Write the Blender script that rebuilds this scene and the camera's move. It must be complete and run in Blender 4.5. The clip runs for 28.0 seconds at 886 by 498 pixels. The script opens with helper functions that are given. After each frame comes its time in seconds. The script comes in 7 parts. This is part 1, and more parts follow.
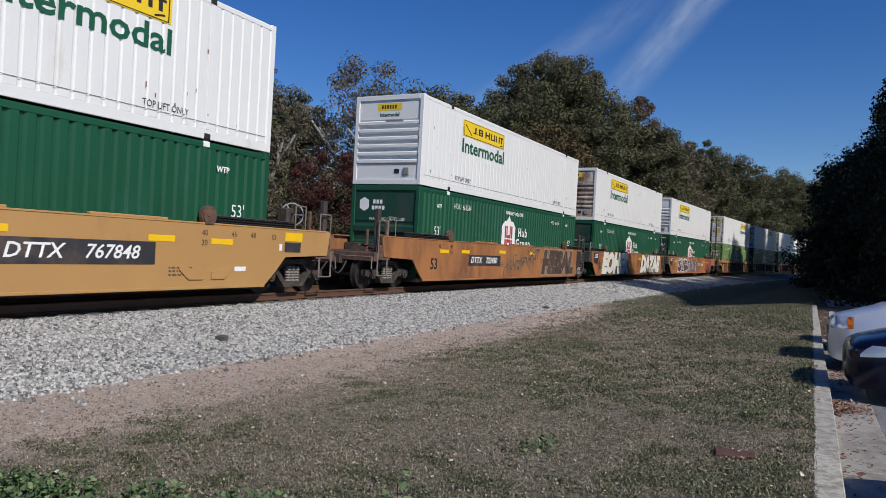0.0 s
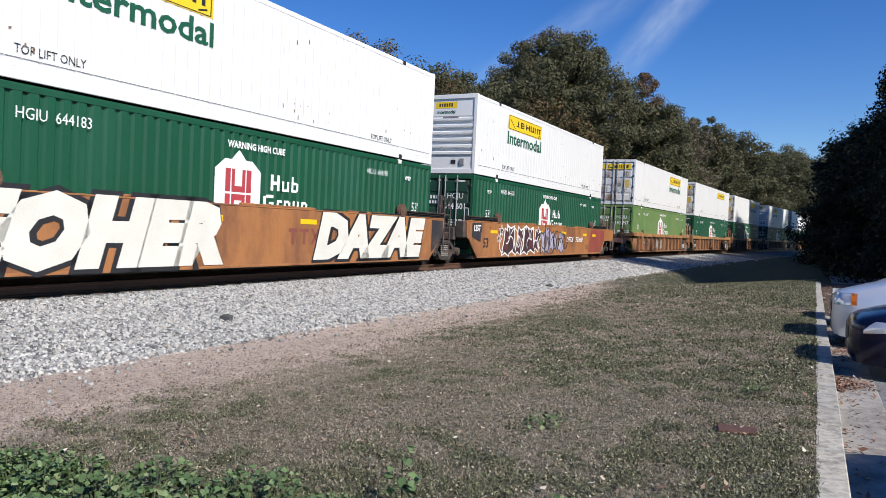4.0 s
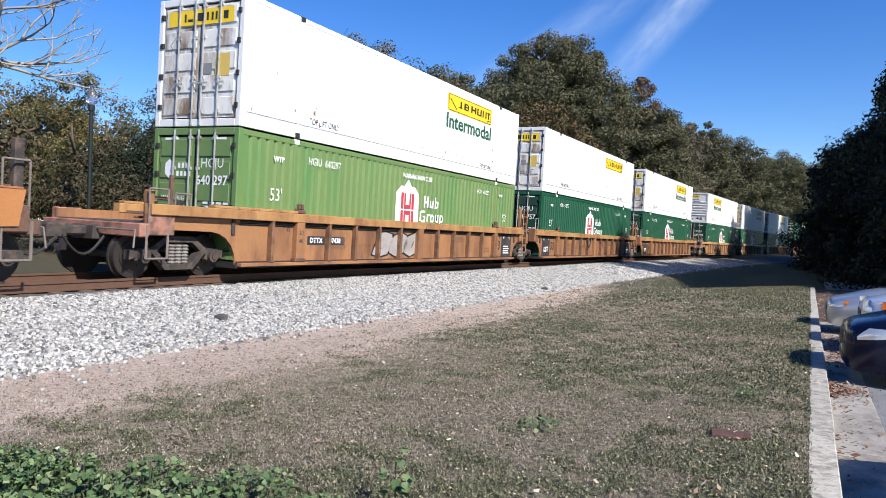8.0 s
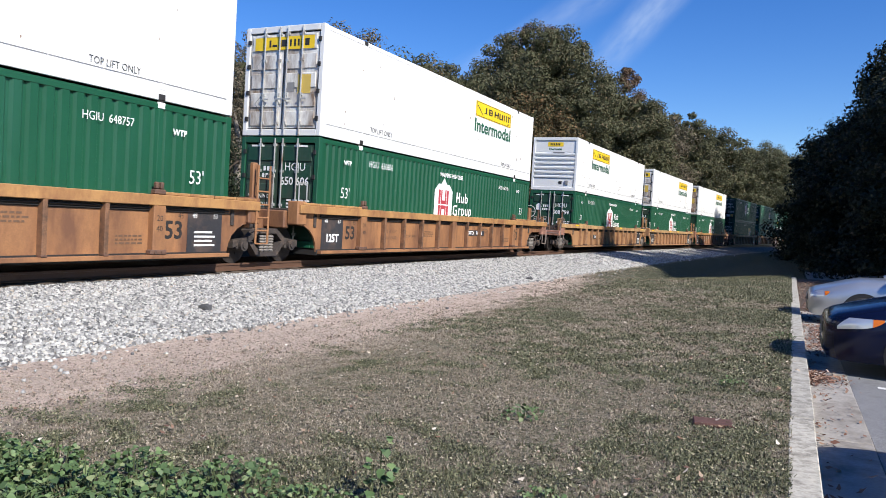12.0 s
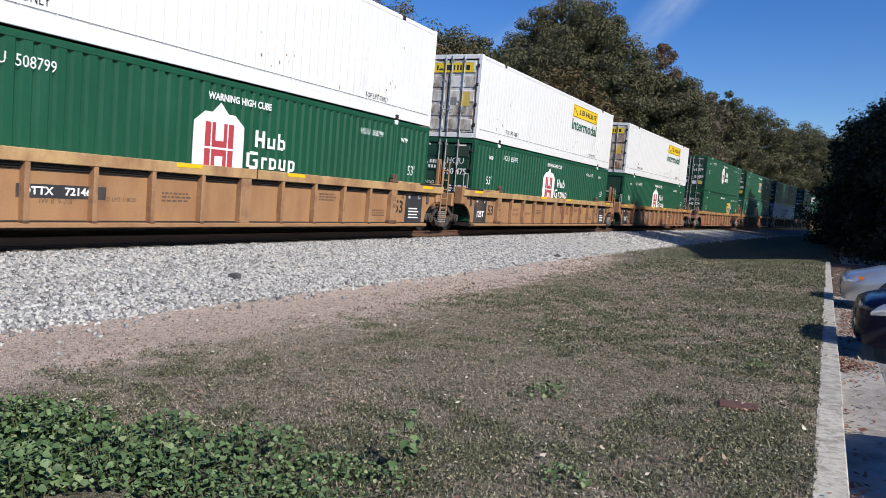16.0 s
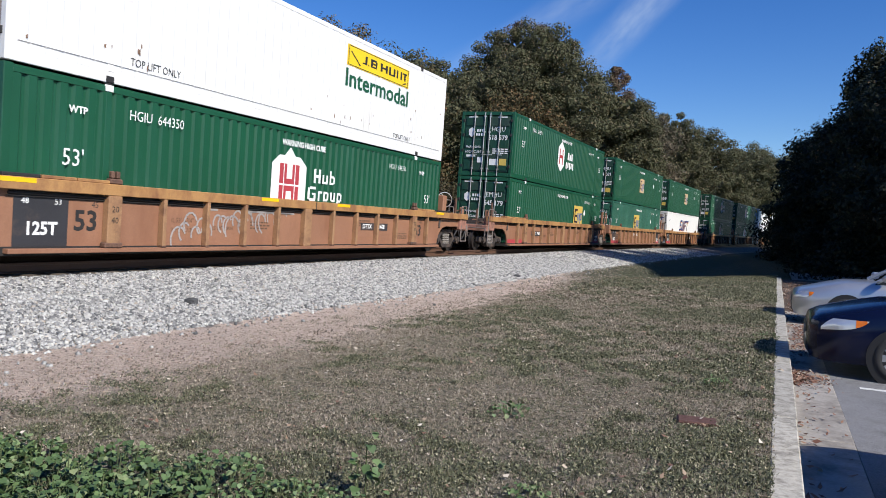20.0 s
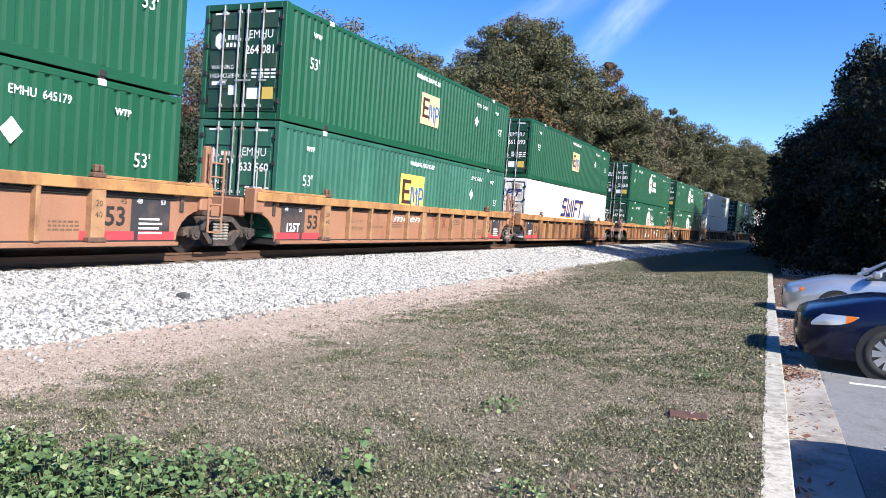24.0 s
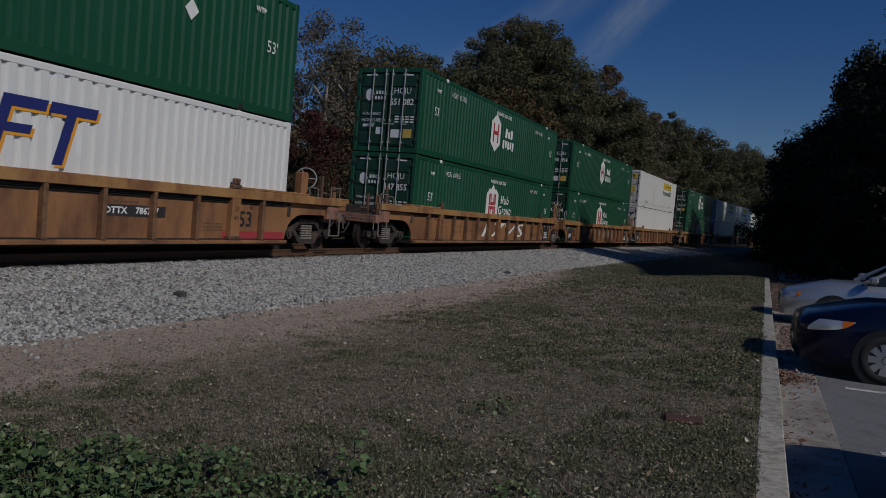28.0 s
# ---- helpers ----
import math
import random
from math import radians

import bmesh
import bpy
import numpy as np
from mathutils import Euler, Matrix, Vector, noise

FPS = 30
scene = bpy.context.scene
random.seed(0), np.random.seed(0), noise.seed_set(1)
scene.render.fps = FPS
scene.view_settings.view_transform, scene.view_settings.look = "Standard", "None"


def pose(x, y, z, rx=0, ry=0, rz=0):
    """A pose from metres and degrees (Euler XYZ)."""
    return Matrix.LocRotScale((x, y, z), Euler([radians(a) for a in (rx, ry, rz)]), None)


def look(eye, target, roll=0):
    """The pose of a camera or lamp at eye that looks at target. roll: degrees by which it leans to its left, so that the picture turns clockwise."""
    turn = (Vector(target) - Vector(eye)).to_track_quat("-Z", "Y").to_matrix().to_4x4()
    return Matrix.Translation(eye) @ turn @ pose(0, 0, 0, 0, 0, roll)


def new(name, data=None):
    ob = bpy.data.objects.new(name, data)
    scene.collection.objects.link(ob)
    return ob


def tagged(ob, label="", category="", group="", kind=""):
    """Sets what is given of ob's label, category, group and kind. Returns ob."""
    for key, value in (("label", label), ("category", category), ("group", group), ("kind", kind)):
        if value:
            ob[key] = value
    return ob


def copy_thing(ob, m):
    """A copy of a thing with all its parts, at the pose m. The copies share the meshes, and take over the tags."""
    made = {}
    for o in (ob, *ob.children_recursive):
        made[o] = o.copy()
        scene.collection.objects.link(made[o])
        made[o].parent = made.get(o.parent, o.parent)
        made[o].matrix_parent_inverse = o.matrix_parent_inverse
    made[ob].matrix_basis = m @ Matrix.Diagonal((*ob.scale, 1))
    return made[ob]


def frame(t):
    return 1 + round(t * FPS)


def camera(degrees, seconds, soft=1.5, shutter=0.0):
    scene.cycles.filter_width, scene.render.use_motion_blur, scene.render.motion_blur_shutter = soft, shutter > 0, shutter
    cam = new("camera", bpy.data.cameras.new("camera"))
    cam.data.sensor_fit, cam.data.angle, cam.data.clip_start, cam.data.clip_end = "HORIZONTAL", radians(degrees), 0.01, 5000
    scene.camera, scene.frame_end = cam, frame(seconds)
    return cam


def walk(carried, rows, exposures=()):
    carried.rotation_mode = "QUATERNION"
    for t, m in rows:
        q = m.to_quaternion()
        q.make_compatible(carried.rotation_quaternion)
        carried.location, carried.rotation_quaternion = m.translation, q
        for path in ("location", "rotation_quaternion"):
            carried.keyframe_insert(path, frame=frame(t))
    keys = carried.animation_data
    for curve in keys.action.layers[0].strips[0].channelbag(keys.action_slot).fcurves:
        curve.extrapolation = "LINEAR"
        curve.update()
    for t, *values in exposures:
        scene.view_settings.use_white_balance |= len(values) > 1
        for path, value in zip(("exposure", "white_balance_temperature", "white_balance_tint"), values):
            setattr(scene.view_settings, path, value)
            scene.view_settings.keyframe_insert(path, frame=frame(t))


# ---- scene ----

EYE = 1.58
cam = camera(62.58, 28.0, soft=0.6, shutter=0.06)
# seconds, then the camera's turn in degrees (tilt, lean, yaw): hand-held on one spot
PATH = [
    (0, 90.63, -1.63, 25.95), (0.5, 91.13, -1.53, 26.27), (1, 90.71, -1.65, 25.96), (1.5, 90.49, -1.48, 25.08),
    (2, 90.55, -0.98, 25.68), (2.5, 89.93, -1.27, 26.58), (3, 89.19, -1.53, 26.9), (3.5, 89.03, -1.62, 26.28),
    (5.5, 88.68, -0.58, 26.62), (6, 88.9, -0.88, 26.8), (6.5, 88.78, -1.15, 26.61), (7, 89.08, -1.48, 26.5),
    (7.5, 88.84, -1.79, 25.98), (8, 89.1, -1.96, 25.89), (8.5, 89.14, -1.9, 25.74), (9, 89.11, -2.07, 25.65),
    (9.5, 89.23, -1.98, 25.24), (10, 89.01, -2.02, 25.13), (10.5, 89.1, -2.02, 24.92), (11, 88.88, -2.23, 25.17),
    (11.5, 88.73, -2.09, 25.06), (12, 88.35, -2.02, 24.73), (12.5, 88.13, -1.71, 24.17), (14.5, 88.17, -2.0, 24.01),
    (15, 86.75, -2.48, 26.46), (15.5, 85.78, -3.09, 26.37), (16, 86.27, -3.35, 26.98), (16.5, 86.71, -3.09, 26.06),
    (17, 87.13, -3.28, 25.3), (17.5, 87.91, -3.61, 24.32), (18, 88.09, -3.32, 24.52), (18.5, 88.46, -3.41, 24.35),
    (19, 88.8, -3.53, 24.24), (19.5, 88.26, -3.04, 23.75), (20, 88.11, -2.74, 23.81), (20.5, 88.0, -2.82, 23.67),
    (21, 87.99, -2.68, 23.48), (21.5, 87.99, -2.76, 23.26), (23.5, 87.93, -2.98, 23.21), (24, 87.75, -2.87, 23.24),
    (24.5, 87.54, -2.86, 23.1), (25, 87.49, -3.11, 23.04), (25.5, 87.81, -3.57, 23.21), (26, 87.68, -3.28, 23.21),
    (26.5, 88.02, -3.14, 23.38), (27, 88.11, -3.15, 23.44), (27.5, 88.01, -3.21, 23.09), (28, 87.84, -3.47, 23.09),
]
EXPO = [(0.0, -0.25), (0.4, 0.1), (1.0, -0.02), (1.5, -0.52), (2.0, -0.92), (2.4, -0.52), (2.8, 0.05), (3.0, 0.25), (3.5, 0.25), (5.5, 0.22), (6.0, 0.12), (7.0, 0.08), (7.5, 0.63), (8.0, 0.63), (8.5, 0.1), (9.0, -0.5), (9.5, -0.35), (10.0, 0.07), (11.0, -0.03),
        (12.0, 0.52), (12.5, 0.65), (14.5, 1.0), (15.0, 0.9), (16.0, 0.2), (17.0, 0.75), (18.0, 0.1), (19.0, 0.3), (20.0, 0.28), (21.0, 0.5), (23.5, 1.0), (24.0, 1.1), (25.0, 0.78), (26.0, 0.62), (26.4, 0.3), (26.8, -0.8), (27.1, -1.36), (27.5, -1.48), (28.0, -1.58)]
walk(cam, [(t, pose(0, 0, EYE, a, b, c)) for t, a, b, c in PATH], EXPO)

# ---- light ----
SUN_AZ, SUN_EL = 115.0, 38.0          # compass degrees from +y towards +x, and height
world = bpy.data.worlds.new("sky")
scene.world = world
world.use_nodes = True
wn = world.node_tree.nodes
sky = wn.new("ShaderNodeTexSky")
sky.sky_type, sky.sun_disc = "NISHITA", False
sky.sun_elevation, sky.sun_rotation = radians(SUN_EL), radians(SUN_AZ)
sky.air_density, sky.dust_density, sky.ozone_density = 1.0, 0.0, 5.0
deep = wn.new("ShaderNodeHueSaturation")
deep.inputs["Hue"].default_value, deep.inputs["Saturation"].default_value = 0.515, 1.28
world.node_tree.links.new(sky.outputs[0], deep.inputs["Color"])
world.node_tree.links.new(deep.outputs[0], wn["Background"].inputs[0])
wn["Background"].inputs[1].default_value = 0.107
sun_data = bpy.data.lights.new("sun", "SUN")
sun_data.energy, sun_data.angle, sun_data.color = 5.0, radians(0.55), (1.0, 0.955, 0.89)
sun = new("sun", sun_data)
sun_way = Vector((math.sin(radians(SUN_AZ)) * math.cos(radians(SUN_EL)),
                  math.cos(radians(SUN_AZ)) * math.cos(radians(SUN_EL)), math.sin(radians(SUN_EL))))
sun.matrix_world = look(sun_way * 60, (0, 0, 0))

# ---- materials ----
MATS = {}


def material(name, colour, rough=0.6, metal=0.0, vary=0.15, scale=3.0, fine=40.0, bump=0.15, dirt=None, dirt_amount=0.0, dirt_scale=0.8, spread=0.0, streak=1.0):
    """A worn surface: base colour with coarse and fine variation, optional stains of a second colour, fine relief."""
    if name in MATS:
        return MATS[name]
    m = bpy.data.materials.new(name)
    m.use_nodes = True
    n, l = m.node_tree.nodes, m.node_tree.links
    b = n["Principled BSDF"]
    co = n.new("ShaderNodeTexCoord")
    info = n.new("ShaderNodeObjectInfo")
    shift = n.new("ShaderNodeVectorMath")
    shift.operation = "MULTIPLY_ADD"
    l.new(info.outputs["Random"], shift.inputs[0])
    shift.inputs[1].default_value = (53.0, 31.0, 17.0)
    l.new(co.outputs["Object"], shift.inputs[2])
    place = shift.outputs[0]
    coarse, grain = n.new("ShaderNodeTexNoise"), n.new("ShaderNodeTexNoise")
    coarse.inputs["Scale"].default_value, coarse.inputs["Detail"].default_value = scale, 5
    grain.inputs["Scale"].default_value, grain.inputs["Detail"].default_value = fine, 4
    for t in (coarse, grain):
        l.new(place, t.inputs["Vector"])
    add = n.new("ShaderNodeMath")
    add.operation = "ADD"
    l.new(coarse.outputs["Fac"], add.inputs[0])
    l.new(grain.outputs["Fac"], add.inputs[1])
    ramp = n.new("ShaderNodeMapRange")
    ramp.inputs["From Min"].default_value, ramp.inputs["From Max"].default_value = 0.6, 1.4
    ramp.inputs["To Min"].default_value, ramp.inputs["To Max"].default_value = 1 - vary, 1 + vary
    l.new(add.outputs[0], ramp.inputs["Value"])
    mul = n.new("ShaderNodeVectorMath")
    mul.operation = "SCALE"
    mul.inputs[0].default_value = colour
    l.new(ramp.outputs[0], mul.inputs["Scale"])
    out = mul.outputs[0]
    if spread:
        r2 = n.new("ShaderNodeMapRange")
        r2.inputs["To Min"].default_value, r2.inputs["To Max"].default_value = 1 - spread, 1 + spread
        l.new(info.outputs["Random"], r2.inputs["Value"])
        m2 = n.new("ShaderNodeVectorMath")
        m2.operation = "SCALE"
        l.new(out, m2.inputs[0])
        l.new(r2.outputs[0], m2.inputs["Scale"])
        out = m2.outputs[0]
    if dirt:
        st = n.new("ShaderNodeTexNoise")
        st.inputs["Scale"].default_value, st.inputs["Detail"].default_value, st.inputs["Roughness"].default_value = dirt_scale, 8, 0.7
        runs = n.new("ShaderNodeVectorMath")
        runs.operation = "MULTIPLY"
        runs.inputs[1].default_value = (1, 1, streak)
        l.new(place, runs.inputs[0])
        l.new(runs.outputs[0], st.inputs["Vector"])
        cut = n.new("ShaderNodeMapRange")
        cut.inputs["From Min"].default_value, cut.inputs["From Max"].default_value = 0.62 - 0.3 * dirt_amount, 0.82 - 0.3 * dirt_amount
        l.new(st.outputs["Fac"], cut.inputs["Value"])
        mix = n.new("ShaderNodeMix")
        mix.data_type = "RGBA"
        l.new(cut.outputs[0], mix.inputs["Factor"])
        l.new(out, mix.inputs["A"])
        mix.inputs["B"].default_value = (*dirt, 1)
        out = mix.outputs["Result"]
    l.new(out, b.inputs["Base Color"])
    b.inputs["Roughness"].default_value, b.inputs["Metallic"].default_value = rough, metal
    if bump:
        bp = n.new("ShaderNodeBump")
        bp.inputs["Strength"].default_value, bp.inputs["Distance"].default_value = bump, 0.01
        l.new(grain.outputs["Fac"], bp.inputs["Height"])
        l.new(bp.outputs[0], b.inputs["Normal"])
    MATS[name] = m
    return m


WHITE = material("white_paint", (0.73, 0.73, 0.715), 0.45, vary=0.04, scale=0.7, bump=0.04, dirt=(0.5, 0.45, 0.38), dirt_amount=0.05, streak=0.3)
GREEN = material("green_paint", (0.008, 0.074, 0.035), 0.45, vary=0.18, scale=0.5, bump=0.05, dirt=(0.016, 0.09, 0.052), dirt_amount=0.35, streak=0.3)
STEEL = material("rail_steel", (0.16, 0.09, 0.06), 0.55, 0.4, bump=0.2)
BARK = material("bark", (0.12, 0.09, 0.065), 0.9, bump=0.6)
CONCRETE = material("concrete", (0.38, 0.36, 0.32), 0.9, vary=0.2, bump=0.3, dirt=(0.2, 0.18, 0.15), dirt_amount=0.5, dirt_scale=1.5)
ASPHALT = material("asphalt", (0.19, 0.19, 0.195), 0.9, vary=0.6, scale=1.5, fine=90, bump=0.8, dirt=(0.09, 0.088, 0.085), dirt_amount=0.45, dirt_scale=1.5)


def mesh_from(bm, name, mat=None, smooth=False):
    me = bpy.data.meshes.new(name)
    bm.to_mesh(me)
    bm.free()
    if mat:
        me.materials.append(mat)
    if smooth:
        me.shade_smooth()
    return me


def part(name, bm, mat, parent, label="", smooth=False):
    """One bmesh (or ready mesh) as one mesh object under a thing or a part."""
    me = bm if isinstance(bm, bpy.types.Mesh) else mesh_from(bm, name, mat, smooth)
    ob = new(name, me)
    ob.parent = parent
    if label:
        ob["label"] = label
    return ob


def thing(name, label, category, group="", kind=""):
    return tagged(new(name), label, category, group, kind)


def box(bm, x0, x1, y0, y1, z0, z1, bevel=0.0):
    """An axis-aligned block; with bevel its edges are rounded off."""
    r = bmesh.ops.create_cube(bm, size=1.0, matrix=Matrix.Translation(((x0 + x1) / 2, (y0 + y1) / 2, (z0 + z1) / 2)) @ Matrix.Diagonal((x1 - x0, y1 - y0, z1 - z0, 1)))
    if bevel:
        es = list({e for v in r["verts"] for e in v.link_edges})
        bmesh.ops.bevel(bm, geom=es, offset=bevel, segments=1, affect="EDGES")
    return r["verts"]


def boxes(*specs, bevel=0.0):
    bm = bmesh.new()
    for s in specs:
        box(bm, *s, bevel=bevel)
    return bm


def rod(bm, a, b, r, n=8):
    """A round bar from a to b."""
    a, b = Vector(a), Vector(b)
    m = Matrix.Translation((a + b) / 2) @ (b - a).to_track_quat("Z", "Y").to_matrix().to_4x4()
    bmesh.ops.create_cone(bm, cap_ends=True, segments=n, radius1=r, radius2=r, depth=(b - a).length, matrix=m)


def wheel_disc(bm, x0, x1, y, z, r, n=24):
    rod(bm, (x0, y, z), (x1, y, z), r, n)

# ---- paints and metals of the train ----
WHITEDOOR = material("white_door_paint", (0.72, 0.71, 0.67), 0.5, vary=0.12, scale=1.2, bump=0.08, dirt=(0.2, 0.13, 0.08), dirt_amount=0.6, dirt_scale=1.4, streak=0.3)
RUSTDOOR = material("rusty_door_paint", (0.62, 0.54, 0.45), 0.6, vary=0.18, scale=1.2, bump=0.12, dirt=(0.2, 0.1, 0.055), dirt_amount=0.75, dirt_scale=1.6, streak=0.3)
LIME = material("lime_paint", (0.14, 0.215, 0.072), 0.5, vary=0.12, scale=0.6, bump=0.05, dirt=(0.09, 0.2, 0.06), dirt_amount=0.5, streak=0.3)
# darker than the sides, for the near ends of the dark green containers
ENDGREEN = material("darker_end_green", (0.008, 0.05, 0.028), 0.5, vary=0.15, scale=0.8, bump=0.08, dirt=(0.05, 0.06, 0.045), dirt_amount=0.45, streak=0.3)
TEAL = material("faded_green_paint", (0.02, 0.1, 0.065), 0.5, vary=0.16, scale=0.6, bump=0.05, dirt=(0.035, 0.14, 0.095), dirt_amount=0.5, streak=0.3)
YELLOW = material("yellow_paint", (0.82, 0.56, 0.02), 0.5, vary=0.06, bump=0)
OCHREPAINT = material("ochre_paint", (0.62, 0.44, 0.1), 0.5, vary=0.06, bump=0)
PALEPAINT = material("pale_paint", (0.6, 0.44, 0.25), 0.5, vary=0.06, bump=0)
BLACKPAINT = material("black_paint", (0.02, 0.02, 0.022), 0.55, vary=0.1, bump=0)
GREYPAINT = material("grey_paint", (0.22, 0.22, 0.22), 0.55, vary=0.15, bump=0)
DARKGREEN = material("emblem_green", (0.01, 0.09, 0.045), 0.5, vary=0.1, bump=0)
WHITEPAINT = material("lettering_white", (0.8, 0.8, 0.78), 0.55, vary=0.08, bump=0)
REDPAINT = material("emblem_red", (0.4, 0.05, 0.06), 0.55, vary=0.1, bump=0)
BLUEPAINT = material("emblem_blue", (0.02, 0.03, 0.16), 0.5, vary=0.1, bump=0)
EMBLEMBLUE = material("emblem_mid_blue", (0.02, 0.11, 0.33), 0.5, vary=0.1, bump=0)
EMBLEMBROWN = material("emblem_dark_brown", (0.05, 0.025, 0.02), 0.5, vary=0.1, bump=0)
ORANGEPAINT = material("emblem_orange", (0.8, 0.35, 0.03), 0.5, vary=0.1, bump=0)
CASTING = material("dark_steel", (0.035, 0.033, 0.032), 0.6, 0.3, vary=0.25, bump=0.2)
GALV = material("galvanised_steel", (0.5, 0.5, 0.48), 0.45, 0.5, vary=0.2, dirt=(0.2, 0.11, 0.06), dirt_amount=0.4, dirt_scale=2.5)
TAN_CLEAN = material("tan_clean_paint", (0.44, 0.245, 0.088), 0.5, vary=0.07, scale=0.6, bump=0.05, dirt=(0.33, 0.18, 0.07), dirt_amount=0.25, streak=0.3)
RUSTY = material("rusty_tan_paint", (0.36, 0.15, 0.05), 0.65, vary=0.2, scale=0.7, bump=0.12, dirt=(0.19, 0.08, 0.038), dirt_amount=0.6, dirt_scale=0.9, streak=0.4)
ORANGE_TAN = material("orange_tan_paint", (0.33, 0.158, 0.068), 0.62, vary=0.2, scale=0.8, bump=0.1, dirt=(0.15, 0.07, 0.038), dirt_amount=0.65, dirt_scale=0.9, streak=0.35)
PEACH_TAN = material("faded_tan_paint", (0.335, 0.185, 0.086), 0.6, vary=0.15, scale=0.8, bump=0.1, dirt=(0.26, 0.125, 0.06), dirt_amount=0.5, dirt_scale=0.9, streak=0.35)
RUSTBROWN = material("rust_brown_casting", (0.14, 0.075, 0.05), 0.75, 0.1, vary=0.3, scale=5, bump=0.4, dirt=(0.06, 0.04, 0.03), dirt_amount=0.5, dirt_scale=6)
CHORD_ORANGE = material("chord_orange_tan", (0.4, 0.215, 0.08), 0.6, vary=0.14, scale=0.8, bump=0.1, dirt=(0.22, 0.1, 0.045), dirt_amount=0.6, dirt_scale=1.4, streak=0.6)
STAKE_ORANGE = material("stake_rusty_tan", (0.2, 0.1, 0.052), 0.7, vary=0.3, scale=2, bump=0.15, dirt=(0.09, 0.05, 0.03), dirt_amount=0.6, dirt_scale=3)
STAKE_FADED = material("stake_faded_tan", (0.33, 0.185, 0.092), 0.65, vary=0.2, scale=2, bump=0.12, dirt=(0.2, 0.1, 0.055), dirt_amount=0.5, dirt_scale=3)
HANDRAIL = material("weathered_handrail", (0.2, 0.165, 0.145), 0.65, 0.2, vary=0.3, bump=0.1)
CHORD_FADED = material("chord_faded_tan", (0.45, 0.29, 0.13), 0.6, vary=0.14, scale=0.8, bump=0.1, dirt=(0.27, 0.14, 0.07), dirt_amount=0.6, dirt_scale=1.4, streak=0.6)
FADEDSTENCIL = material("faded_stencil", (0.13, 0.075, 0.045), 0.7, vary=0.25, bump=0)
PINKRUST = material("faded_red_sill", (0.36, 0.17, 0.12), 0.7, vary=0.25, scale=3, bump=0.15, dirt=(0.12, 0.07, 0.05), dirt_amount=0.6, dirt_scale=3)
FADEDRED = material("faded_red_stencil", (0.21, 0.065, 0.045), 0.65, vary=0.25, bump=0)
ROSE_TAN = material("rose_tan_paint", (0.29, 0.143, 0.083), 0.6, vary=0.16, scale=0.8, bump=0.1, dirt=(0.23, 0.105, 0.058), dirt_amount=0.5, dirt_scale=0.9, streak=0.35)
REDRUST = material("red_rust_paint", (0.3, 0.06, 0.045), 0.65, vary=0.2, scale=0.8, bump=0.12, dirt=(0.16, 0.06, 0.035), dirt_amount=0.6, streak=0.4)
BOGIE = material("grimy_bogie_steel", (0.055, 0.045, 0.04), 0.75, 0.2, vary=0.4, scale=4, bump=0.4, dirt=(0.16, 0.11, 0.08), dirt_amount=0.4, dirt_scale=3)
WHEELSTEEL = material("wheel_steel", (0.06, 0.05, 0.045), 0.5, 0.6, vary=0.3, bump=0.2)
YELLOWTAPE = material("reflective_yellow", (0.85, 0.5, 0.01), 0.45, vary=0.05, bump=0)
BLACKPANEL = material("black_panel", (0.03, 0.03, 0.034), 0.6, vary=0.25, scale=1.5, bump=0.05, dirt=(0.12, 0.08, 0.06), dirt_amount=0.4)

# ---- track line, ground ----
KAP, TRACK_X, RAIL_Z, CANT = 0.00114, -12.37, 0.61, radians(1.55)


def on_track(s, lat=0.0, up=0.0):
    """A place s metres along the curve, lat metres to its right and up metres over the canted rail head."""
    h = KAP * s
    lr, zr = lat * math.cos(CANT) + up * math.sin(CANT), up * math.cos(CANT) - lat * math.sin(CANT)
    return Vector((TRACK_X + (1 - math.cos(h)) / KAP + lr * math.cos(h), math.sin(h) / KAP - lr * math.sin(h), RAIL_Z + zr))


def track_pose(s):
    p = on_track(s)
    return Matrix.Translation(p) @ Matrix.Rotation(-KAP * s, 4, "Z") @ Matrix.Rotation(CANT, 4, "Y")


def off_track(x, y):
    return x - (TRACK_X + KAP * y * y / 2)


def beyond_crest(x, y):
    """How far the ground has dropped behind the lawn's far edge."""
    u = min(1.0, max(0.0, (y - 27.4 - 1.667 * (x + 4.0)) / 6.0)) * min(1.0, max(0.0, (off_track(x, y) - 5.6) / 2.0))
    return 0.6 * u * u * (3 - 2 * u)


def ground_z(x, y):
    """Level bed under the track, ballast shoulders down to d = 5.2 m, then nearly level grass; a bank beyond the track."""
    d = off_track(x, y)
    side = abs(d)
    top = RAIL_Z - 0.2
    if side < 1.75:
        z = top - 0.03 * d
    elif side < 5.2:
        u = (side - 1.75) / 3.45
        z = (top - 0.05 * (1 if d > 0 else -1)) * (1 - u) ** 0.85 - 0.02 * u
    else:
        z = -0.02
    if d < -6:
        z += min(1.2, (-6 - d) * 0.12)
    if d > 5:
        z += 0.035 * noise.noise((x * 0.5, y * 0.4, 1)) * min(1, (d - 5) / 2)
    near = kerb_x(min(max(y, -20), 60)) - x
    if -0.1 < near < 1.6:
        z += (0.024 - z) * (1 - max(0, near) / 1.6)
    if 20 < y < 400 and x < 3:
        z -= beyond_crest(x, y)
    return z


def kerb_x(y):
    return 0.05 + 0.0145 * y


def node_material(name, rough=0.9):
    m = bpy.data.materials.new(name)
    m.use_nodes = True
    m.node_tree.nodes["Principled BSDF"].inputs["Roughness"].default_value = rough
    return m, m.node_tree.nodes, m.node_tree.links


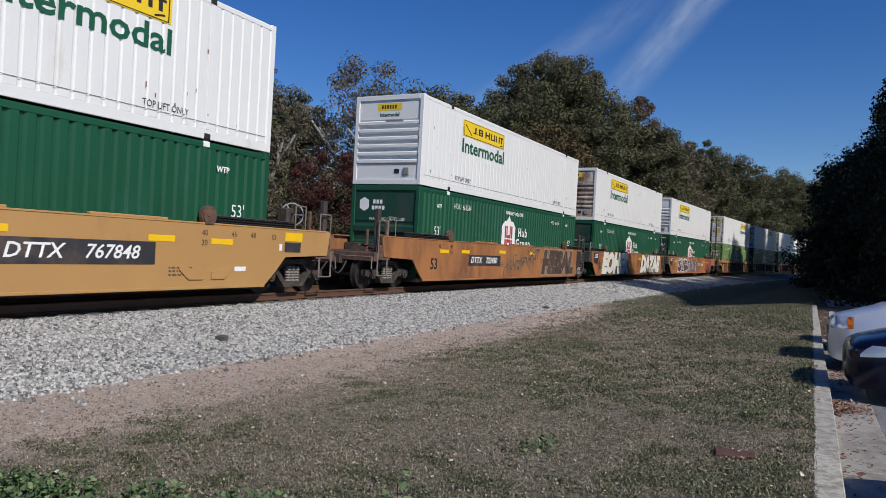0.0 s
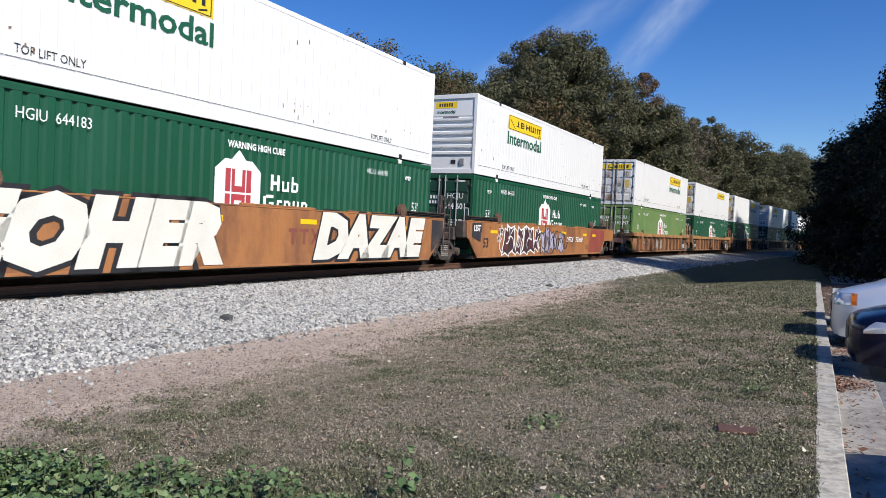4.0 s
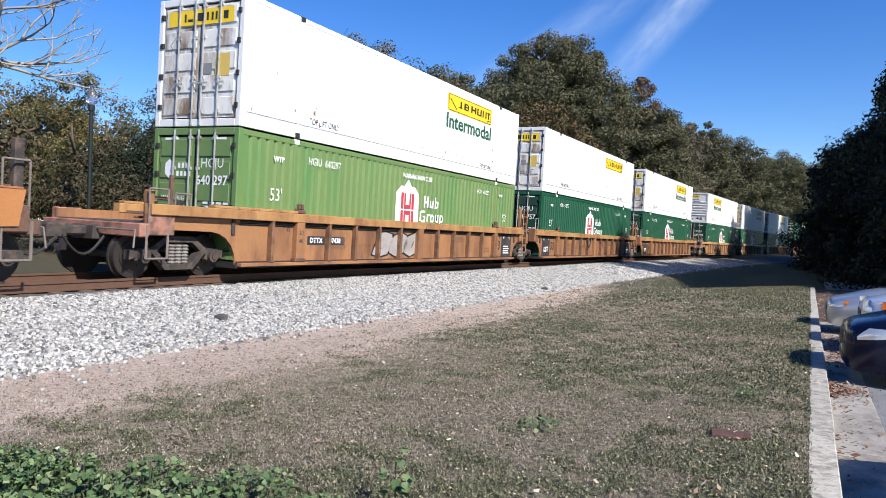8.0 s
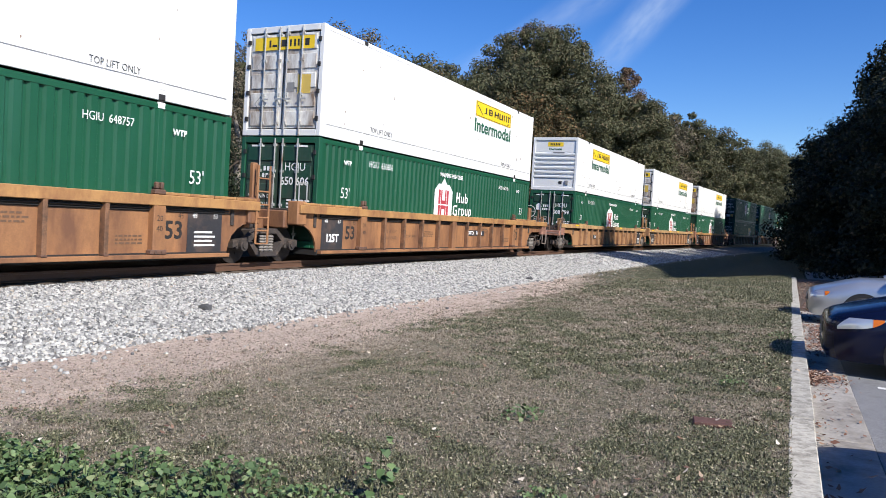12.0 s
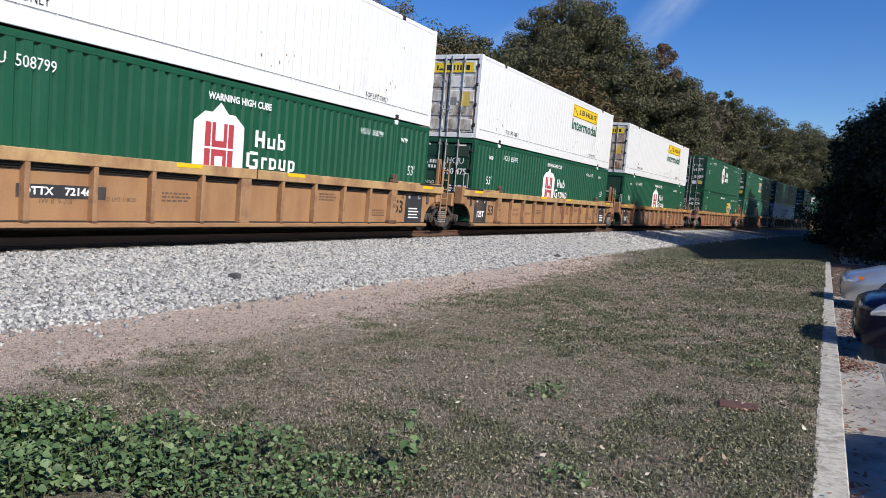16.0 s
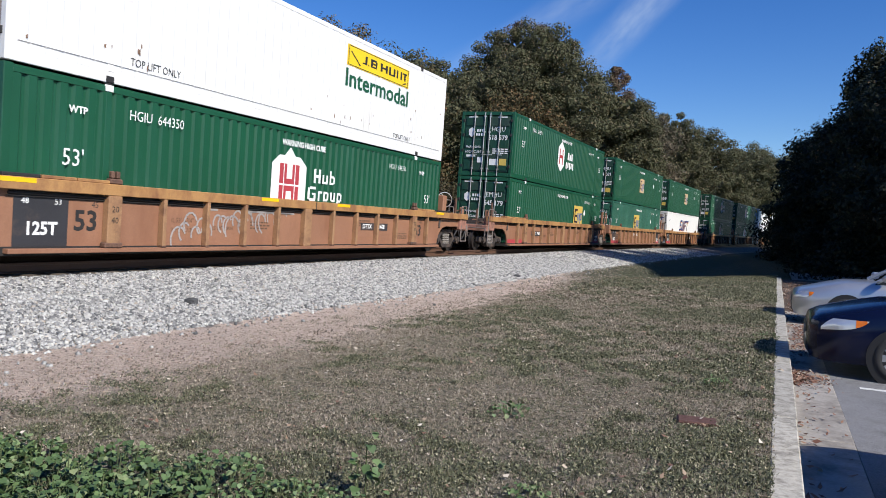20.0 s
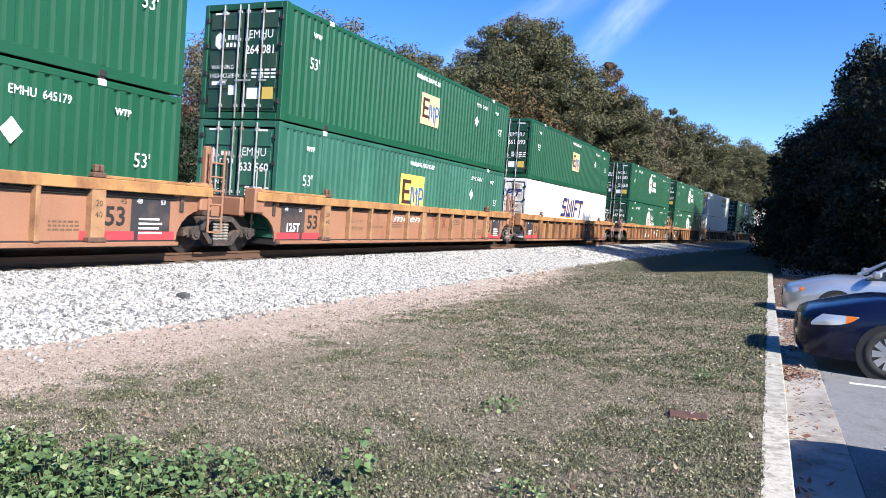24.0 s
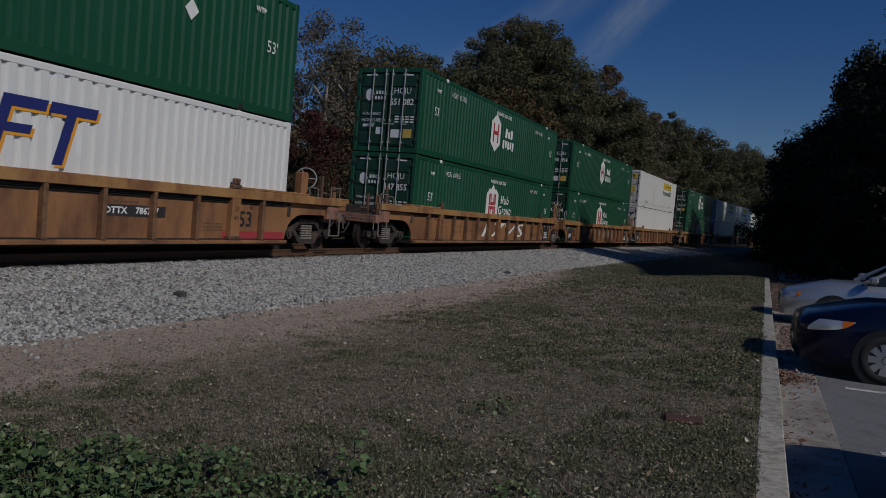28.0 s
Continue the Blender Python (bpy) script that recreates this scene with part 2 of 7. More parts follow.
def ground_material():
    """Grass, bare dirt and crushed stone, by distance from the track, with ragged borders; tree shade painted into the
    far grass.
    """
    m, n, l = node_material("ground_cover", 0.95)
    b = n["Principled BSDF"]
    co = n.new("ShaderNodeTexCoord")

    def tex(scale, detail=6, rough=0.6):
        t = n.new("ShaderNodeTexNoise")
        t.inputs["Scale"].default_value, t.inputs["Detail"].default_value, t.inputs["Roughness"].default_value = scale, detail, rough
        l.new(co.outputs["Object"], t.inputs["Vector"])
        return t.outputs["Fac"]

    def calc(op, a, c=0.0):
        t = n.new("ShaderNodeMath")
        t.operation = op
        for k, v in enumerate((a, c)):
            if isinstance(v, (int, float)):
                t.inputs[k].default_value = v
            else:
                l.new(v, t.inputs[k])
        return t.outputs[0]

    def step(v, lo, hi):
        t = n.new("ShaderNodeMapRange")
        t.inputs["From Min"].default_value, t.inputs["From Max"].default_value = lo, hi
        l.new(v, t.inputs["Value"])
        return t.outputs[0]

    def mix(f, a, c):
        t = n.new("ShaderNodeMix")
        t.data_type = "RGBA"
        l.new(f, t.inputs["Factor"])
        for key, v in (("A", a), ("B", c)):
            if isinstance(v, tuple):
                t.inputs[key].default_value = (*v, 1)
            else:
                l.new(v, t.inputs[key])
        return t.outputs["Result"]

    sep = n.new("ShaderNodeSeparateXYZ")
    l.new(co.outputs["Object"], sep.inputs[0])
    d = calc("SUBTRACT", calc("SUBTRACT", sep.outputs["X"], TRACK_X), calc("MULTIPLY", calc("MULTIPLY", sep.outputs["Y"], sep.outputs["Y"]), KAP / 2))
    ragged = calc("ADD", d, calc("MULTIPLY", calc("SUBTRACT", tex(0.5), 0.5), 2.0))
    ragged = calc("ADD", ragged, calc("MULTIPLY", calc("SUBTRACT", tex(4.0), 0.5), 0.9))
    dry = mix(step(tex(0.8, 8, 0.75), 0.4, 0.6), (0.3, 0.248, 0.183), (0.16, 0.145, 0.09))
    grass = mix(step(tex(15, 6, 0.8), 0.48, 0.58), dry, (0.05, 0.046, 0.022))
    grass = mix(step(tex(7, 7, 0.85), 0.53, 0.6), grass, (0.085, 0.092, 0.034))
    grass = mix(step(tex(24, 6, 0.8), 0.56, 0.64), grass, (0.46, 0.405, 0.315))
    # greener patches; from y = 14 on they paint in the trees' shade
    lush_shade = mix(step(tex(9, 7, 0.8), 0.45, 0.6), (0.03, 0.034, 0.014), (0.062, 0.07, 0.026))
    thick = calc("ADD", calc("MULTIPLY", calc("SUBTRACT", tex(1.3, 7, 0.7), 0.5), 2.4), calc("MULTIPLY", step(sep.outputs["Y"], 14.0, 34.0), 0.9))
    grass = mix(step(thick, 0.22, 0.62), grass, lush_shade)
    dirt = mix(step(tex(2.2, 8, 0.75), 0.35, 0.68), (0.66, 0.52, 0.435), (0.5, 0.395, 0.325))
    dirt = mix(step(tex(22, 6, 0.85), 0.5, 0.6), dirt, (0.32, 0.25, 0.2))
    dirt = mix(step(tex(12, 5, 0.8), 0.55, 0.68), dirt, (0.7, 0.6, 0.49))
    dirt = mix(step(tex(38, 5, 0.85), 0.56, 0.62), dirt, (0.17, 0.135, 0.1))
    stone = mix(step(tex(30, 4, 0.7), 0.35, 0.65), (0.05, 0.05, 0.05), (0.15, 0.15, 0.15))
    stone = mix(step(calc("SUBTRACT", 2.0, ragged), -0.4, 0.5), stone, (0.16, 0.125, 0.1))
    cover = mix(step(ragged, 4.85, 5.1), stone, dirt)
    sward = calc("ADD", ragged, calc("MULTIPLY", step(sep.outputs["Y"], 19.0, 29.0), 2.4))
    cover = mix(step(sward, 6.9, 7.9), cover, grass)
    far = mix(step(calc("MULTIPLY", d, -1.0), 5.2, 6.2), cover, (0.07, 0.062, 0.035))
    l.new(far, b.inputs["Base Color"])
    bp = n.new("ShaderNodeBump")
    bp.inputs["Strength"].default_value, bp.inputs["Distance"].default_value = 1.0, 0.05
    l.new(tex(45, 6, 0.7), bp.inputs["Height"])
    l.new(bp.outputs[0], b.inputs["Normal"])
    return m


GROUND = ground_material()
bm = bmesh.new()
xs = sorted({*np.arange(-34, -4.4, 0.45), *np.arange(-4, -0.2, 0.45), *(-3000, -800, -300, -120, -60, -45)})
ys = sorted({*np.arange(-10, 60, 0.8), *np.arange(60, 150, 2.5), *(-3000, -600, -120, -40, -20), *(170, 220, 300, 500, 1000, 3000)})
grid = [[bm.verts.new((x, y, ground_z(x, y))) for x in xs] + [bm.verts.new((kerb_x(min(max(y, -20), 60)) + 0.02, y, 0.024 - (0.6 if 37 < y < 400 else 0.0)))] for y in ys]
# past the kerb the sheet drops to the car park's level and runs on to the horizon
for row, y in zip(grid, ys):
    edge = row[-1].co.x
    row += [bm.verts.new((edge + 0.02, y, -0.58 if 37 < y < 400 else -0.25)), bm.verts.new((edge + 60, y, -0.25)), bm.verts.new((3000, y, -0.25))]
for j in range(len(ys) - 1):
    for i in range(len(grid[0]) - 1):
        bm.faces.new((grid[j][i], grid[j][i + 1], grid[j + 1][i + 1], grid[j + 1][i]))
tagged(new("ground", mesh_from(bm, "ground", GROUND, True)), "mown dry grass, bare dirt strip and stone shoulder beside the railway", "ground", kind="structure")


def island_material(name, stops, rough=0.8, seedscale=0.0):
    """Loose pieces: each takes its colour at random from the stops."""
    m, n, l = node_material(name, rough)
    geo = n.new("ShaderNodeNewGeometry")
    ramp = n.new("ShaderNodeValToRGB")
    ramp.color_ramp.interpolation = "LINEAR"
    while len(ramp.color_ramp.elements) < len(stops):
        ramp.color_ramp.elements.new(0.5)
    for el, (p, c) in zip(ramp.color_ramp.elements, stops):
        el.position, el.color = p, (*c, 1)
    l.new(geo.outputs["Random Per Island"], ramp.inputs[0])
    l.new(ramp.outputs[0], n["Principled BSDF"].inputs["Base Color"])
    return m


def plain_mesh(name, verts, faces, mat):
    """A mesh from arrays of vertices and of faces with equal numbers of corners."""
    verts, faces = np.ascontiguousarray(verts, dtype=np.float32), np.ascontiguousarray(faces, dtype=np.int32)
    me = bpy.data.meshes.new(name)
    me.vertices.add(len(verts))
    me.vertices.foreach_set("co", verts.ravel())
    me.loops.add(faces.size)
    me.loops.foreach_set("vertex_index", faces.ravel())
    me.polygons.add(len(faces))
    me.polygons.foreach_set("loop_start", np.arange(0, faces.size, faces.shape[1], dtype=np.int32))
    me.update(calc_edges=True)
    me.materials.append(mat)
    return me


def joined(name, verts, faces, mat):
    return new(name, plain_mesh(name, verts, faces, mat))


CUBE_V = np.array([(x, y, z) for x in (-1, 1) for y in (-1, 1) for z in (-1, 1)], float)
CUBE_F = np.array([(0, 1, 3, 2), (4, 6, 7, 5), (0, 4, 5, 1), (2, 3, 7, 6), (0, 2, 6, 4), (1, 5, 7, 3)])


def turns(rng, count):
    q = rng.normal(size=(count, 4))
    q /= np.linalg.norm(q, axis=1, keepdims=True)
    w, x, y, z = q.T
    return np.stack([1 - 2 * (y * y + z * z), 2 * (x * y - z * w), 2 * (x * z + y * w), 2 * (x * y + z * w), 1 - 2 * (x * x + z * z), 2 * (y * z - x * w), 2 * (x * z - y * w), 2 * (y * z + x * w), 1 - 2 * (x * x + y * y)], 1).reshape(count, 3, 3)


def scatter_stones(rng, places, size):
    """Angular broken stones, one deformed block each."""
    c = len(places)
    v = CUBE_V[None] * (1 + rng.uniform(-0.45, 0.25, (c, 8, 3)))
    v = v * (size[:, None, None] * rng.uniform(0.55, 1.0, (c, 1, 3)))
    v = np.einsum("nij,nkj->nki", turns(rng, c), v) + places[:, None]
    f = CUBE_F[None] + 8 * np.arange(c)[:, None, None]
    return v.reshape(-1, 3), f.reshape(-1, 4)


STONE = island_material("crushed_granite", [(0.0, (0.075, 0.075, 0.076)), (0.22, (0.22, 0.217, 0.208)), (0.6, (0.38, 0.373, 0.35)), (0.9, (0.53, 0.52, 0.485)), (1.0, (0.36, 0.31, 0.25))], 0.8)
rng = np.random.default_rng(4)
for count, y0, y1, lo, hi in ((50000, 3.5, 17, 0.016, 0.032), (31000, 17, 34, 0.02, 0.04), (12000, 34, 75, 0.04, 0.07)):
    y = rng.uniform(y0, y1, count)
    d = 1.25 + 3.95 * rng.random(count) + np.where(rng.random(count) < 0.07, rng.exponential(0.22, count), 0)
    x = TRACK_X + KAP * y * y / 2 + d
    z = np.array([ground_z(a, b_) for a, b_ in zip(x, y)]) + rng.uniform(0.0, 0.02, count)
    tagged(joined("ballast", *scatter_stones(rng, np.stack([x, y, z], 1), rng.uniform(lo, hi, count)), STONE), "pale grey crushed stone ballast on the track shoulder", "ballast", kind="stuff")

count = 4500
y = 4 + 28 * rng.random(count) ** 1.3
d = rng.uniform(5.1, 7.2, count)
x = TRACK_X + KAP * y * y / 2 + d
z = np.array([ground_z(a, b_) for a, b_ in zip(x, y)]) + 0.003
GRIT = island_material("dirt_grit", [(0.0, (0.1, 0.08, 0.065)), (0.5, (0.25, 0.19, 0.145)), (0.85, (0.38, 0.3, 0.235)), (1.0, (0.4, 0.38, 0.35))], 0.85)
tagged(joined("gravel", *scatter_stones(rng, np.stack([x, y, z], 1), rng.uniform(0.005, 0.013, count)), GRIT), "loose gravel and clods on the bare dirt strip", "gravel", kind="stuff")

# ---- rails and sleepers ----
SLEEPER = material("sleeper_wood", (0.11, 0.085, 0.065), 0.9, vary=0.4, scale=2, fine=30, bump=0.6)
for lat in (-0.755, 0.755):
    bm = bmesh.new()
    prof = [(-0.07, -0.17), (0.07, -0.17), (0.07, -0.155), (0.012, -0.14), (0.012, -0.045), (0.036, -0.04), (0.036, -0.004), (0.03, 0.0), (-0.03, 0.0), (-0.036, -0.004), (-0.036, -0.04), (-0.012, -0.045), (-0.012, -0.14), (-0.07, -0.155)]
    rings = [[bm.verts.new(on_track(s, lat + a, c)) for a, c in prof] for s in np.arange(-20, 150, 2.0)]
    for r0, r1 in zip(rings, rings[1:]):
        for i in range(len(prof)):
            bm.faces.new((r0[i], r0[(i + 1) % len(prof)], r1[(i + 1) % len(prof)], r1[i]))
    bmesh.ops.recalc_face_normals(bm, faces=bm.faces)
    tagged(new("rail", mesh_from(bm, "rail", STEEL)), "rusty steel rail spiked to wooden sleepers", "rail", "rails", "structure")
bm = boxes((-1.3, 1.3, -0.115, 0.115, -0.36, -0.175), bevel=0.015)
tie = tagged(new("sleeper", mesh_from(bm, "sleeper", SLEEPER)), "weathered wooden sleeper bedded in stone", "sleeper", "sleepers")
tie.matrix_basis = track_pose(0.0)
for k in range(1, 130):
    copy_thing(tie, track_pose(-2 + 0.55 * k if k > 4 else -8.0 + 0.55 * k) @ pose(random.uniform(-0.06, 0.06), 0, random.uniform(-0.012, 0.005), 0, 0, random.uniform(-1.2, 1.2)))

# ---- grass, litter, weeds ----
DRYBLADE = island_material("dry_grass_blade", [(0.0, (0.075, 0.062, 0.046)), (0.4, (0.18, 0.15, 0.11)), (0.8, (0.32, 0.275, 0.205)), (1.0, (0.5, 0.44, 0.345))], 0.8)
GREENBLADE = island_material("green_grass_blade", [(0.0, (0.032, 0.036, 0.018)), (0.45, (0.08, 0.086, 0.042)), (0.8, (0.165, 0.165, 0.088)), (1.0, (0.36, 0.33, 0.22))], 0.7)

STRAW = island_material("flattened_straw", [(0.0, (0.1, 0.07, 0.05)), (0.5, (0.2, 0.16, 0.115)), (0.93, (0.32, 0.27, 0.2)), (1.0, (0.55, 0.49, 0.4))], 0.8)


def patchy(x, y):
    return noise.noise((x * 0.55, y * 0.55, 7.3)) + 0.5 * noise.noise((x * 2.1, y * 2.1, 3.1))


def thickness(x, y):
    """How green and thick the sward grows there: patches, thicker away from the track; past y = 17 raised to paint in
    tree shade.
    """
    return noise.noise((x * 3.2, y * 3.2, 11.0)) + 0.8 * patchy(x, y) + 0.22 * (off_track(x, y) - 9.5) / 3 + 0.03 * max(0.0, y - 17.0)


FX, FY = np.arange(-8.0, 1.3, 0.06), np.arange(2.0, 40.5, 0.08)
THICK = np.array([[thickness(x, y) for y in FY] for x in FX])
PATCH = np.array([[patchy(x, y) for y in FY] for x in FX])
LEVEL = np.array([[ground_z(x, y) for y in FY] for x in FX])


def looked_up(lattice, x, y):
    i = np.clip(((x - FX[0]) / 0.06).astype(int), 0, len(FX) - 2)
    j = np.clip(((y - FY[0]) / 0.08).astype(int), 0, len(FY) - 2)
    u, v = (x - FX[i]) / 0.06, (y - FY[j]) / 0.08
    return (lattice[i, j] * (1 - u) + lattice[i + 1, j] * u) * (1 - v) + (lattice[i, j + 1] * (1 - u) + lattice[i + 1, j + 1] * u) * v


def tufts(rng, count, x0, x1, y0, y1, lo, hi, wide, spread):
    """Short blades in small tufts: taller and green where the sward is thick, dry between."""
    n = count
    x, y = rng.uniform(x0, x1, n), rng.uniform(y0, y1, n)
    d, p = x - TRACK_X - KAP * y * y / 2, looked_up(PATCH, x, y)
    grown = (x < 0.06 + 0.0145 * y) & ((d > 7.2 + 0.7 * p) | ((d > 5.2) & (rng.random(n) < 0.2)))
    x, y, d = x[grown], y[grown], d[grown]
    k = looked_up(THICK, x, y) + rng.normal(0, 0.25, len(x)) - np.where(d < 7.0, 0.6, 0.0)
    for pick, each, wider, mat_ in ((k > 0.22, 6, 1.0, GREENBLADE), ((k <= 0.22) & (k > -0.9), 5, 1.4, DRYBLADE)):
        tall = 0.75 + 0.55 * np.minimum(k[pick], 0.8) if each == 6 else np.full(pick.sum(), 0.6)
        x2, y2, tall = np.repeat(x[pick], each), np.repeat(y[pick], each), np.repeat(tall, each)
        x2, y2 = x2 + rng.normal(0, spread * wider, len(x2)), y2 + rng.normal(0, spread * wider, len(x2))
        near_ = x2 < 0.08 + 0.0145 * y2
        x2, y2, tall = x2[near_], y2[near_], tall[near_]
        c = len(x2)
        z = looked_up(LEVEL, x2, y2) - 0.004
        h, ang, lean = rng.uniform(lo, hi, c) * tall, rng.uniform(0, 2 * np.pi, c), rng.uniform(0.15, 1.25, c)
        w = wide * rng.uniform(0.6, 1.4, c)
        base = np.stack([x2, y2, z], 1)
        sidev = np.stack([np.cos(ang) * w, np.sin(ang) * w, 0 * w], 1)
        tip = base + np.stack([-np.sin(ang) * h * lean, np.cos(ang) * h * lean, h], 1)
        tagged(joined("grass", np.stack([base - sidev, base + sidev, tip], 1).reshape(-1, 3), np.arange(3 * c).reshape(-1, 3), mat_), "short patchy mown grass, " + ("green tufts" if mat_ is GREENBLADE else "dry straw"), "grass", kind="stuff")


def low_leaves(rng, count, y0, y1, size, mat_, label, want):
    """Small flat leaves of clover and other low growth lying among the blades, where want(thickness) says so."""
    x, y = rng.uniform(-7.0, 0.5, 8 * count), rng.uniform(y0, y1, 8 * count)
    d = x - TRACK_X - KAP * y * y / 2
    at = np.flatnonzero((x < 0.07 + 0.0145 * y) & (d > 6.6 + 0.6 * looked_up(PATCH, x, y)) & want(looked_up(THICK, x, y) + rng.normal(0, 0.2, len(x))))[:count]
    count = len(at)
    p = np.stack([x[at], y[at], looked_up(LEVEL, x[at], y[at]) + rng.uniform(0.004, 0.03, count)], 1)
    up = rng.normal(0, 0.55, (count, 3)) + np.array([0, 0, 1.0])
    up /= np.linalg.norm(up, axis=1, keepdims=True)
    a = np.cross(up, rng.normal(size=(count, 3)))
    a /= np.linalg.norm(a, axis=1, keepdims=True)
    b = np.cross(up, a) * 0.75
    s_ = size * rng.uniform(0.5, 1.5, (count, 1))
    v = np.stack([p - a * s_, p + b * s_, p + a * s_, p - b * s_], 1)
    tagged(joined("grass", v.reshape(-1, 3), np.arange(4 * count).reshape(-1, 4), mat_), label, "grass", kind="stuff")


for count, box4, lo, hi, wide, spread in ((52000, (-6.5, 0.25, 2.6, 10), 0.018, 0.042, 0.0042, 0.02), (38000, (-6.5, 0.4, 10, 20), 0.022, 0.05, 0.008, 0.03), (20000, (-7.5, 0.6, 20, 38), 0.03, 0.065, 0.018, 0.06)):
    tufts(rng, count, *box4, lo, hi, wide, spread)
for count, y0, y1, size in ((42000, 2.6, 8, 0.0085), (30000, 8, 17, 0.013), (16000, 17, 36, 0.022)):
    low_leaves(rng, count, y0, y1, size, GREENBLADE, "low green clover and weeds among the grass", lambda k: k > 0.15)
    low_leaves(rng, count // 3, y0, y1, size * 1.1, STRAW, "flattened straw and dead leaf scraps on the grass", lambda k: k < 0.3)

# ---- train: stacked containers on articulated well cars ----
CL, CW, CH = 16.15, 2.59, 2.896
FLOOR = 0.35                          # lower container's underside over the rail head
MESHES, LETTERS = {}, {}


def kept(key, make, mat=None, smooth=False):
    """A mesh made once and shared by all alike parts."""
    if key not in MESHES:
        MESHES[key] = mesh_from(make(), key[0] if isinstance(key, tuple) else key, mat, smooth)
    return MESHES[key]


def put(name, key, make, mat, parent, at=(0, 0, 0), turn=0.0, label=""):
    ob = part(name, kept((name, key, mat.name), make, mat), None, parent, label)
    ob.location, ob.rotation_euler = at, (0, 0, turn)
    return ob


def letters(text, size, mat, wide=1.0, thick=0.0, slant=0.0):
    """A line of writing as a flat mesh, its middle at the origin, standing in the x-z plane and read from -y."""
    key = (text, round(size, 3), mat.name, round(wide, 2), thick, slant)
    if key not in LETTERS:
        cu = bpy.data.curves.new("writing", "FONT")
        cu.body, cu.size, cu.align_x, cu.align_y, cu.resolution_u, cu.offset, cu.shear = text, size, "CENTER", "CENTER", 2, thick, slant
        ob = bpy.data.objects.new("writing", cu)
        me = bpy.data.meshes.new_from_object(ob)
        bpy.data.objects.remove(ob)
        me.transform(Matrix.Rotation(radians(90), 4, "X") @ Matrix.Diagonal((wide, 1, 1, 1)))
        me.materials.clear()
        me.materials.append(mat)
        LETTERS[key] = me
    return LETTERS[key]


def write(text, size, mat, parent, y, z, x=None, wide=1.0, end=False, thick=0.0, slant=0.0):
    """Writing on a thing's near long side (x given) or, with end, on its near end at x."""
    ob = part("lettering", letters(text, size, mat, wide, thick, slant), None, parent)
    if end:
        ob.location = (x, y, z)
    else:
        ob.location, ob.rotation_euler = (x, y, z), (0, 0, radians(90))
    return ob


def plate(bm, pts, x, on_end=False, lift=0.0):
    """A flat painted shape: points (along, up) on the side plane x, or on the end plane y = x."""
    vs = [bm.verts.new((x + lift, p[0], p[1]) if not on_end else (p[0], x - lift, p[1])) for p in pts]
    return bm.faces.new(vs)


def rect(a0, a1, b0, b1):
    return [(a0, b0), (a1, b0), (a1, b1), (a0, b1)]


def wall_profile(length, pitch, depth, height, land=0.5, phase=0.0):
    """A corrugated sheet in the plane x = 0 from y = 0 to length, its folds going in by depth."""
    bm = bmesh.new()
    n = max(1, int(length / pitch))
    p = length / n
    line = []
    for i in range(n):
        y = i * p
        line += [(0, y), (0, y + p * land), (-depth, y + p * (land + (1 - land) * 0.3)), (-depth, y + p * (land + (1 - land) * 0.7))]
    line.append((0, length))
    lo, hi = [bm.verts.new((x, y, 0)) for x, y in line], [bm.verts.new((x, y, height)) for x, y in line]
    for i in range(len(line) - 1):
        bm.faces.new((lo[i], lo[i + 1], hi[i + 1], hi[i]))
    return bm


def ribbed_end(width, height, rows, depth):
    """A nose wall with horizontal pressed ribs, in the plane y = 0, seen from -y."""
    bm = bmesh.new()
    line, h = [(0, 0)], height / rows
    for i in range(rows):
        z = i * h
        line += [(0, z + 0.18 * h), (-depth, z + 0.34 * h), (-depth, z + 0.66 * h), (0, z + 0.82 * h)]
    line.append((0, height))
    a, b = [bm.verts.new((-width / 2, y, z)) for y, z in line], [bm.verts.new((width / 2, y, z)) for y, z in line]
    for i in range(len(line) - 1):
        bm.faces.new((a[i], b[i], b[i + 1], a[i + 1]))
    return bm


def house_shape(w, h):
    return [(-w / 2, 0), (w / 2, 0), (w / 2, h * 0.72), (w * 0.3, h * 0.86), (w * 0.16, h * 0.86), (0, h), (-w * 0.16, h * 0.86), (-w * 0.3, h * 0.86), (-w / 2, h * 0.72)]


SCUFFED = []
SCUFF = material("rusty_scuff", (0.2, 0.12, 0.075), 0.8, vary=0.4, scale=8, bump=0)


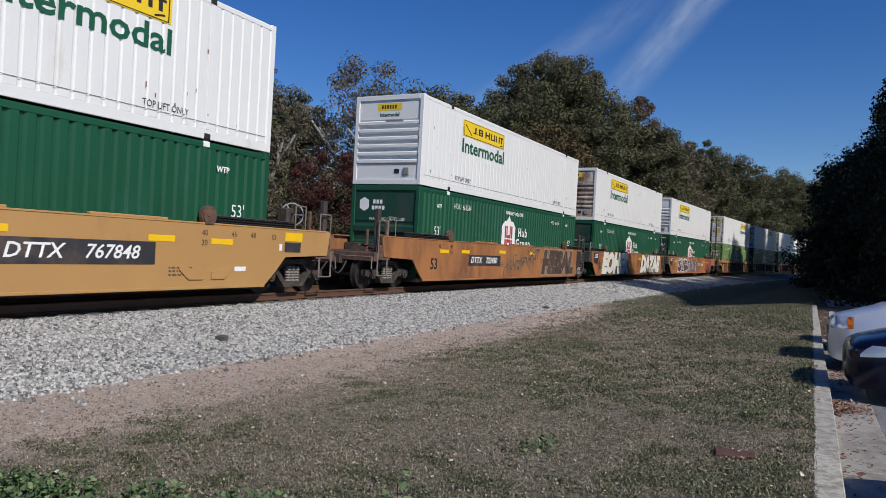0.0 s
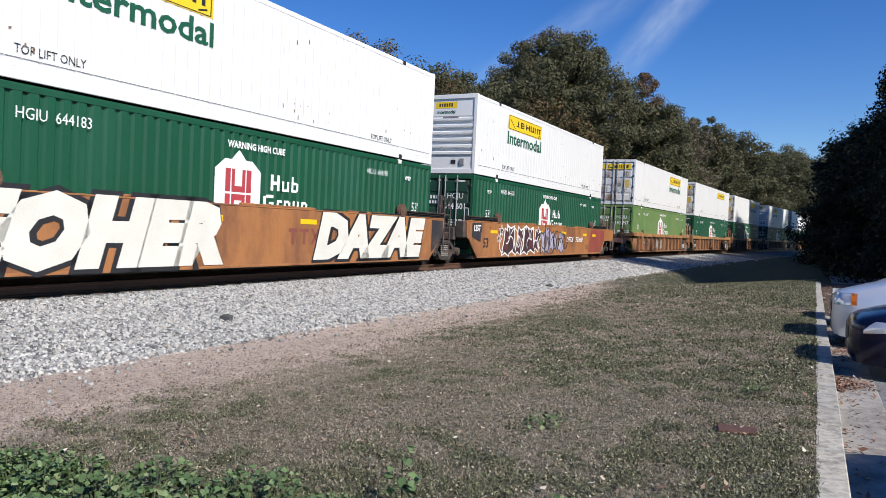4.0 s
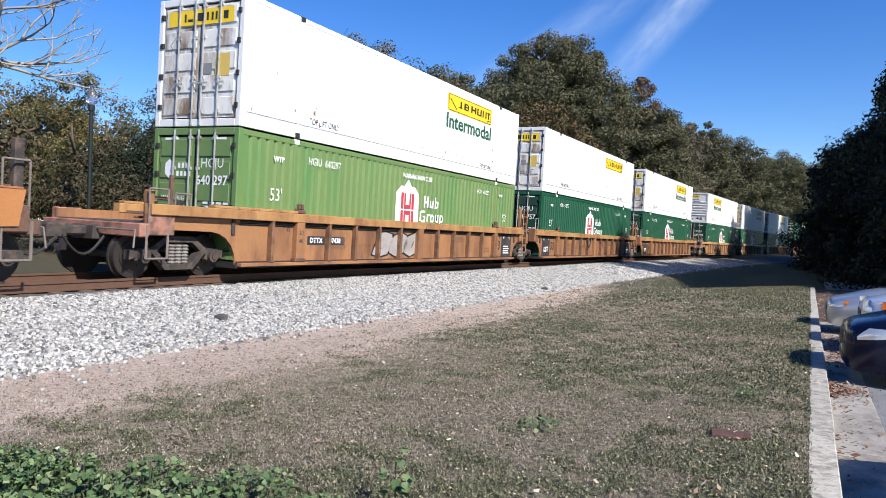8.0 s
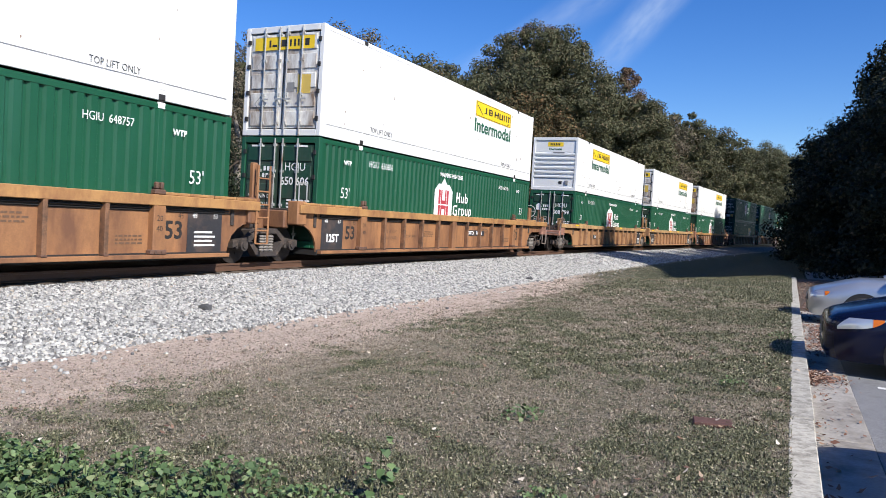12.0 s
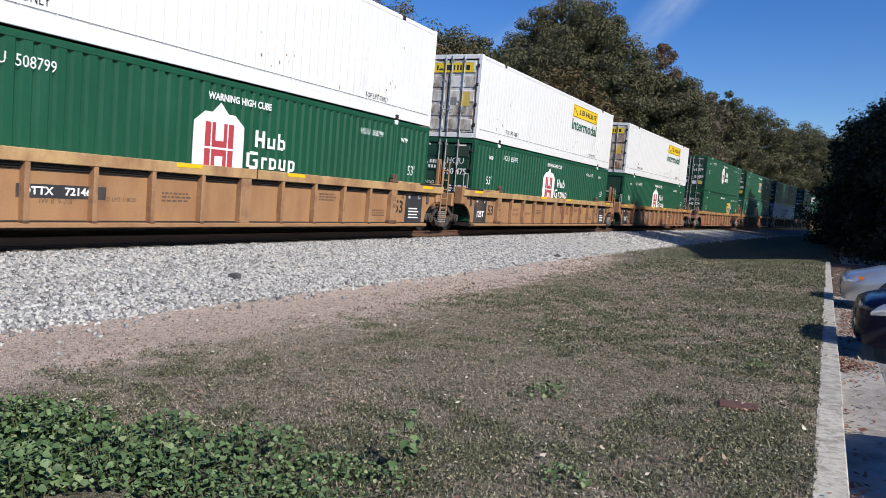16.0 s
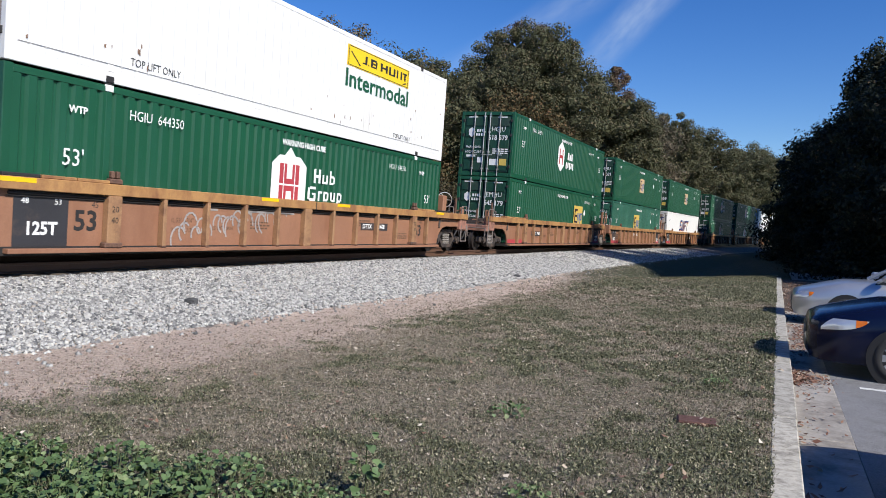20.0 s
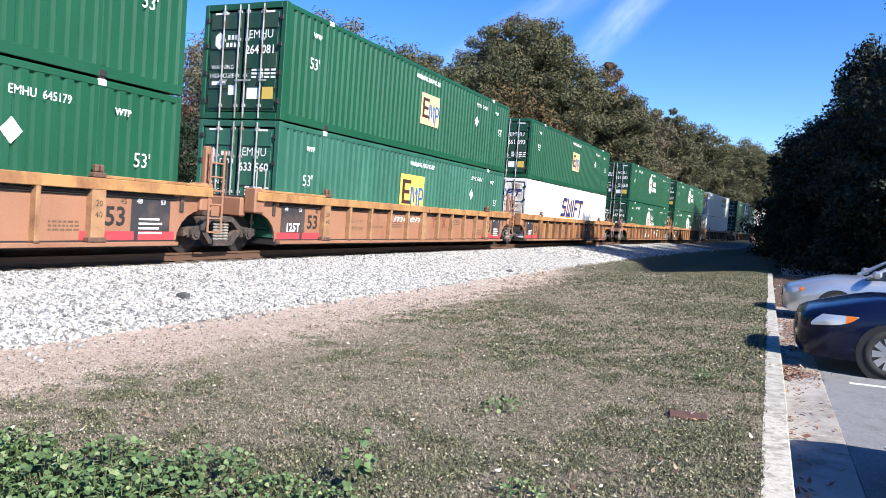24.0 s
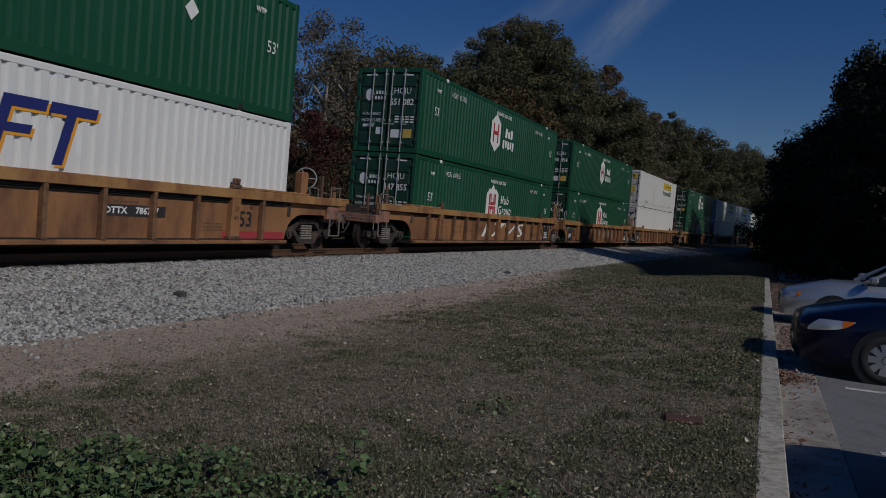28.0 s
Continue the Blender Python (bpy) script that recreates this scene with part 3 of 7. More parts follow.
def side_marks(c, kind, z0, tag, upper):
    """Painted emblems, bands and writing on the long side that faces the car park."""
    X = CW / 2 + 0.005
    if kind == "white":
        pos = tag.get("logo", 3.45)
        if pos is not None:
            bm = bmesh.new()
            plate(bm, rect(-1.28, 1.28, 0, 0.62), 0)
            em = part("emblem_panel", kept("yellow_panel", lambda: bm, YELLOW), None, c, "yellow panel with black edging")
            em.location, em.scale = (X, pos, z0 + 2.02), (1, 1.42, 0.92)
            bm2 = bmesh.new()
            for a0, a1, b0, b1 in ((-1.24, 1.24, 0.58, 0.6), (-1.24, 1.24, 0.02, 0.04), (-1.24, -1.22, 0.04, 0.58), (1.22, 1.24, 0.04, 0.58),
                                   (-0.72, -0.62, 0.2, 0.24), (-0.62, -0.54, 0.2, 0.46), (-0.5, -0.46, 0.2, 0.24), (-0.4, -0.32, 0.2, 0.46), (-0.32, -0.18, 0.4, 0.46), (-0.32, -0.18, 0.3, 0.35), (-0.32, -0.16, 0.2, 0.25), (-0.2, -0.14, 0.25, 0.42),
                                   (0.0, 0.08, 0.2, 0.46), (0.22, 0.3, 0.2, 0.46), (0.08, 0.22, 0.3, 0.36), (0.36, 0.44, 0.2, 0.46), (0.56, 0.64, 0.2, 0.46), (0.44, 0.56, 0.2, 0.25),
                                   (0.7, 0.77, 0.2, 0.46), (0.88, 0.95, 0.2, 0.46), (0.99, 1.18, 0.4, 0.46), (1.05, 1.12, 0.2, 0.4)):
                plate(bm2, rect(a0, a1, b0, b1), 0)
            for a, b in (((-1.16, 0.44), (-0.8, 0.1)), ((1.16, 0.14), (0.99, 0.08))):
                d = Vector((b[0] - a[0], b[1] - a[1])).normalized() * 0.02
                plate(bm2, [(a[0] - d.y, a[1] + d.x), (b[0] - d.y, b[1] + d.x), (b[0] + d.y, b[1] - d.x), (a[0] + d.y, a[1] - d.x)], 0)
            mk = part("emblem_mark", kept("yellow_marks", lambda: bm2, BLACKPAINT), None, em)
            mk.location = (0.003, 0, 0)
            if tag.get("word", True):
                write("Intermodal", 0.68, DARKGREEN, c, pos, z0 + 1.66, X, 1.25, thick=0.014)
        bm, r2 = bmesh.new(), random.Random(int(100 * (pos or 0)) + len(SCUFFED))
        SCUFFED.append(c)
        for q in range(26):
            a, b = r2.gauss(r2.choice((-6.1, 1.5, 6.1)), 0.9), r2.choice((r2.uniform(0.35, 0.9), r2.uniform(0.4, 2.5)))
            w, h = r2.uniform(0.008, 0.04), r2.uniform(0.02, 0.13)
            plate(bm, [(a, b), (a + w, b + r2.uniform(-0.01, 0.02)), (a + w * r2.uniform(0.3, 1.2), b + h), (a - w * 0.3, b + h * 0.7)], 0)
        tagged(part("scuff_marks", bm, SCUFF, c, "small rust runs and dark scuffs"), kind="stuff").location = (X + 0.002, 0, z0)
        write("TOP LIFT ONLY", 0.21, BLACKPAINT, c, -5.05, z0 + 0.47, X, 0.85)
        write("TOP LIFT ONLY", 0.19, BLACKPAINT, c, 5.0, z0 + 0.44, X, 0.85)
        bm3 = bmesh.new()
        plate(bm3, rect(-CL / 2 + 0.2, CL / 2 - 0.2, 0, 0.012), 0)
        ln = part("rub_line", kept("rub_line", lambda: bm3, GREYPAINT), None, c)
        ln.location = (X + 0.001, 0, z0 + 0.33)
    if kind in ("green", "lime", "teal"):
        if tag.get("emblem") == "house":
            bm = bmesh.new()
            plate(bm, house_shape(1.4, 1.55), 0)
            h = part("emblem_house", kept("emblem_house", lambda: bm, WHITEPAINT), None, c, "white house-shaped emblem")
            h.location = (X, -0.68, z0 + tag.get("ez", 0.85))
            bm = bmesh.new()
            for a0, a1, b0, b1 in ((-0.36, -0.22, 0.0, 0.45), (-0.36, -0.22, 0.49, 0.94), (-0.19, -0.1, 0.0, 0.45), (-0.19, -0.1, 0.49, 0.94), (0.1, 0.19, 0.0, 0.45), (0.1, 0.19, 0.49, 0.94), (0.22, 0.36, 0.0, 0.45), (0.22, 0.36, 0.49, 0.94), (-0.1, 0.1, 0.33, 0.45), (-0.1, 0.1, 0.49, 0.61)):
                plate(bm, rect(a0, a1, b0, b1), 0)
            r = part("emblem_inlay", kept("emblem_inlay", lambda: bm, REDPAINT), None, h)
            r.location, r.scale = (0.003, 0, 0.1), (1, 1.1, 1.1)
            bm = bmesh.new()
            for a0, a1, b0, b1 in ((0.12, 0.22, 0.62, 1.05), (0.36, 0.46, 0.62, 1.05), (0.22, 0.36, 0.78, 0.87), (0.56, 0.64, 0.62, 0.9), (0.64, 0.76, 0.62, 0.69), (0.76, 0.84, 0.62, 0.9), (0.94, 1.02, 0.62, 1.05), (1.02, 1.16, 0.62, 0.69), (1.02, 1.16, 0.83, 0.9), (1.14, 1.22, 0.66, 0.87),
                                   (-0.14, -0.04, 0.1, 0.46), (-0.04, 0.24, 0.42, 0.5), (-0.04, 0.24, 0.06, 0.14), (0.16, 0.26, 0.1, 0.28), (0.08, 0.26, 0.25, 0.31), (0.38, 0.46, 0.08, 0.38), (0.46, 0.58, 0.31, 0.38), (0.66, 0.74, 0.08, 0.38), (0.74, 0.86, 0.31, 0.38), (0.74, 0.86, 0.08, 0.15), (0.84, 0.92, 0.12, 0.34), (1.02, 1.1, 0.12, 0.38), (1.1, 1.22, 0.08, 0.15), (1.2, 1.28, 0.08, 0.38), (1.38, 1.46, -0.08, 0.38), (1.46, 1.58, 0.31, 0.38), (1.46, 1.58, 0.08, 0.15), (1.56, 1.64, 0.12, 0.34)):
                plate(bm, rect(a0, a1, b0, b1), 0)
            g = part("emblem_lettering", kept("emblem_lettering", lambda: bm, WHITEPAINT), None, c)
            g.location, g.scale = (X, 0.26, z0 + tag.get("ez", 0.85) + 0.22), (1, 0.9, 0.85)
        if tag.get("emblem") == "hex":
            bm = bmesh.new()
            plate(bm, [(-0.55, 0.35), (0, 0), (0.55, 0.35), (0.55, 1.25), (0, 1.6), (-0.55, 1.25)], 0)
            h = part("emblem_hexagon", kept("emblem_hexagon", lambda: bm, WHITEPAINT), None, c, "white hexagonal emblem")
            h.location = (X, -0.95, z0 + 0.85)
            bm = bmesh.new()
            for a0, a1, b0, b1 in ((-0.32, -0.18, 0.4, 1.2), (0.18, 0.32, 0.4, 1.2), (-0.18, 0.18, 0.72, 0.88)):
                plate(bm, rect(a0, a1, b0, b1), 0)
            r = part("emblem_inlay", kept("hex_bars", lambda: bm, REDPAINT), None, h)
            r.location = (0.003, 0, 0)
            bm = bmesh.new()
            for a in range(5):
                plate(bm, rect(0.9 + 0.3 * a, 1.1 + 0.3 * a, 0.35 + 0.06 * (a % 2), 0.72), 0)
                if a < 3:
                    plate(bm, rect(1.15 + 0.34 * a, 1.4 + 0.34 * a, 0.85, 1.25 - 0.1 * (a == 1)), 0)
            g = part("emblem_lettering", kept("hex_lettering", lambda: bm, WHITEPAINT), None, c)
            g.location = (X, -0.95, z0 + 0.75)
        if tag.get("emblem") == "square":
            ep = tag.get("epos", 0.1)
            bm = bmesh.new()
            plate(bm, rect(-0.88, 0.88, -0.08, 1.18), 0)
            h = part("emblem_panel", kept(("panel", tag.get("pale", False)), lambda: bm, PALEPAINT if tag.get("pale") else OCHREPAINT), None, c, "square emblem panel")
            h.location, h.scale = (X, ep, z0 + (1.05 if tag.get("pale") else 0.95)), (1, 0.82, 0.84) if tag.get("pale") else (1, 1, 1)
            bm = bmesh.new()
            for a0, a1, b0, b1 in ((-0.72, -0.56, 0.2, 1.0), (-0.56, -0.12, 0.88, 1.0), (-0.56, -0.2, 0.54, 0.66), (-0.56, -0.12, 0.2, 0.32)):
                plate(bm, rect(a0, a1, b0, b1), 0)
            r = part("emblem_inlay", kept("square_dark", lambda: bm, EMBLEMBROWN), None, h)
            r.location = (0.003, 0, 0)
            bm = bmesh.new()
            for pts in (rect(-0.12, -0.03, 0.1, 0.78), [(-0.03, 0.78), (0.07, 0.78), (0.17, 0.36), (0.12, 0.2)], [(0.12, 0.2), (0.17, 0.36), (0.27, 0.78), (0.37, 0.78)], rect(0.31, 0.4, 0.1, 0.7),
                        rect(0.47, 0.56, -0.02, 0.78), rect(0.56, 0.74, 0.69, 0.78), rect(0.56, 0.74, 0.36, 0.45), [(0.74, 0.36), (0.84, 0.48), (0.84, 0.66), (0.74, 0.78), (0.74, 0.69), (0.76, 0.64), (0.76, 0.5), (0.74, 0.45)]):
                plate(bm, pts, 0)
            r = part("emblem_inlay", kept("square_blue", lambda: bm, EMBLEMBLUE), None, h)
            r.location = (0.003, 0, 0)
            bm = bmesh.new()
            plate(bm, [(0, -0.22), (0.2, 0), (0, 0.22), (-0.2, 0)], 0)
            d = part("hazard_diamond", kept("hazard_diamond", lambda: bm, WHITEPAINT), None, c)
            d.location = (X, 4.4, z0 + 1.75)
        write("53'", 0.42, WHITEPAINT, c, -6.78, z0 + (1.5 if not upper else 1.6), X, 0.9)
        write("53'", 0.4, WHITEPAINT, c, 7.1, z0 + (1.5 if not upper else 1.6), X, 0.9)
        write("WTP", 0.17, WHITEPAINT, c, -6.72, z0 + 2.34, X, 1.0, thick=0.006)
        write("WTP", 0.17, WHITEPAINT, c, 6.6, z0 + 2.36, X, 1.0, thick=0.006)
        write("WARNING HIGH CUBE", 0.2, WHITEPAINT, c, -0.1, z0 + 2.5, X, 0.9, thick=0.006)
        if tag.get("number"):
            code = "EMHU" if tag.get("emblem") == "square" else "HGIU"
            if code == "HGIU" and not tag.get("bare"):
                write(code + "  " + tag["number"], 0.27, WHITEPAINT, c, -4.95, z0 + 2.42, X, 0.85)
            write(code + "  " + tag["number"], 0.22, WHITEPAINT, c, 4.9, z0 + 2.4, X, 0.85) if not tag.get("bare") else None
    if kind == "whitebox" and tag.get("emblem") == "slant":
        for mat_, lift, sh in ((ORANGEPAINT, 0.0, 0.05), (BLUEPAINT, 0.003, 0.0)):
            bm = bmesh.new()
            k = 0.28
            for a0, a1, b0, b1 in ((0.2, 0.9, 0.86, 1.05), (0.1, 0.3, 0.5, 0.95), (0.2, 0.8, 0.45, 0.62), (0.65, 0.85, 0.05, 0.55), (0.0, 0.75, 0.0, 0.18),
                                   (1.05, 1.22, 0, 1.05), (1.22, 1.4, 0.0, 0.2), (1.4, 1.55, 0, 0.8), (1.55, 1.72, 0, 0.2), (1.72, 1.9, 0, 1.05),
                                   (2.1, 2.3, 0, 1.05), (2.5, 2.7, 0, 1.05), (2.7, 3.3, 0.86, 1.05), (2.7, 3.15, 0.45, 0.6), (3.35, 4.3, 0.86, 1.05), (3.7, 3.9, 0, 0.86)):
                plate(bm, [(a0 + k * b0 + sh, b0 - sh), (a1 + k * b0 + sh, b0 - sh), (a1 + k * b1 + sh, b1 - sh), (a0 + k * b1 + sh, b1 - sh)], 0)
            g = part("emblem_lettering", kept(("slant", mat_.name), lambda: bm, mat_), None, c)
            g.location = (X + lift, -2.3, z0 + 1.22)
        write("WTP", 0.2, BLACKPAINT, c, -6.9, z0 + 2.1, X, 1.1)


def container(kind, near, upper, tag):
    """A 53-foot box. kind: paint; near: 'doors' or 'nose' at the end towards the camera."""
    paint = {"white": WHITE, "green": GREEN, "lime": LIME, "whitebox": WHITE, "teal": TEAL}[kind]
    words = {"white": "white", "green": "dark green", "lime": "lime green", "whitebox": "white", "teal": "faded green"}[kind]
    c = thing("container", f"{words} corrugated steel freight container " + ("stacked on another" if upper else "sitting low in a well car"), "container", "freight containers")
    z0 = FLOOR + (CH if upper else 0.0) + (0.032 if upper else 0.0)
    flat = kind == "white" and tag.get("flat")
    hw = CW / 2
    wall_h = CH - 0.34
    for sgn, turn in ((1, 0.0), (-1, math.pi)):
        if kind == "white":
            mk = (lambda: wall_profile(CL - 0.3, 1.02, 0.006, wall_h, 0.94)) if flat else (lambda: wall_profile(CL - 0.3, 0.3, 0.02 if tag.get("ribbed") else 0.007, wall_h, 0.72))
        else:
            mk = lambda: wall_profile(CL - 0.3, 0.28, 0.05, wall_h, 0.5)
        put("side_wall", ("side", kind, flat, tag.get("ribbed")), mk, paint, c, (sgn * (hw - 0.004), -sgn * (CL / 2 - 0.15), z0 + 0.2), turn)
        put("bottom_rail", "br", lambda: boxes((-0.06, 0.0, -CL / 2 + 0.15, CL / 2 - 0.15, 0.0, 0.2), bevel=0.008), paint, c, (sgn * hw, 0, z0), turn)
        put("top_rail", "tr", lambda: boxes((-0.06, 0.0, -CL / 2 + 0.15, CL / 2 - 0.15, 0.0, 0.1), bevel=0.008), paint, c, (sgn * hw, 0, z0 + CH - 0.14), turn)
        for yy in (-6.1, 6.1):
            put("lift_post", "lp", lambda: boxes((-0.05, 0.004, -0.06, 0.06, 0.2, CH - 0.14), bevel=0.006), paint, c, (sgn * hw, yy * sgn, z0), turn)
            if upper:
                put("twist_lock", "twist", lambda: boxes((-0.14, -0.01, -0.07, 0.07, -0.05, 0.012), bevel=0.008), CASTING, c, (sgn * hw, yy * sgn, z0), turn)
            for zz in (z0 + 0.06, z0 + CH - 0.07):
                put("corner_casting", ("cc", kind == "white"), lambda: boxes((-0.1, 0.01, -0.09, 0.09, -0.06, 0.062), bevel=0.012), CASTING if (kind == "white" or zz < z0 + 1) else WHITEPAINT, c, (sgn * hw, yy * sgn, zz), turn)
        for yy in (-CL / 2 + 0.08, CL / 2 - 0.08):
            put("corner_post", "cp", lambda: boxes((-0.14, 0.0, -0.08, 0.08, 0.0, CH), bevel=0.012), paint, c, (sgn * hw, yy, z0), turn)
    put("roof", "roof", lambda: boxes((-hw + 0.02, hw - 0.02, -CL / 2 + 0.02, CL / 2 - 0.02, CH - 0.06, CH - 0.012), bevel=0.01), paint, c, (0, 0, z0))
    put("floor_frame", "floor", lambda: boxes((-hw + 0.05, hw - 0.05, -CL / 2 + 0.05, CL / 2 - 0.05, 0.02, 0.16)), CASTING, c, (0, 0, z0))
    put("end_wall", "farend", lambda: boxes((-hw + 0.14, hw - 0.14, CL / 2 - 0.06, CL / 2 - 0.02, 0.03, CH - 0.06)), paint, c, (0, 0, z0))
    yn = -CL / 2
    put("end_rail", "er_top", lambda: boxes((-hw + 0.14, hw - 0.14, 0, 0.1, CH - 0.16, CH), bevel=0.01), paint, c, (0, yn, z0))
    put("end_rail", "er_bot", lambda: boxes((-hw + 0.14, hw - 0.14, 0, 0.1, 0, 0.17), bevel=0.01), paint, c, (0, yn, z0))
    endpaint = RUSTDOOR if tag.get("rusty") else (WHITEDOOR if near == "doors" else WHITE) if paint is WHITE else ENDGREEN if kind == "green" else paint
    if near == "doors":
        for sx in (-1, 1):
            w, h = hw - 0.17, CH - 0.4
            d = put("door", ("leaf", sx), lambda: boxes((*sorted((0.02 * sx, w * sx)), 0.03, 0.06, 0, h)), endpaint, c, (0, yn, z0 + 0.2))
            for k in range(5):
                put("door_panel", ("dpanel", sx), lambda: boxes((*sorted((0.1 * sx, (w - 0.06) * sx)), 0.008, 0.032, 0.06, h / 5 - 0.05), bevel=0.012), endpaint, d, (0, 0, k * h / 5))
            for xr in (0.13, 0.62):
                def bar():
                    bm = bmesh.new()
                    rod(bm, (0, -0.02, -0.18), (0, -0.02, CH - 0.24), 0.021, 6)
                    for zz in (0.1, 0.85, 1.75, CH - 0.45):
                        box(bm, -0.05, 0.05, -0.03, 0.02, zz, zz + 0.07)
                    box(bm, -0.04, 0.2, -0.055, -0.035, 0.74, 0.78)
                    return bm
                part("lock_rod", kept("lock_rod", bar, GALV), None, d, "galvanised locking rod").location = (xr * sx, 0, 0)
            for zz in (0.25, 0.95, 1.65, 2.3):
                part("hinge", kept("hinge", lambda: boxes((-0.05, 0.05, -0.025, 0.02, -0.06, 0.06), bevel=0.008), CASTING if paint is not WHITE else GALV), None, d).location = ((hw - 0.13) * sx, 0, zz)
            bm = bmesh.new()
            plate(bm, rect(-0.22, 0.22, 0, 0.05), 0, True)
            part("reflector", kept("reflector", lambda: bm, WHITEPAINT), None, d).location = (0.72 * sx, 0.002, 2.43)
        if kind == "white":
            bm = bmesh.new()
            plate(bm, rect(-0.98, 0.98, 0, 0.34), 0, True)
            em = part("emblem_panel", kept("door_panel", lambda: bm, YELLOW), None, c, "yellow panel across the doors")
            em.location = (0, yn + 0.003, z0 + 2.27)
            bm2 = bmesh.new()
            for a0, a1 in ((-0.5, -0.44), (-0.4, -0.24), (-0.1, -0.04), (0.06, 0.12), (-0.04, 0.06), (0.18, 0.24), (0.32, 0.38), (0.44, 0.5), (0.56, 0.62), (0.68, 0.82)):
                plate(bm2, rect(a0, a1, 0.08, 0.26 if a1 - a0 < 0.15 else 0.14), 0, True)
            part("emblem_mark", kept("door_marks", lambda: bm2, BLACKPAINT), None, em).location = (0, -0.003, 0)
            bm3 = bmesh.new()
            plate(bm3, rect(0.5, 0.92, 0.55, 1.05), 0, True)
            part("placard", kept("placard", lambda: bm3, OCHREPAINT), None, c).location = (0, yn + 0.003, z0 + 0.55)
            bm4 = bmesh.new()
            plate(bm4, rect(0.16, 0.4, 0.75, 1.0), 0, True)
            part("placard", kept("placard_b", lambda: bm4, GREYPAINT), None, c).location = (0, yn + 0.003, z0 + 0.4)
            bm5 = bmesh.new()
            for cx, cz in ((-0.72, 0.95), (-0.72, 1.95)):
                for r0, r1 in ((0.2, 0.18),):
                    o, i_ = [(cx, cz - r0), (cx + r0, cz), (cx, cz + r0), (cx - r0, cz)], [(cx, cz - r1), (cx + r1, cz), (cx, cz + r1), (cx - r1, cz)]
                    for q in range(4):
                        plate(bm5, [o[q], o[(q + 1) % 4], i_[(q + 1) % 4], i_[q]], 0, True)
            part("placard_holder", kept("diamond_frame", lambda: bm5, GREYPAINT), None, c).location = (0, yn + 0.002, z0 - 0.1)
        elif kind == "whitebox":
            bm = bmesh.new()
            for a0, a1, b0, b1 in ((-0.95, -0.6, 0.3, 0.36), (-0.95, -0.85, 0.15, 0.33), (-0.9, -0.62, 0.15, 0.2), (-0.72, -0.62, 0, 0.18), (-1.0, -0.65, 0, 0.06), (-0.5, -0.42, 0, 0.36), (-0.36, -0.28, 0, 0.3), (-0.22, -0.14, 0, 0.36), (-0.42, -0.22, 0, 0.07), (0.0, 0.09, 0, 0.36), (0.2, 0.29, 0, 0.36), (0.29, 0.5, 0.29, 0.36), (0.29, 0.44, 0.14, 0.2), (0.56, 0.95, 0.29, 0.36), (0.7, 0.79, 0, 0.29)):
                plate(bm, [(a + 0.3 * b, b) for a, b in rect(a0, a1, b0, b1)], 0, True)
            part("emblem_lettering", kept("door_slant", lambda: bm, BLUEPAINT), None, c).location = (0, yn + 0.002, z0 + 2.0)
            write("945 950", 0.26, BLACKPAINT, c, yn + 0.002, z0 + 1.0, 0.45, 0.9, True)
            write("INTERMODAL", 0.22, BLACKPAINT, c, yn + 0.002, z0 + 1.55, 0.2, 0.95, True)
        else:
            if tag.get("number"):
                a, b = tag["number"][:3], tag["number"][3:]
                write(f"{a} {b}", 0.3, WHITEPAINT, c, yn + 0.002, z0 + 1.72, 0.55, 0.95, True, 0.006)
                write("EMHU" if tag.get("emblem") == "square" else "HGIU", 0.3, WHITEPAINT, c, yn + 0.002, z0 + 2.1, 0.55, 0.95, True)
            bm = bmesh.new()
            plate(bm, [(-0.9, 0.1), (-0.76, 0), (-0.62, 0.1), (-0.62, 0.34), (-0.76, 0.44), (-0.9, 0.34)], 0, True)
            for k in range(3):
                plate(bm, rect(-0.5 + 0.12 * k, -0.42 + 0.12 * k, 0.24, 0.36), 0, True)
            for k in range(4):
                plate(bm, rect(-0.54 + 0.12 * k, -0.46 + 0.12 * k, 0.06, 0.17), 0, True)
            part("emblem", kept("door_emblem", lambda: bm, WHITEPAINT), None, c, "small white emblem").location = (0, yn + 0.002, z0 + 1.75)
            write("WARNING", 0.16, WHITEPAINT, c, yn + 0.002, z0 + 1.3, -0.62, 0.95, True)
            write("HIGH CUBE", 0.16, WHITEPAINT, c, yn + 0.002, z0 + 1.08, -0.62, 0.95, True)
            bm = bmesh.new()
            for k in range(4):
                for q in range(3):
                    plate(bm, rect(0.32 + 0.2 * k, 0.47 + 0.2 * k + 0.02 * (q % 2), 1.0 + 0.09 * q, 1.05 + 0.09 * q), 0, True)
            part("lettering", kept("weight_bars", lambda: bm, WHITEPAINT), None, c).location = (0, yn + 0.002, z0 + 0.02)
            if upper:
                bm = bmesh.new()
                plate(bm, rect(0.2, 0.6, 0.5, 0.78), 0, True)
                plate(bm, rect(-0.95, -0.5, 0.85, 0.95), 0, True)
                plate(bm, rect(-0.4, -0.15, 0.6, 0.85), 0, True)
                part("placard", kept("placards_white", lambda: bm, WHITEPAINT), None, c).location = (0, yn + 0.002, z0)
                bm = bmesh.new()
                plate(bm, rect(0.68, 1.02, 0.5, 0.8), 0, True)
                part("placard", kept("placard_ochre", lambda: bm, OCHREPAINT), None, c).location = (0, yn + 0.002, z0)
    else:
        wide = CW - 0.3
        low = 0.62 if kind == "white" else 0.18
        high = CH - 0.16 - (0.62 if kind == "white" else 1.0)
        put("nose_wall", ("nose", kind), lambda: ribbed_end(wide, high - low, 6 if kind == "white" else 3, 0.075), endpaint, c, (0, yn + 0.06, z0 + low))
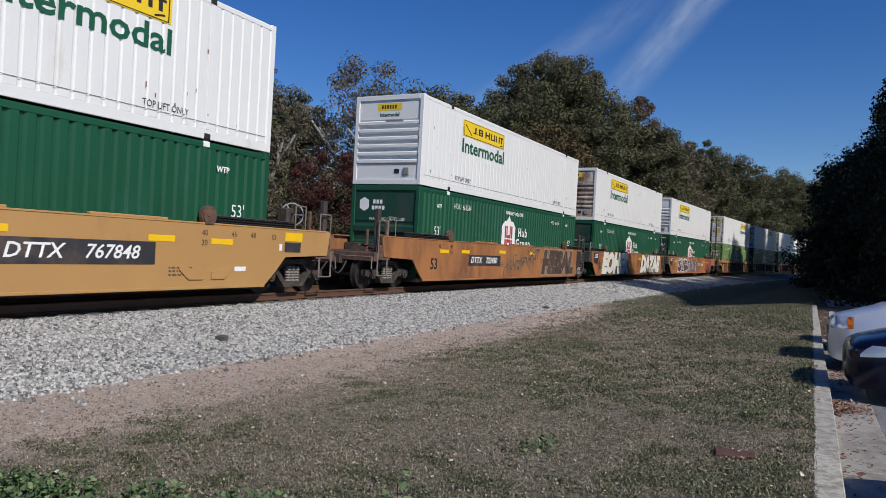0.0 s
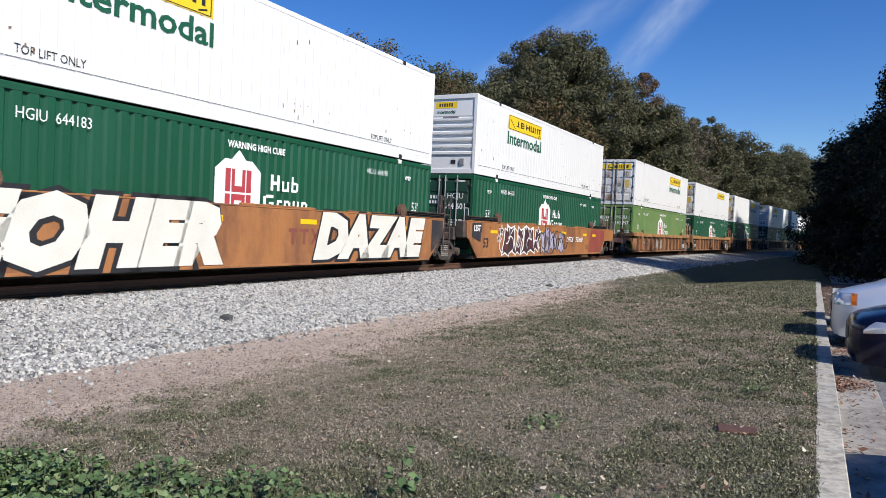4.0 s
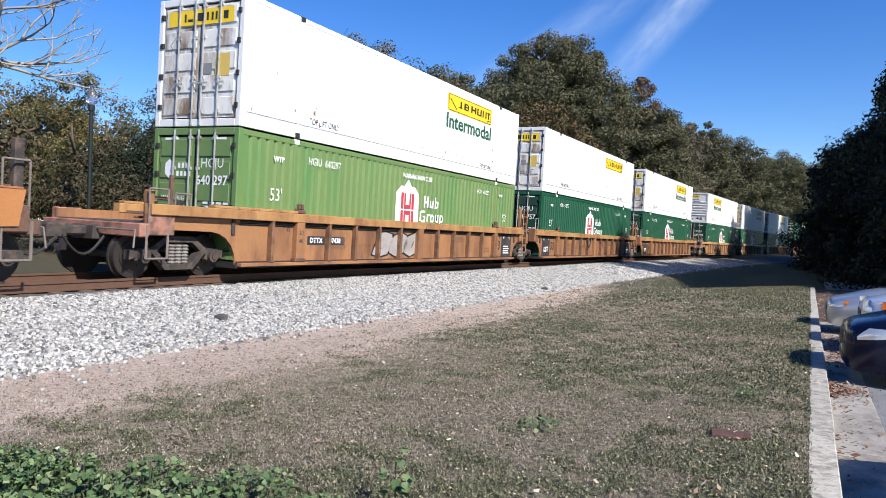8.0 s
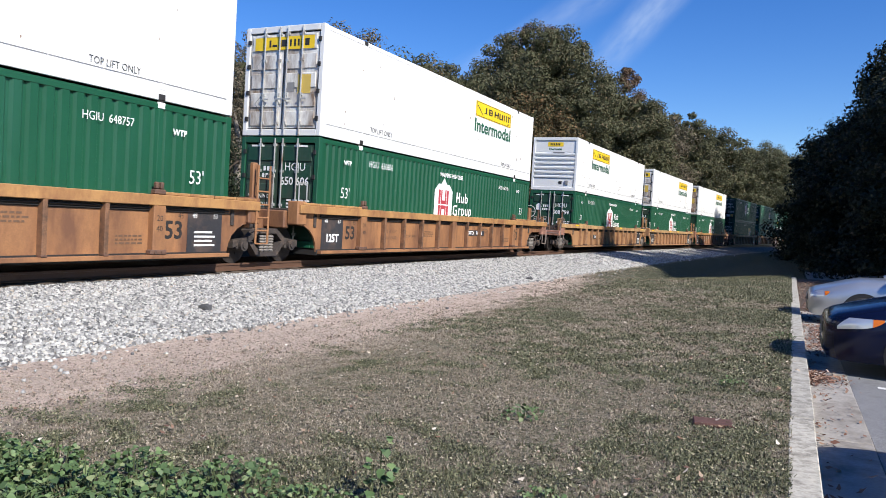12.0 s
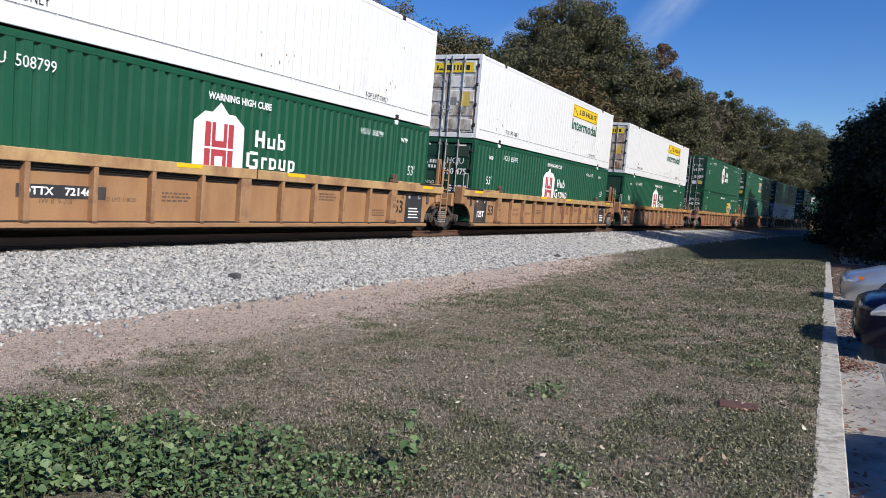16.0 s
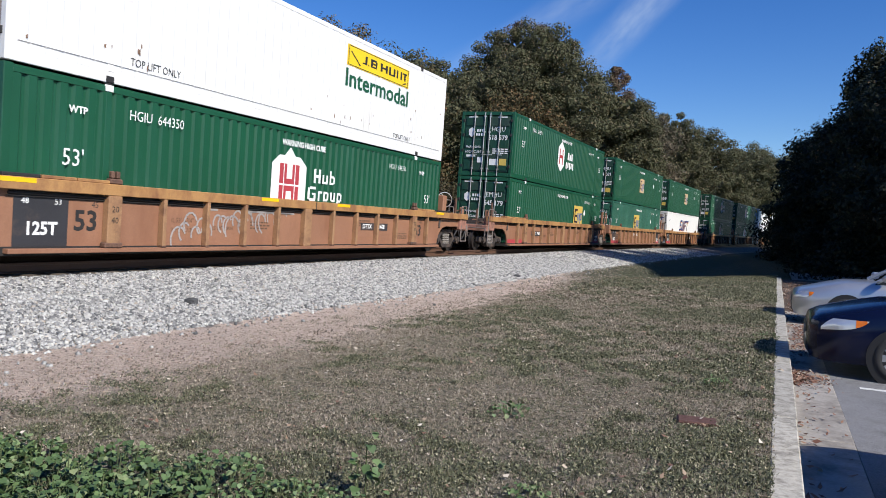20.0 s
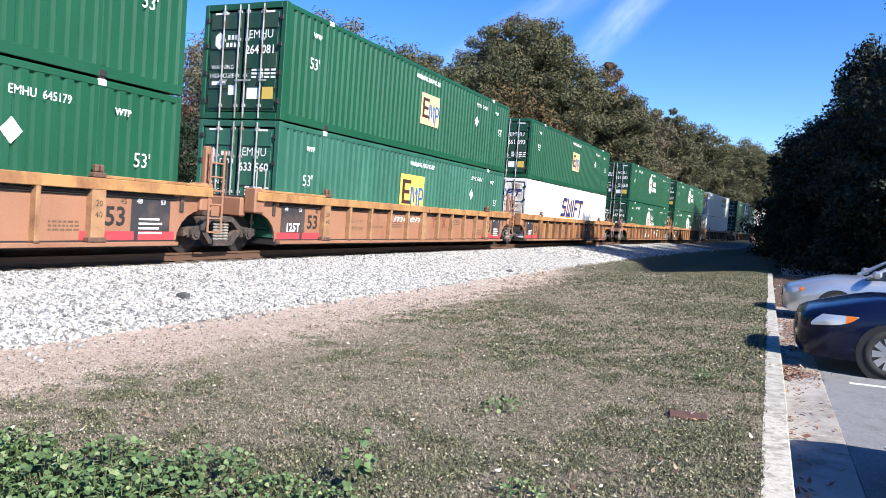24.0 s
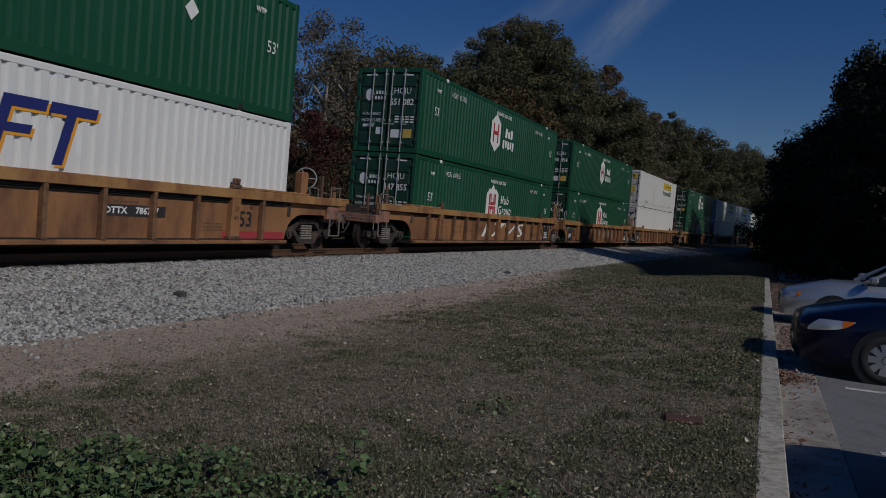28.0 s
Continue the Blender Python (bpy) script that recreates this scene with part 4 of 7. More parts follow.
        put("nose_panel", ("np", kind), lambda: boxes((-wide / 2, wide / 2, 0.04, 0.08, high, CH - 0.15)), endpaint, c, (0, yn, z0))
        if kind == "white":
            put("nose_panel", ("np2", kind), lambda: boxes((-wide / 2, wide / 2, 0.03, 0.07, 0.17, low)), endpaint, c, (0, yn, z0))
            bm = bmesh.new()
            plate(bm, rect(-0.45, 0.45, 0, 0.24), 0, True)
            em = part("emblem_panel", kept("nose_yellow", lambda: bm, YELLOW), None, c, "small yellow panel")
            em.location = (0.0, yn + 0.036, z0 + 2.4)
            bm = bmesh.new()
            for k in range(6):
                plate(bm, rect(-0.3 + 0.1 * k, -0.24 + 0.1 * k, 0.06, 0.18), 0, True)
            part("emblem_mark", kept("nose_marks", lambda: bm, BLACKPAINT), None, em).location = (0, -0.003, 0)
            write("Intermodal", 0.17, DARKGREEN, c, yn + 0.036, z0 + 2.26, 0, 1.0, True, 0.006)
            put("junction_box", "jb", lambda: boxes((0.55, 0.75, -0.015, 0.04, 0.3, 0.55), bevel=0.02), GREYPAINT, c, (0.1, yn, z0))
            put("vent", "vent", lambda: boxes((0.3, 0.48, 0.015, 0.04, 0.36, 0.5)), BLACKPAINT, c, (0, yn, z0))
            put("document_box", "docbox", lambda: boxes((-0.1, 0.55, -0.02, 0.05, 2.0, 2.08), bevel=0.01), GREYPAINT, c, (0, yn, z0 + 0.02))
        else:
            bm = bmesh.new()
            plate(bm, [(-0.98, 0.1), (-0.8, 0), (-0.62, 0.1), (-0.62, 0.36), (-0.8, 0.46), (-0.98, 0.36)], 0, True)
            for k in range(3):
                plate(bm, rect(-0.46 + 0.13 * k, -0.36 + 0.13 * k, 0.25, 0.38), 0, True)
            for k in range(4):
                plate(bm, rect(-0.5 + 0.13 * k, -0.4 + 0.13 * k, 0.05, 0.18), 0, True)
            part("emblem", kept("nose_emblem", lambda: bm, WHITEPAINT), None, c, "white emblem on the nose").location = (0, yn + 0.036, z0 + 2.05)
            write("WARNING HIGH CUBE", 0.14, WHITEPAINT, c, yn + 0.036, z0 + 1.8, 0.1, 0.95, True)
    side_marks(c, kind, z0, tag, upper)
    return c

WHEEL_R, AXLE = 0.44, 0.89
WHEELSETS = []


def polygon_slab(bm, pts, x0, x1):
    """A plate with outline pts (along, up), from x0 to x1."""
    a = [bm.verts.new((x0, y, z)) for y, z in pts]
    b = [bm.verts.new((x1, y, z)) for y, z in pts]
    n = len(pts)
    bm.faces.new(a[::-1])
    bm.faces.new(b)
    for i in range(n):
        bm.faces.new((a[i], a[(i + 1) % n], b[(i + 1) % n], b[i]))
    bmesh.ops.recalc_face_normals(bm, faces=bm.faces)


def bogie(car, y):
    """A two-axle bogie: bolster, cast side frames with springs, wheelsets that roll."""
    t = put("bogie", "bolster", lambda: boxes((-1.0, 1.0, -0.22, 0.22, 0.5, 0.8), (-0.5, 0.5, -0.35, 0.35, 0.8, 0.95), bevel=0.03), BOGIE, car, (0, y, 0))
    t["label"] = "grimy cast steel bogie with coil springs"
    for sx in (1, -1):
        def frame_mesh():
            bm = bmesh.new()
            upper = [(-1.2, 0.38), (-1.2, 0.56), (-0.68, 0.62), (-0.36, 0.84), (0.36, 0.84), (0.68, 0.62), (1.2, 0.56), (1.2, 0.38), (0.98, 0.44), (0.8, 0.44), (0.62, 0.5), (0.34, 0.72), (-0.34, 0.72), (-0.62, 0.5), (-0.8, 0.44), (-0.98, 0.44)]
            polygon_slab(bm, upper, -0.08, 0.08)
            lower = [(-0.7, 0.52), (-0.36, 0.17), (0.36, 0.17), (0.7, 0.52), (0.56, 0.54), (0.28, 0.28), (-0.28, 0.28), (-0.56, 0.54)]
            polygon_slab(bm, lower, -0.1, 0.1)
            return bm
        put("side_frame", "sideframe", frame_mesh, BOGIE, t, (sx * 1.02, 0, 0))
        for k in (-0.17, 0.0, 0.17):
            def coil():
                bm = bmesh.new()
                prof = [(0.0, 0.28)] + [(0.085 if q % 2 else 0.06, 0.28 + 0.033 * q) for q in range(13)] + [(0.0, 0.7)]
                rings = [[bm.verts.new((r * math.cos(a), r * math.sin(a), z)) for a in np.linspace(0, 2 * math.pi, 10, endpoint=False)] for r, z in prof[1:-1]]
                for r0, r1 in zip(rings, rings[1:]):
                    for q in range(10):
                        bm.faces.new((r0[q], r0[(q + 1) % 10], r1[(q + 1) % 10], r1[q]))
                return bm
            put("spring", "coil", coil, SPRING, t, (sx * 1.06, k, 0))
        for k in (-AXLE, AXLE):
            def cap():
                bm = bmesh.new()
                wheel_disc(bm, 0, 0.14, 0, 0, 0.13, 14)
                wheel_disc(bm, 0.14, 0.17, 0, 0, 0.075, 10)
                box(bm, -0.08, 0.06, -0.17, 0.17, -0.1, 0.14, bevel=0.03)
                return bm
            ob = put("bearing_cap", "bcap", cap, BOGIE, t, (sx * 1.04, k, WHEEL_R))
            if sx < 0:
                ob.rotation_euler = (0, 0, math.pi)
    for k in (-AXLE, AXLE):
        def axle_set():
            bm = bmesh.new()
            for s2 in (-1, 1):
                wheel_disc(bm, s2 * 0.68, s2 * 0.82, 0, 0, WHEEL_R, 28)
                wheel_disc(bm, s2 * 0.66, s2 * 0.7, 0, 0, WHEEL_R + 0.03, 28)
                wheel_disc(bm, s2 * 0.82, s2 * 0.84, 0, 0, WHEEL_R * 0.72, 20)
                wheel_disc(bm, s2 * 0.82, s2 * 0.9, 0, 0, 0.12, 12)
                for q in range(5):
                    a = q * 2 * math.pi / 5
                    box(bm, s2 * 0.83 - 0.02, s2 * 0.83 + 0.02, math.cos(a) * 0.22 - 0.03, math.cos(a) * 0.22 + 0.03, math.sin(a) * 0.22 - 0.03, math.sin(a) * 0.22 + 0.03)
            rod(bm, (-0.8, 0, 0), (0.8, 0, 0), 0.085, 10)
            return bm
        w = put("wheelset", "wheelset", axle_set, WHEELSTEEL, t, (0, k, WHEEL_R))
        WHEELSETS.append((w, k))


def grab_iron(car, x, y0, y1, z0, z1, mat, r=0.018):
    def bar():
        bm = bmesh.new()
        rod(bm, (0, 0, z0), (0, 0, z1), r, 6)
        rod(bm, (0, y1 - y0, z0), (0, y1 - y0, z1), r, 6)
        rod(bm, (0, 0, z1), (0, y1 - y0, z1), r, 6)
        return bm
    return put("grab_iron", ("grab", round(y1 - y0, 2), z0, z1, r), bar, mat, car, (x, y0, 0))


def step_ladder(car, x, y0, y1, z0, z1, mat, rungs=2):
    def bars():
        bm = bmesh.new()
        w = y1 - y0
        rod(bm, (0, 0, z0), (0, 0, z1), 0.026, 6)
        rod(bm, (0, w, z0), (0, w, z1), 0.026, 6)
        for k in range(rungs):
            rod(bm, (0, 0, z0 + k * (z1 - z0) / max(1, rungs)), (0, w, z0 + k * (z1 - z0) / max(1, rungs)), 0.02, 6)
        return bm
    return put("step_ladder", ("ladder", round(y1 - y0, 2), z0, z1, rungs), bars, mat, car, (x, y0, 0))


def well_car(place, smooth, paint, tag):
    """One platform. place: 'front', 'middle' or 'last' in its articulated set; the front's near end and the last's far end have couplers."""
    e = thing("well_car", tag["label"], "rail car", "articulated well cars")
    ends = {-1: place == "front", 1: place == "last"}          # True: coupler end
    reach = {s: 10.75 if ends[s] else 9.25 for s in (-1, 1)}
    top = 1.54 if smooth else 1.28
    zb = 0.26
    xo = 1.47
    def end_pts(s):
        ye = reach[s]
        if smooth:
            return [(s * 7.9, zb), (s * 8.25, 0.55), (s * 8.6, 0.9), (s * (ye - 0.5), 0.96)]
        arc = [(s * (8.8 - 0.75 * math.cos(a)), zb + 0.7 * math.sin(a)) for a in np.linspace(0, math.pi / 2, 6)]
        return arc + [(s * (ye - 0.3), 0.98)]
    bottom = end_pts(-1)[::-1] + end_pts(1)
    outline = bottom + [(reach[1] - (0.4 if smooth else 0.3), top), (-reach[-1] + (0.4 if smooth else 0.3), top)]
    key = (smooth, place)
    for sx in (1, -1):
        def sheet():
            bm = bmesh.new()
            polygon_slab(bm, outline, -0.05, 0.0)
            return bm
        put("side_sheet", ("sheet", key), sheet, paint, e, (sx * (xo if smooth else xo - 0.13) + (0.0 if sx > 0 else 0.05), 0, 0))
        x1 = sx * xo
        if smooth:
            put("top_chord", ("chord", key), lambda: boxes((-0.16, 0.012, -reach[-1] + 0.45, reach[1] - 0.45, 1.54, 1.575), bevel=0.006), paint, e, (x1, 0, 0), 0 if sx > 0 else math.pi)
            put("bottom_sill", ("sill", key), lambda: boxes((-0.12, 0.008, -7.9, 7.9, 0.22, 0.275), bevel=0.006), paint, e, (x1, 0, 0), 0 if sx > 0 else math.pi)
            for yy in (-6.1, 6.1):
                def lump():
                    bm = bmesh.new()
                    polygon_slab(bm, [(-0.13, -0.05), (0.13, -0.05), (0.2, 0.06), (0.21, 0.2), (0.14, 0.32), (0.03, 0.36), (-0.12, 0.33), (-0.2, 0.22), (-0.2, 0.07)], -0.12, 0.03)
                    bmesh.ops.bevel(bm, geom=bm.edges[:], offset=0.03, segments=2, affect="EDGES")
                    wheel_disc(bm, 0.03, 0.045, -0.06, 0.16, 0.035, 10)
                    return bm
                put("lock_casting", "lockc", lump, RUSTBROWN, e, (x1, yy, 1.57), 0 if sx > 0 else math.pi)
            for s in (-1, 1):
                def grating():
                    bm = bmesh.new()
                    for q in range(3):
                        box(bm, -0.3, 0.01, 0, 2.6, 0.02 + 0.05 * q, 0.035 + 0.05 * q)
                    for q in range(28):
                        box(bm, -0.3, 0.0, 0.0 + q * 0.095, 0.012 + q * 0.095, 0.0, 0.14)
                    return bm
                put("walkway_edge", "wedge", lambda: boxes((-0.32, 0.012, 0, 2.6, 0.142, 0.166), bevel=0.005), BOGIE, e, (x1, (-8.7 if s < 0 else 6.3), 1.575)) if sx > 0 else None
                put("walkway_grating", "grating", grating, CASTING, e, (x1, (-8.7 if s < 0 else 6.3), 1.575), 0) if sx > 0 else None
            if sx > 0:
                for yy, w in ((-3.0, 1.9), (0.6, 2.6), (4.2, 1.7)):
                    put("guide_plate", ("gp", w), lambda: boxes((-0.1, 0.0, -w / 2, w / 2, 0, 0.05), bevel=0.012), paint, e, (x1 - 0.02, yy, 1.57))
        else:
            rail_paint = CHORD_FADED if paint is PEACH_TAN else CHORD_ORANGE
            flip = 0 if sx > 0 else math.pi
            put("top_chord", ("chord", key), lambda: boxes((-0.2, 0.02, -reach[-1] + 0.3, reach[1] - 0.3, 1.25, 1.46), bevel=0.012), rail_paint, e, (x1, 0, 0), flip)
            put("bottom_sill", ("sill", key), lambda: boxes((-0.14, 0.01, -8.0, 8.0, 0.22, 0.3), bevel=0.008), paint, e, (x1, 0, 0), flip)
            for q in range(13):
                yy = -7.2 + q * 1.2 if 0 < q < 12 else (q - 6) / 6 * 7.0
                if q in (0, 12) and not ends[-1 if q == 0 else 1]:
                    continue
                broad = q in (1, 6, 11)
                def stake():
                    bm = bmesh.new()
                    w = 0.15 if broad else 0.045
                    box(bm, -0.135, 0.015, -w, w, 0.3, 1.252, bevel=0.012)
                    return bm
                put("stake", ("stake", broad), stake, STAKE_FADED if paint in (PEACH_TAN, ROSE_TAN) else paint if broad else STAKE_ORANGE, e, (x1, yy, 0), flip)
                if q in (1, 11):
                    def foot():
                        bm = boxes((-0.12, 0.03, -0.2, 0.2, 0.3, 0.4), bevel=0.02)
                        for k in (-0.09, 0.09):
                            wheel_disc(bm, 0.03, 0.036, k, 0.35, 0.035, 10)
                        return bm
                    put("jack_pad", "jackpad", foot, RUSTBROWN, e, (x1, yy, 0), flip)
                elif q != 6:
                    put("stake_foot", "stakefoot", lambda: boxes((-0.1, 0.024, -0.055, 0.055, 0.298, 0.34), bevel=0.008), RUSTBROWN, e, (x1, yy, 0), flip)
            def pipe():
                bm = bmesh.new()
                rod(bm, (-0.07, -8.0, 1.2), (-0.07, 8.0, 1.2), 0.016, 6)
                rod(bm, (-0.1, -8.0, 1.155), (-0.1, 8.0, 1.155), 0.012, 6)
                return bm
            put("pipe", "pipe", pipe, CASTING, e, (x1, 0, 0), flip)
            # flat dark strip drawn in place of the shaded opening under the chord
            put("side_slot", "slotshade", lambda: boxes((-0.132, -0.126, -7.95, 7.95, 1.13, 1.25)), CASTING, e, (x1, 0, 0), flip)
            put("weld_seam", "seam", lambda: boxes((0.0, 0.024, 0.28, 0.31, 1.24, 1.465)), CASTING, e, (x1, 0, 0), flip)
            for yy in (-6.0, 6.0):
                put("lock_casting", "lockc2", lambda: boxes((-0.12, 0.02, -0.14, 0.14, 0, 0.1), (-0.1, 0.0, -0.1, -0.02, 0.1, 0.24), (-0.1, 0.0, 0.02, 0.1, 0.1, 0.24), bevel=0.02), RUSTBROWN, e, (x1, yy, 1.46), 0 if sx > 0 else math.pi)
            for s in (-1, 1):
                for q in range(4):
                    m_ = (CASTING, CASTING, rail_paint, rail_paint)[q] if tag.get("taped") else rail_paint
                    put("guide_plate", ("gpl", m_.name), lambda: boxes((-0.2, 0.0, -0.33, 0.33, 0, 0.06), bevel=0.01), m_, e, (x1, s * (8.5 - 0.68 * q), 1.46 + (0.0 if q else 0.0)), 0 if sx > 0 else math.pi)
    put("well_floor", "wellfloor", lambda: boxes((-1.35, 1.35, -8.05, 8.05, 0.18, 0.33)), CASTING, e)
    for s in (-1, 1):
        ye = reach[s]
        put("end_platform", ("plat", s, ends[s], smooth), lambda: boxes((-1.3, 1.3, *sorted((s * 8.2, s * (ye - 0.3))), 1.0, 1.1), (-0.32, 0.32, *sorted((s * 7.6, s * (ye + 0.05))), 0.72, 1.0), (-1.38, 1.38, *sorted((s * 8.12, s * 8.22)), 0.9, 1.35), bevel=0.015), BOGIE, e)
        if ends[s]:
            put("end_sill", ("esill", s), lambda: boxes((-1.42, 1.42, *sorted((s * (ye - 0.32), s * (ye - 0.1))), 0.82, 1.08), (-1.44, -1.3, *sorted((s * (ye - 0.9), s * (ye - 0.3))), 0.86, 1.3), (1.3, 1.44, *sorted((s * (ye - 0.9), s * (ye - 0.3))), 0.86, 1.3), bevel=0.02), PINKRUST if not smooth else RUSTBROWN, e)
            put("coupler", ("coup", s), lambda: boxes((-0.12, 0.12, *sorted((s * (ye - 0.2), s * (ye + 0.6))), 0.78, 0.98), (-0.2, 0.16, *sorted((s * (ye + 0.45), s * (ye + 0.86))), 0.72, 1.02), bevel=0.04), BOGIE, e)
            grab_iron(e, 1.4, *sorted((s * (ye - 0.75), s * (ye - 0.3))), 1.05, 2.0 if smooth else 1.75, HANDRAIL)
            grab_iron(e, 1.2, *sorted((s * (ye - 1.5), s * (ye - 1.1))), 1.1, 2.15 if smooth else 1.7, HANDRAIL)
            step_ladder(e, 1.42, *sorted((s * (ye - 0.75), s * (ye - 0.25))), 0.42, 1.05, HANDRAIL, 1)
            put("end_post", ("epost", s, smooth), lambda: boxes((1.18, 1.32, *sorted((s * (ye - 0.5), s * (ye - 0.34))), 1.05, 2.35 if smooth else 1.72), bevel=0.02), paint if not smooth else BOGIE, e)
            def cylinder(x, y0, y1, z, r):
                bm = bmesh.new()
                rod(bm, (x, s * y0, z), (x, s * y1, z), r, 16)
                rod(bm, (x, s * (y0 - 0.03), z), (x, s * y0, z), r * 1.15, 16)
                rod(bm, (x, s * (y1 - 0.06), z), (x, s * (y1 + 0.14), z), r * 0.35, 8)
                return bm
            put("brake_cylinder", ("bcyl", s), lambda: cylinder(0.75, 8.5, 9.15, 1.3, 0.17), BOGIE, e)
            put("brake_valve", ("bvalve", s), lambda: boxes((0.95, 1.2, *sorted((s * 9.3, s * 9.62)), 1.1, 1.42), (1.0, 1.14, *sorted((s * 9.36, s * 9.52)), 1.42, 1.58), bevel=0.03), CASTING, e)
            def pipes():
                bm = bmesh.new()
                for x_, z_, r_ in ((1.28, 1.18, 0.022), (1.34, 1.25, 0.016), (0.9, 1.22, 0.025), (1.1, 1.14, 0.03)):
                    rod(bm, (x_, s * 8.3, z_), (x_, s * (ye - 0.4), z_ - 0.03), r_, 6)
                rod(bm, (1.36, s * 8.35, 1.38), (1.3, s * 9.0, 1.22), 0.02, 6)
                return bm
            put("brake_pipe", ("bpipes", s), pipes, RUSTBROWN, e)
            def lever():
                bm = bmesh.new()
                rod(bm, (-1.3, s * (ye - 0.02), 0.95), (1.38, s * (ye - 0.02), 0.95), 0.018, 6)
                rod(bm, (1.38, s * (ye - 0.02), 0.95), (1.4, s * (ye + 0.02), 0.62), 0.018, 6)
                return bm
            put("uncoupling_lever", ("lever", s), lever, HANDRAIL, e)
            for x_, h_ in ((1.22, 2.05), (0.55, 1.75)):
                put("stanchion", ("stan", s, x_), lambda: boxes((x_ - 0.035, x_ + 0.035, *sorted((s * (ye - 1.0), s * (ye - 0.92))), 1.08, h_), (x_ - 0.02, x_ + 0.02, *sorted((s * (ye - 0.98), s * (ye - 0.5))), h_ - 0.5, h_ - 0.44), bevel=0.008), RUSTBROWN, e)
            def hose():
                bm = bmesh.new()
                prev = None
                for q in range(9):
                    u = q / 8
                    p = Vector((0.45 + 0.1 * u, s * (ye - 0.1 + 0.95 * u), 0.8 - 0.35 * math.sin(math.pi * u)))
                    if prev:
                        rod(bm, prev, p, 0.028, 6)
                    prev = p
                return bm
            put("air_hose", ("hose", s), hose, CASTING, e)
            if tag.get("tank") and s > 0 and place == "last":
                def tank():
                    bm = bmesh.new()
                    rod(bm, (0.9, 7.0 + 1.2, 1.95), (0.9, 7.0 + 2.3, 1.95), 0.26, 16)
                    rod(bm, (0.9, 8.1, 1.95), (0.9, 9.4, 1.95), 0.2, 12)
                    return bm
                put("air_tank", "airtank", tank, BOGIE, e)
            if place == "last":
                def bwheel():
                    bm = bmesh.new()
                    seg = 20
                    for q in range(seg):
                        a0, a1 = 2 * math.pi * q / seg, 2 * math.pi * (q + 1) / seg
                        rod(bm, (0.28 * math.cos(a0), 0, 0.28 * math.sin(a0)), (0.28 * math.cos(a1), 0, 0.28 * math.sin(a1)), 0.018, 6)
                    for q in range(3):
                        a0 = 2 * math.pi * q / 3
                        rod(bm, (0, 0, 0), (0.28 * math.cos(a0), 0, 0.28 * math.sin(a0)), 0.015, 6)
                    return bm
                w = put("brake_wheel", "brakewheel", bwheel, GALV, e, (0.85, 9.55, 1.95), radians(35))
                put("brake_stand", "brakestand", lambda: boxes((0.72, 0.98, 9.2, 9.5, 1.1, 2.1), bevel=0.03), BOGIE if smooth else paint, e)
        else:
            put("articulation", ("artic", s), lambda: boxes((-0.45, 0.45, *sorted((s * (ye - 0.6), s * (ye + 0.55))), 0.78, 1.1), (-1.1, 1.1, *sorted((s * (ye - 0.35), s * (ye - 0.15))), 0.85, 1.3), bevel=0.03), BOGIE if smooth else paint, e)
            if not smooth or s < 0:
                put("end_block", ("eblock", s, smooth), lambda: boxes((1.1, 1.44, *sorted((s * (ye - 0.62), s * (ye - 0.25))), 0.95, 1.55), bevel=0.03), paint if not smooth else BOGIE, e)
            if s > 0:
                put("end_post", ("apost", smooth), lambda: boxes((1.2, 1.32, ye - 0.4, ye - 0.24, 1.3, 2.35), bevel=0.02), paint if not smooth else BOGIE, e)
                step_ladder(e, 1.46, ye - 0.4, ye + 0.02, 0.5, 2.3, BOGIE if smooth else paint, 6)
                grab_iron(e, 1.3, ye + 0.1, ye + 0.3, 1.3, 2.1, BOGIE)
            else:
                grab_iron(e, 1.4, -ye + 0.3, -ye + 0.62, 1.5, 2.0, GALV)
    X = xo + (0.004 if smooth else 0.0)
    XS = X if smooth else xo - 0.126
    stencil = CASTING if not smooth else BLACKPAINT
    for s in (-1, 1):
        if tag.get("fifty", True) and (smooth or not (ends[s] and s < 0)) and not (tag.get("redend") and s > 0):
            write("53", 0.5, stencil, e, (6.75 if s > 0 else -7.2) if smooth else s * 6.5, 0.76, XS, 1.0, thick=0.012)
        if not ends[s]:
            bm = bmesh.new()
            plate(bm, rect(-0.5, 0.5, 0.33, 1.23) if not smooth else [(0.08, 0.45), (0.85, 0.98), (0.85, 1.5), (0.08, 1.5)] if s > 0 else [(-0.4, 0.98), (0.32, 0.8), (0.42, 1.5), (-0.4, 1.5)], 0)
            mk = part("black_panel", kept(("black_panel", smooth, s), lambda: bm, BLACKPANEL), None, e, "black stencil panel")
            mk.location = (XS + 0.002, s * (8.0 if smooth else 7.36), 0)
            if smooth and s > 0:
                mk.location, mk.rotation_euler = (XS + 0.002, 7.9, 0), (0, 0, 0)
            if s < 0:
                write("125T", 0.3, WHITEPAINT, e, s * (8.0 if smooth else 7.36), 0.62 if not smooth else 1.3, XS + 0.005, 0.95, thick=0.01)
            else:
                bm = bmesh.new()
                for q in range(4):
                    plate(bm, rect(-0.3, 0.3 - 0.08 * (q % 2), 0.45 + 0.09 * q, 0.49 + 0.09 * q), 0)
                if not smooth:
                    part("lettering", kept("panel_bars", lambda: bm, WHITEPAINT), None, e).location = (XS + 0.005, s * 7.36, 0)
            if not smooth:
                write("53", 0.14, WHITEPAINT, e, 7.36 * s + 0.3, 1.08, XS + 0.005)
                write("48", 0.14, WHITEPAINT, e, 7.36 * s - 0.3, 1.08, XS + 0.005)
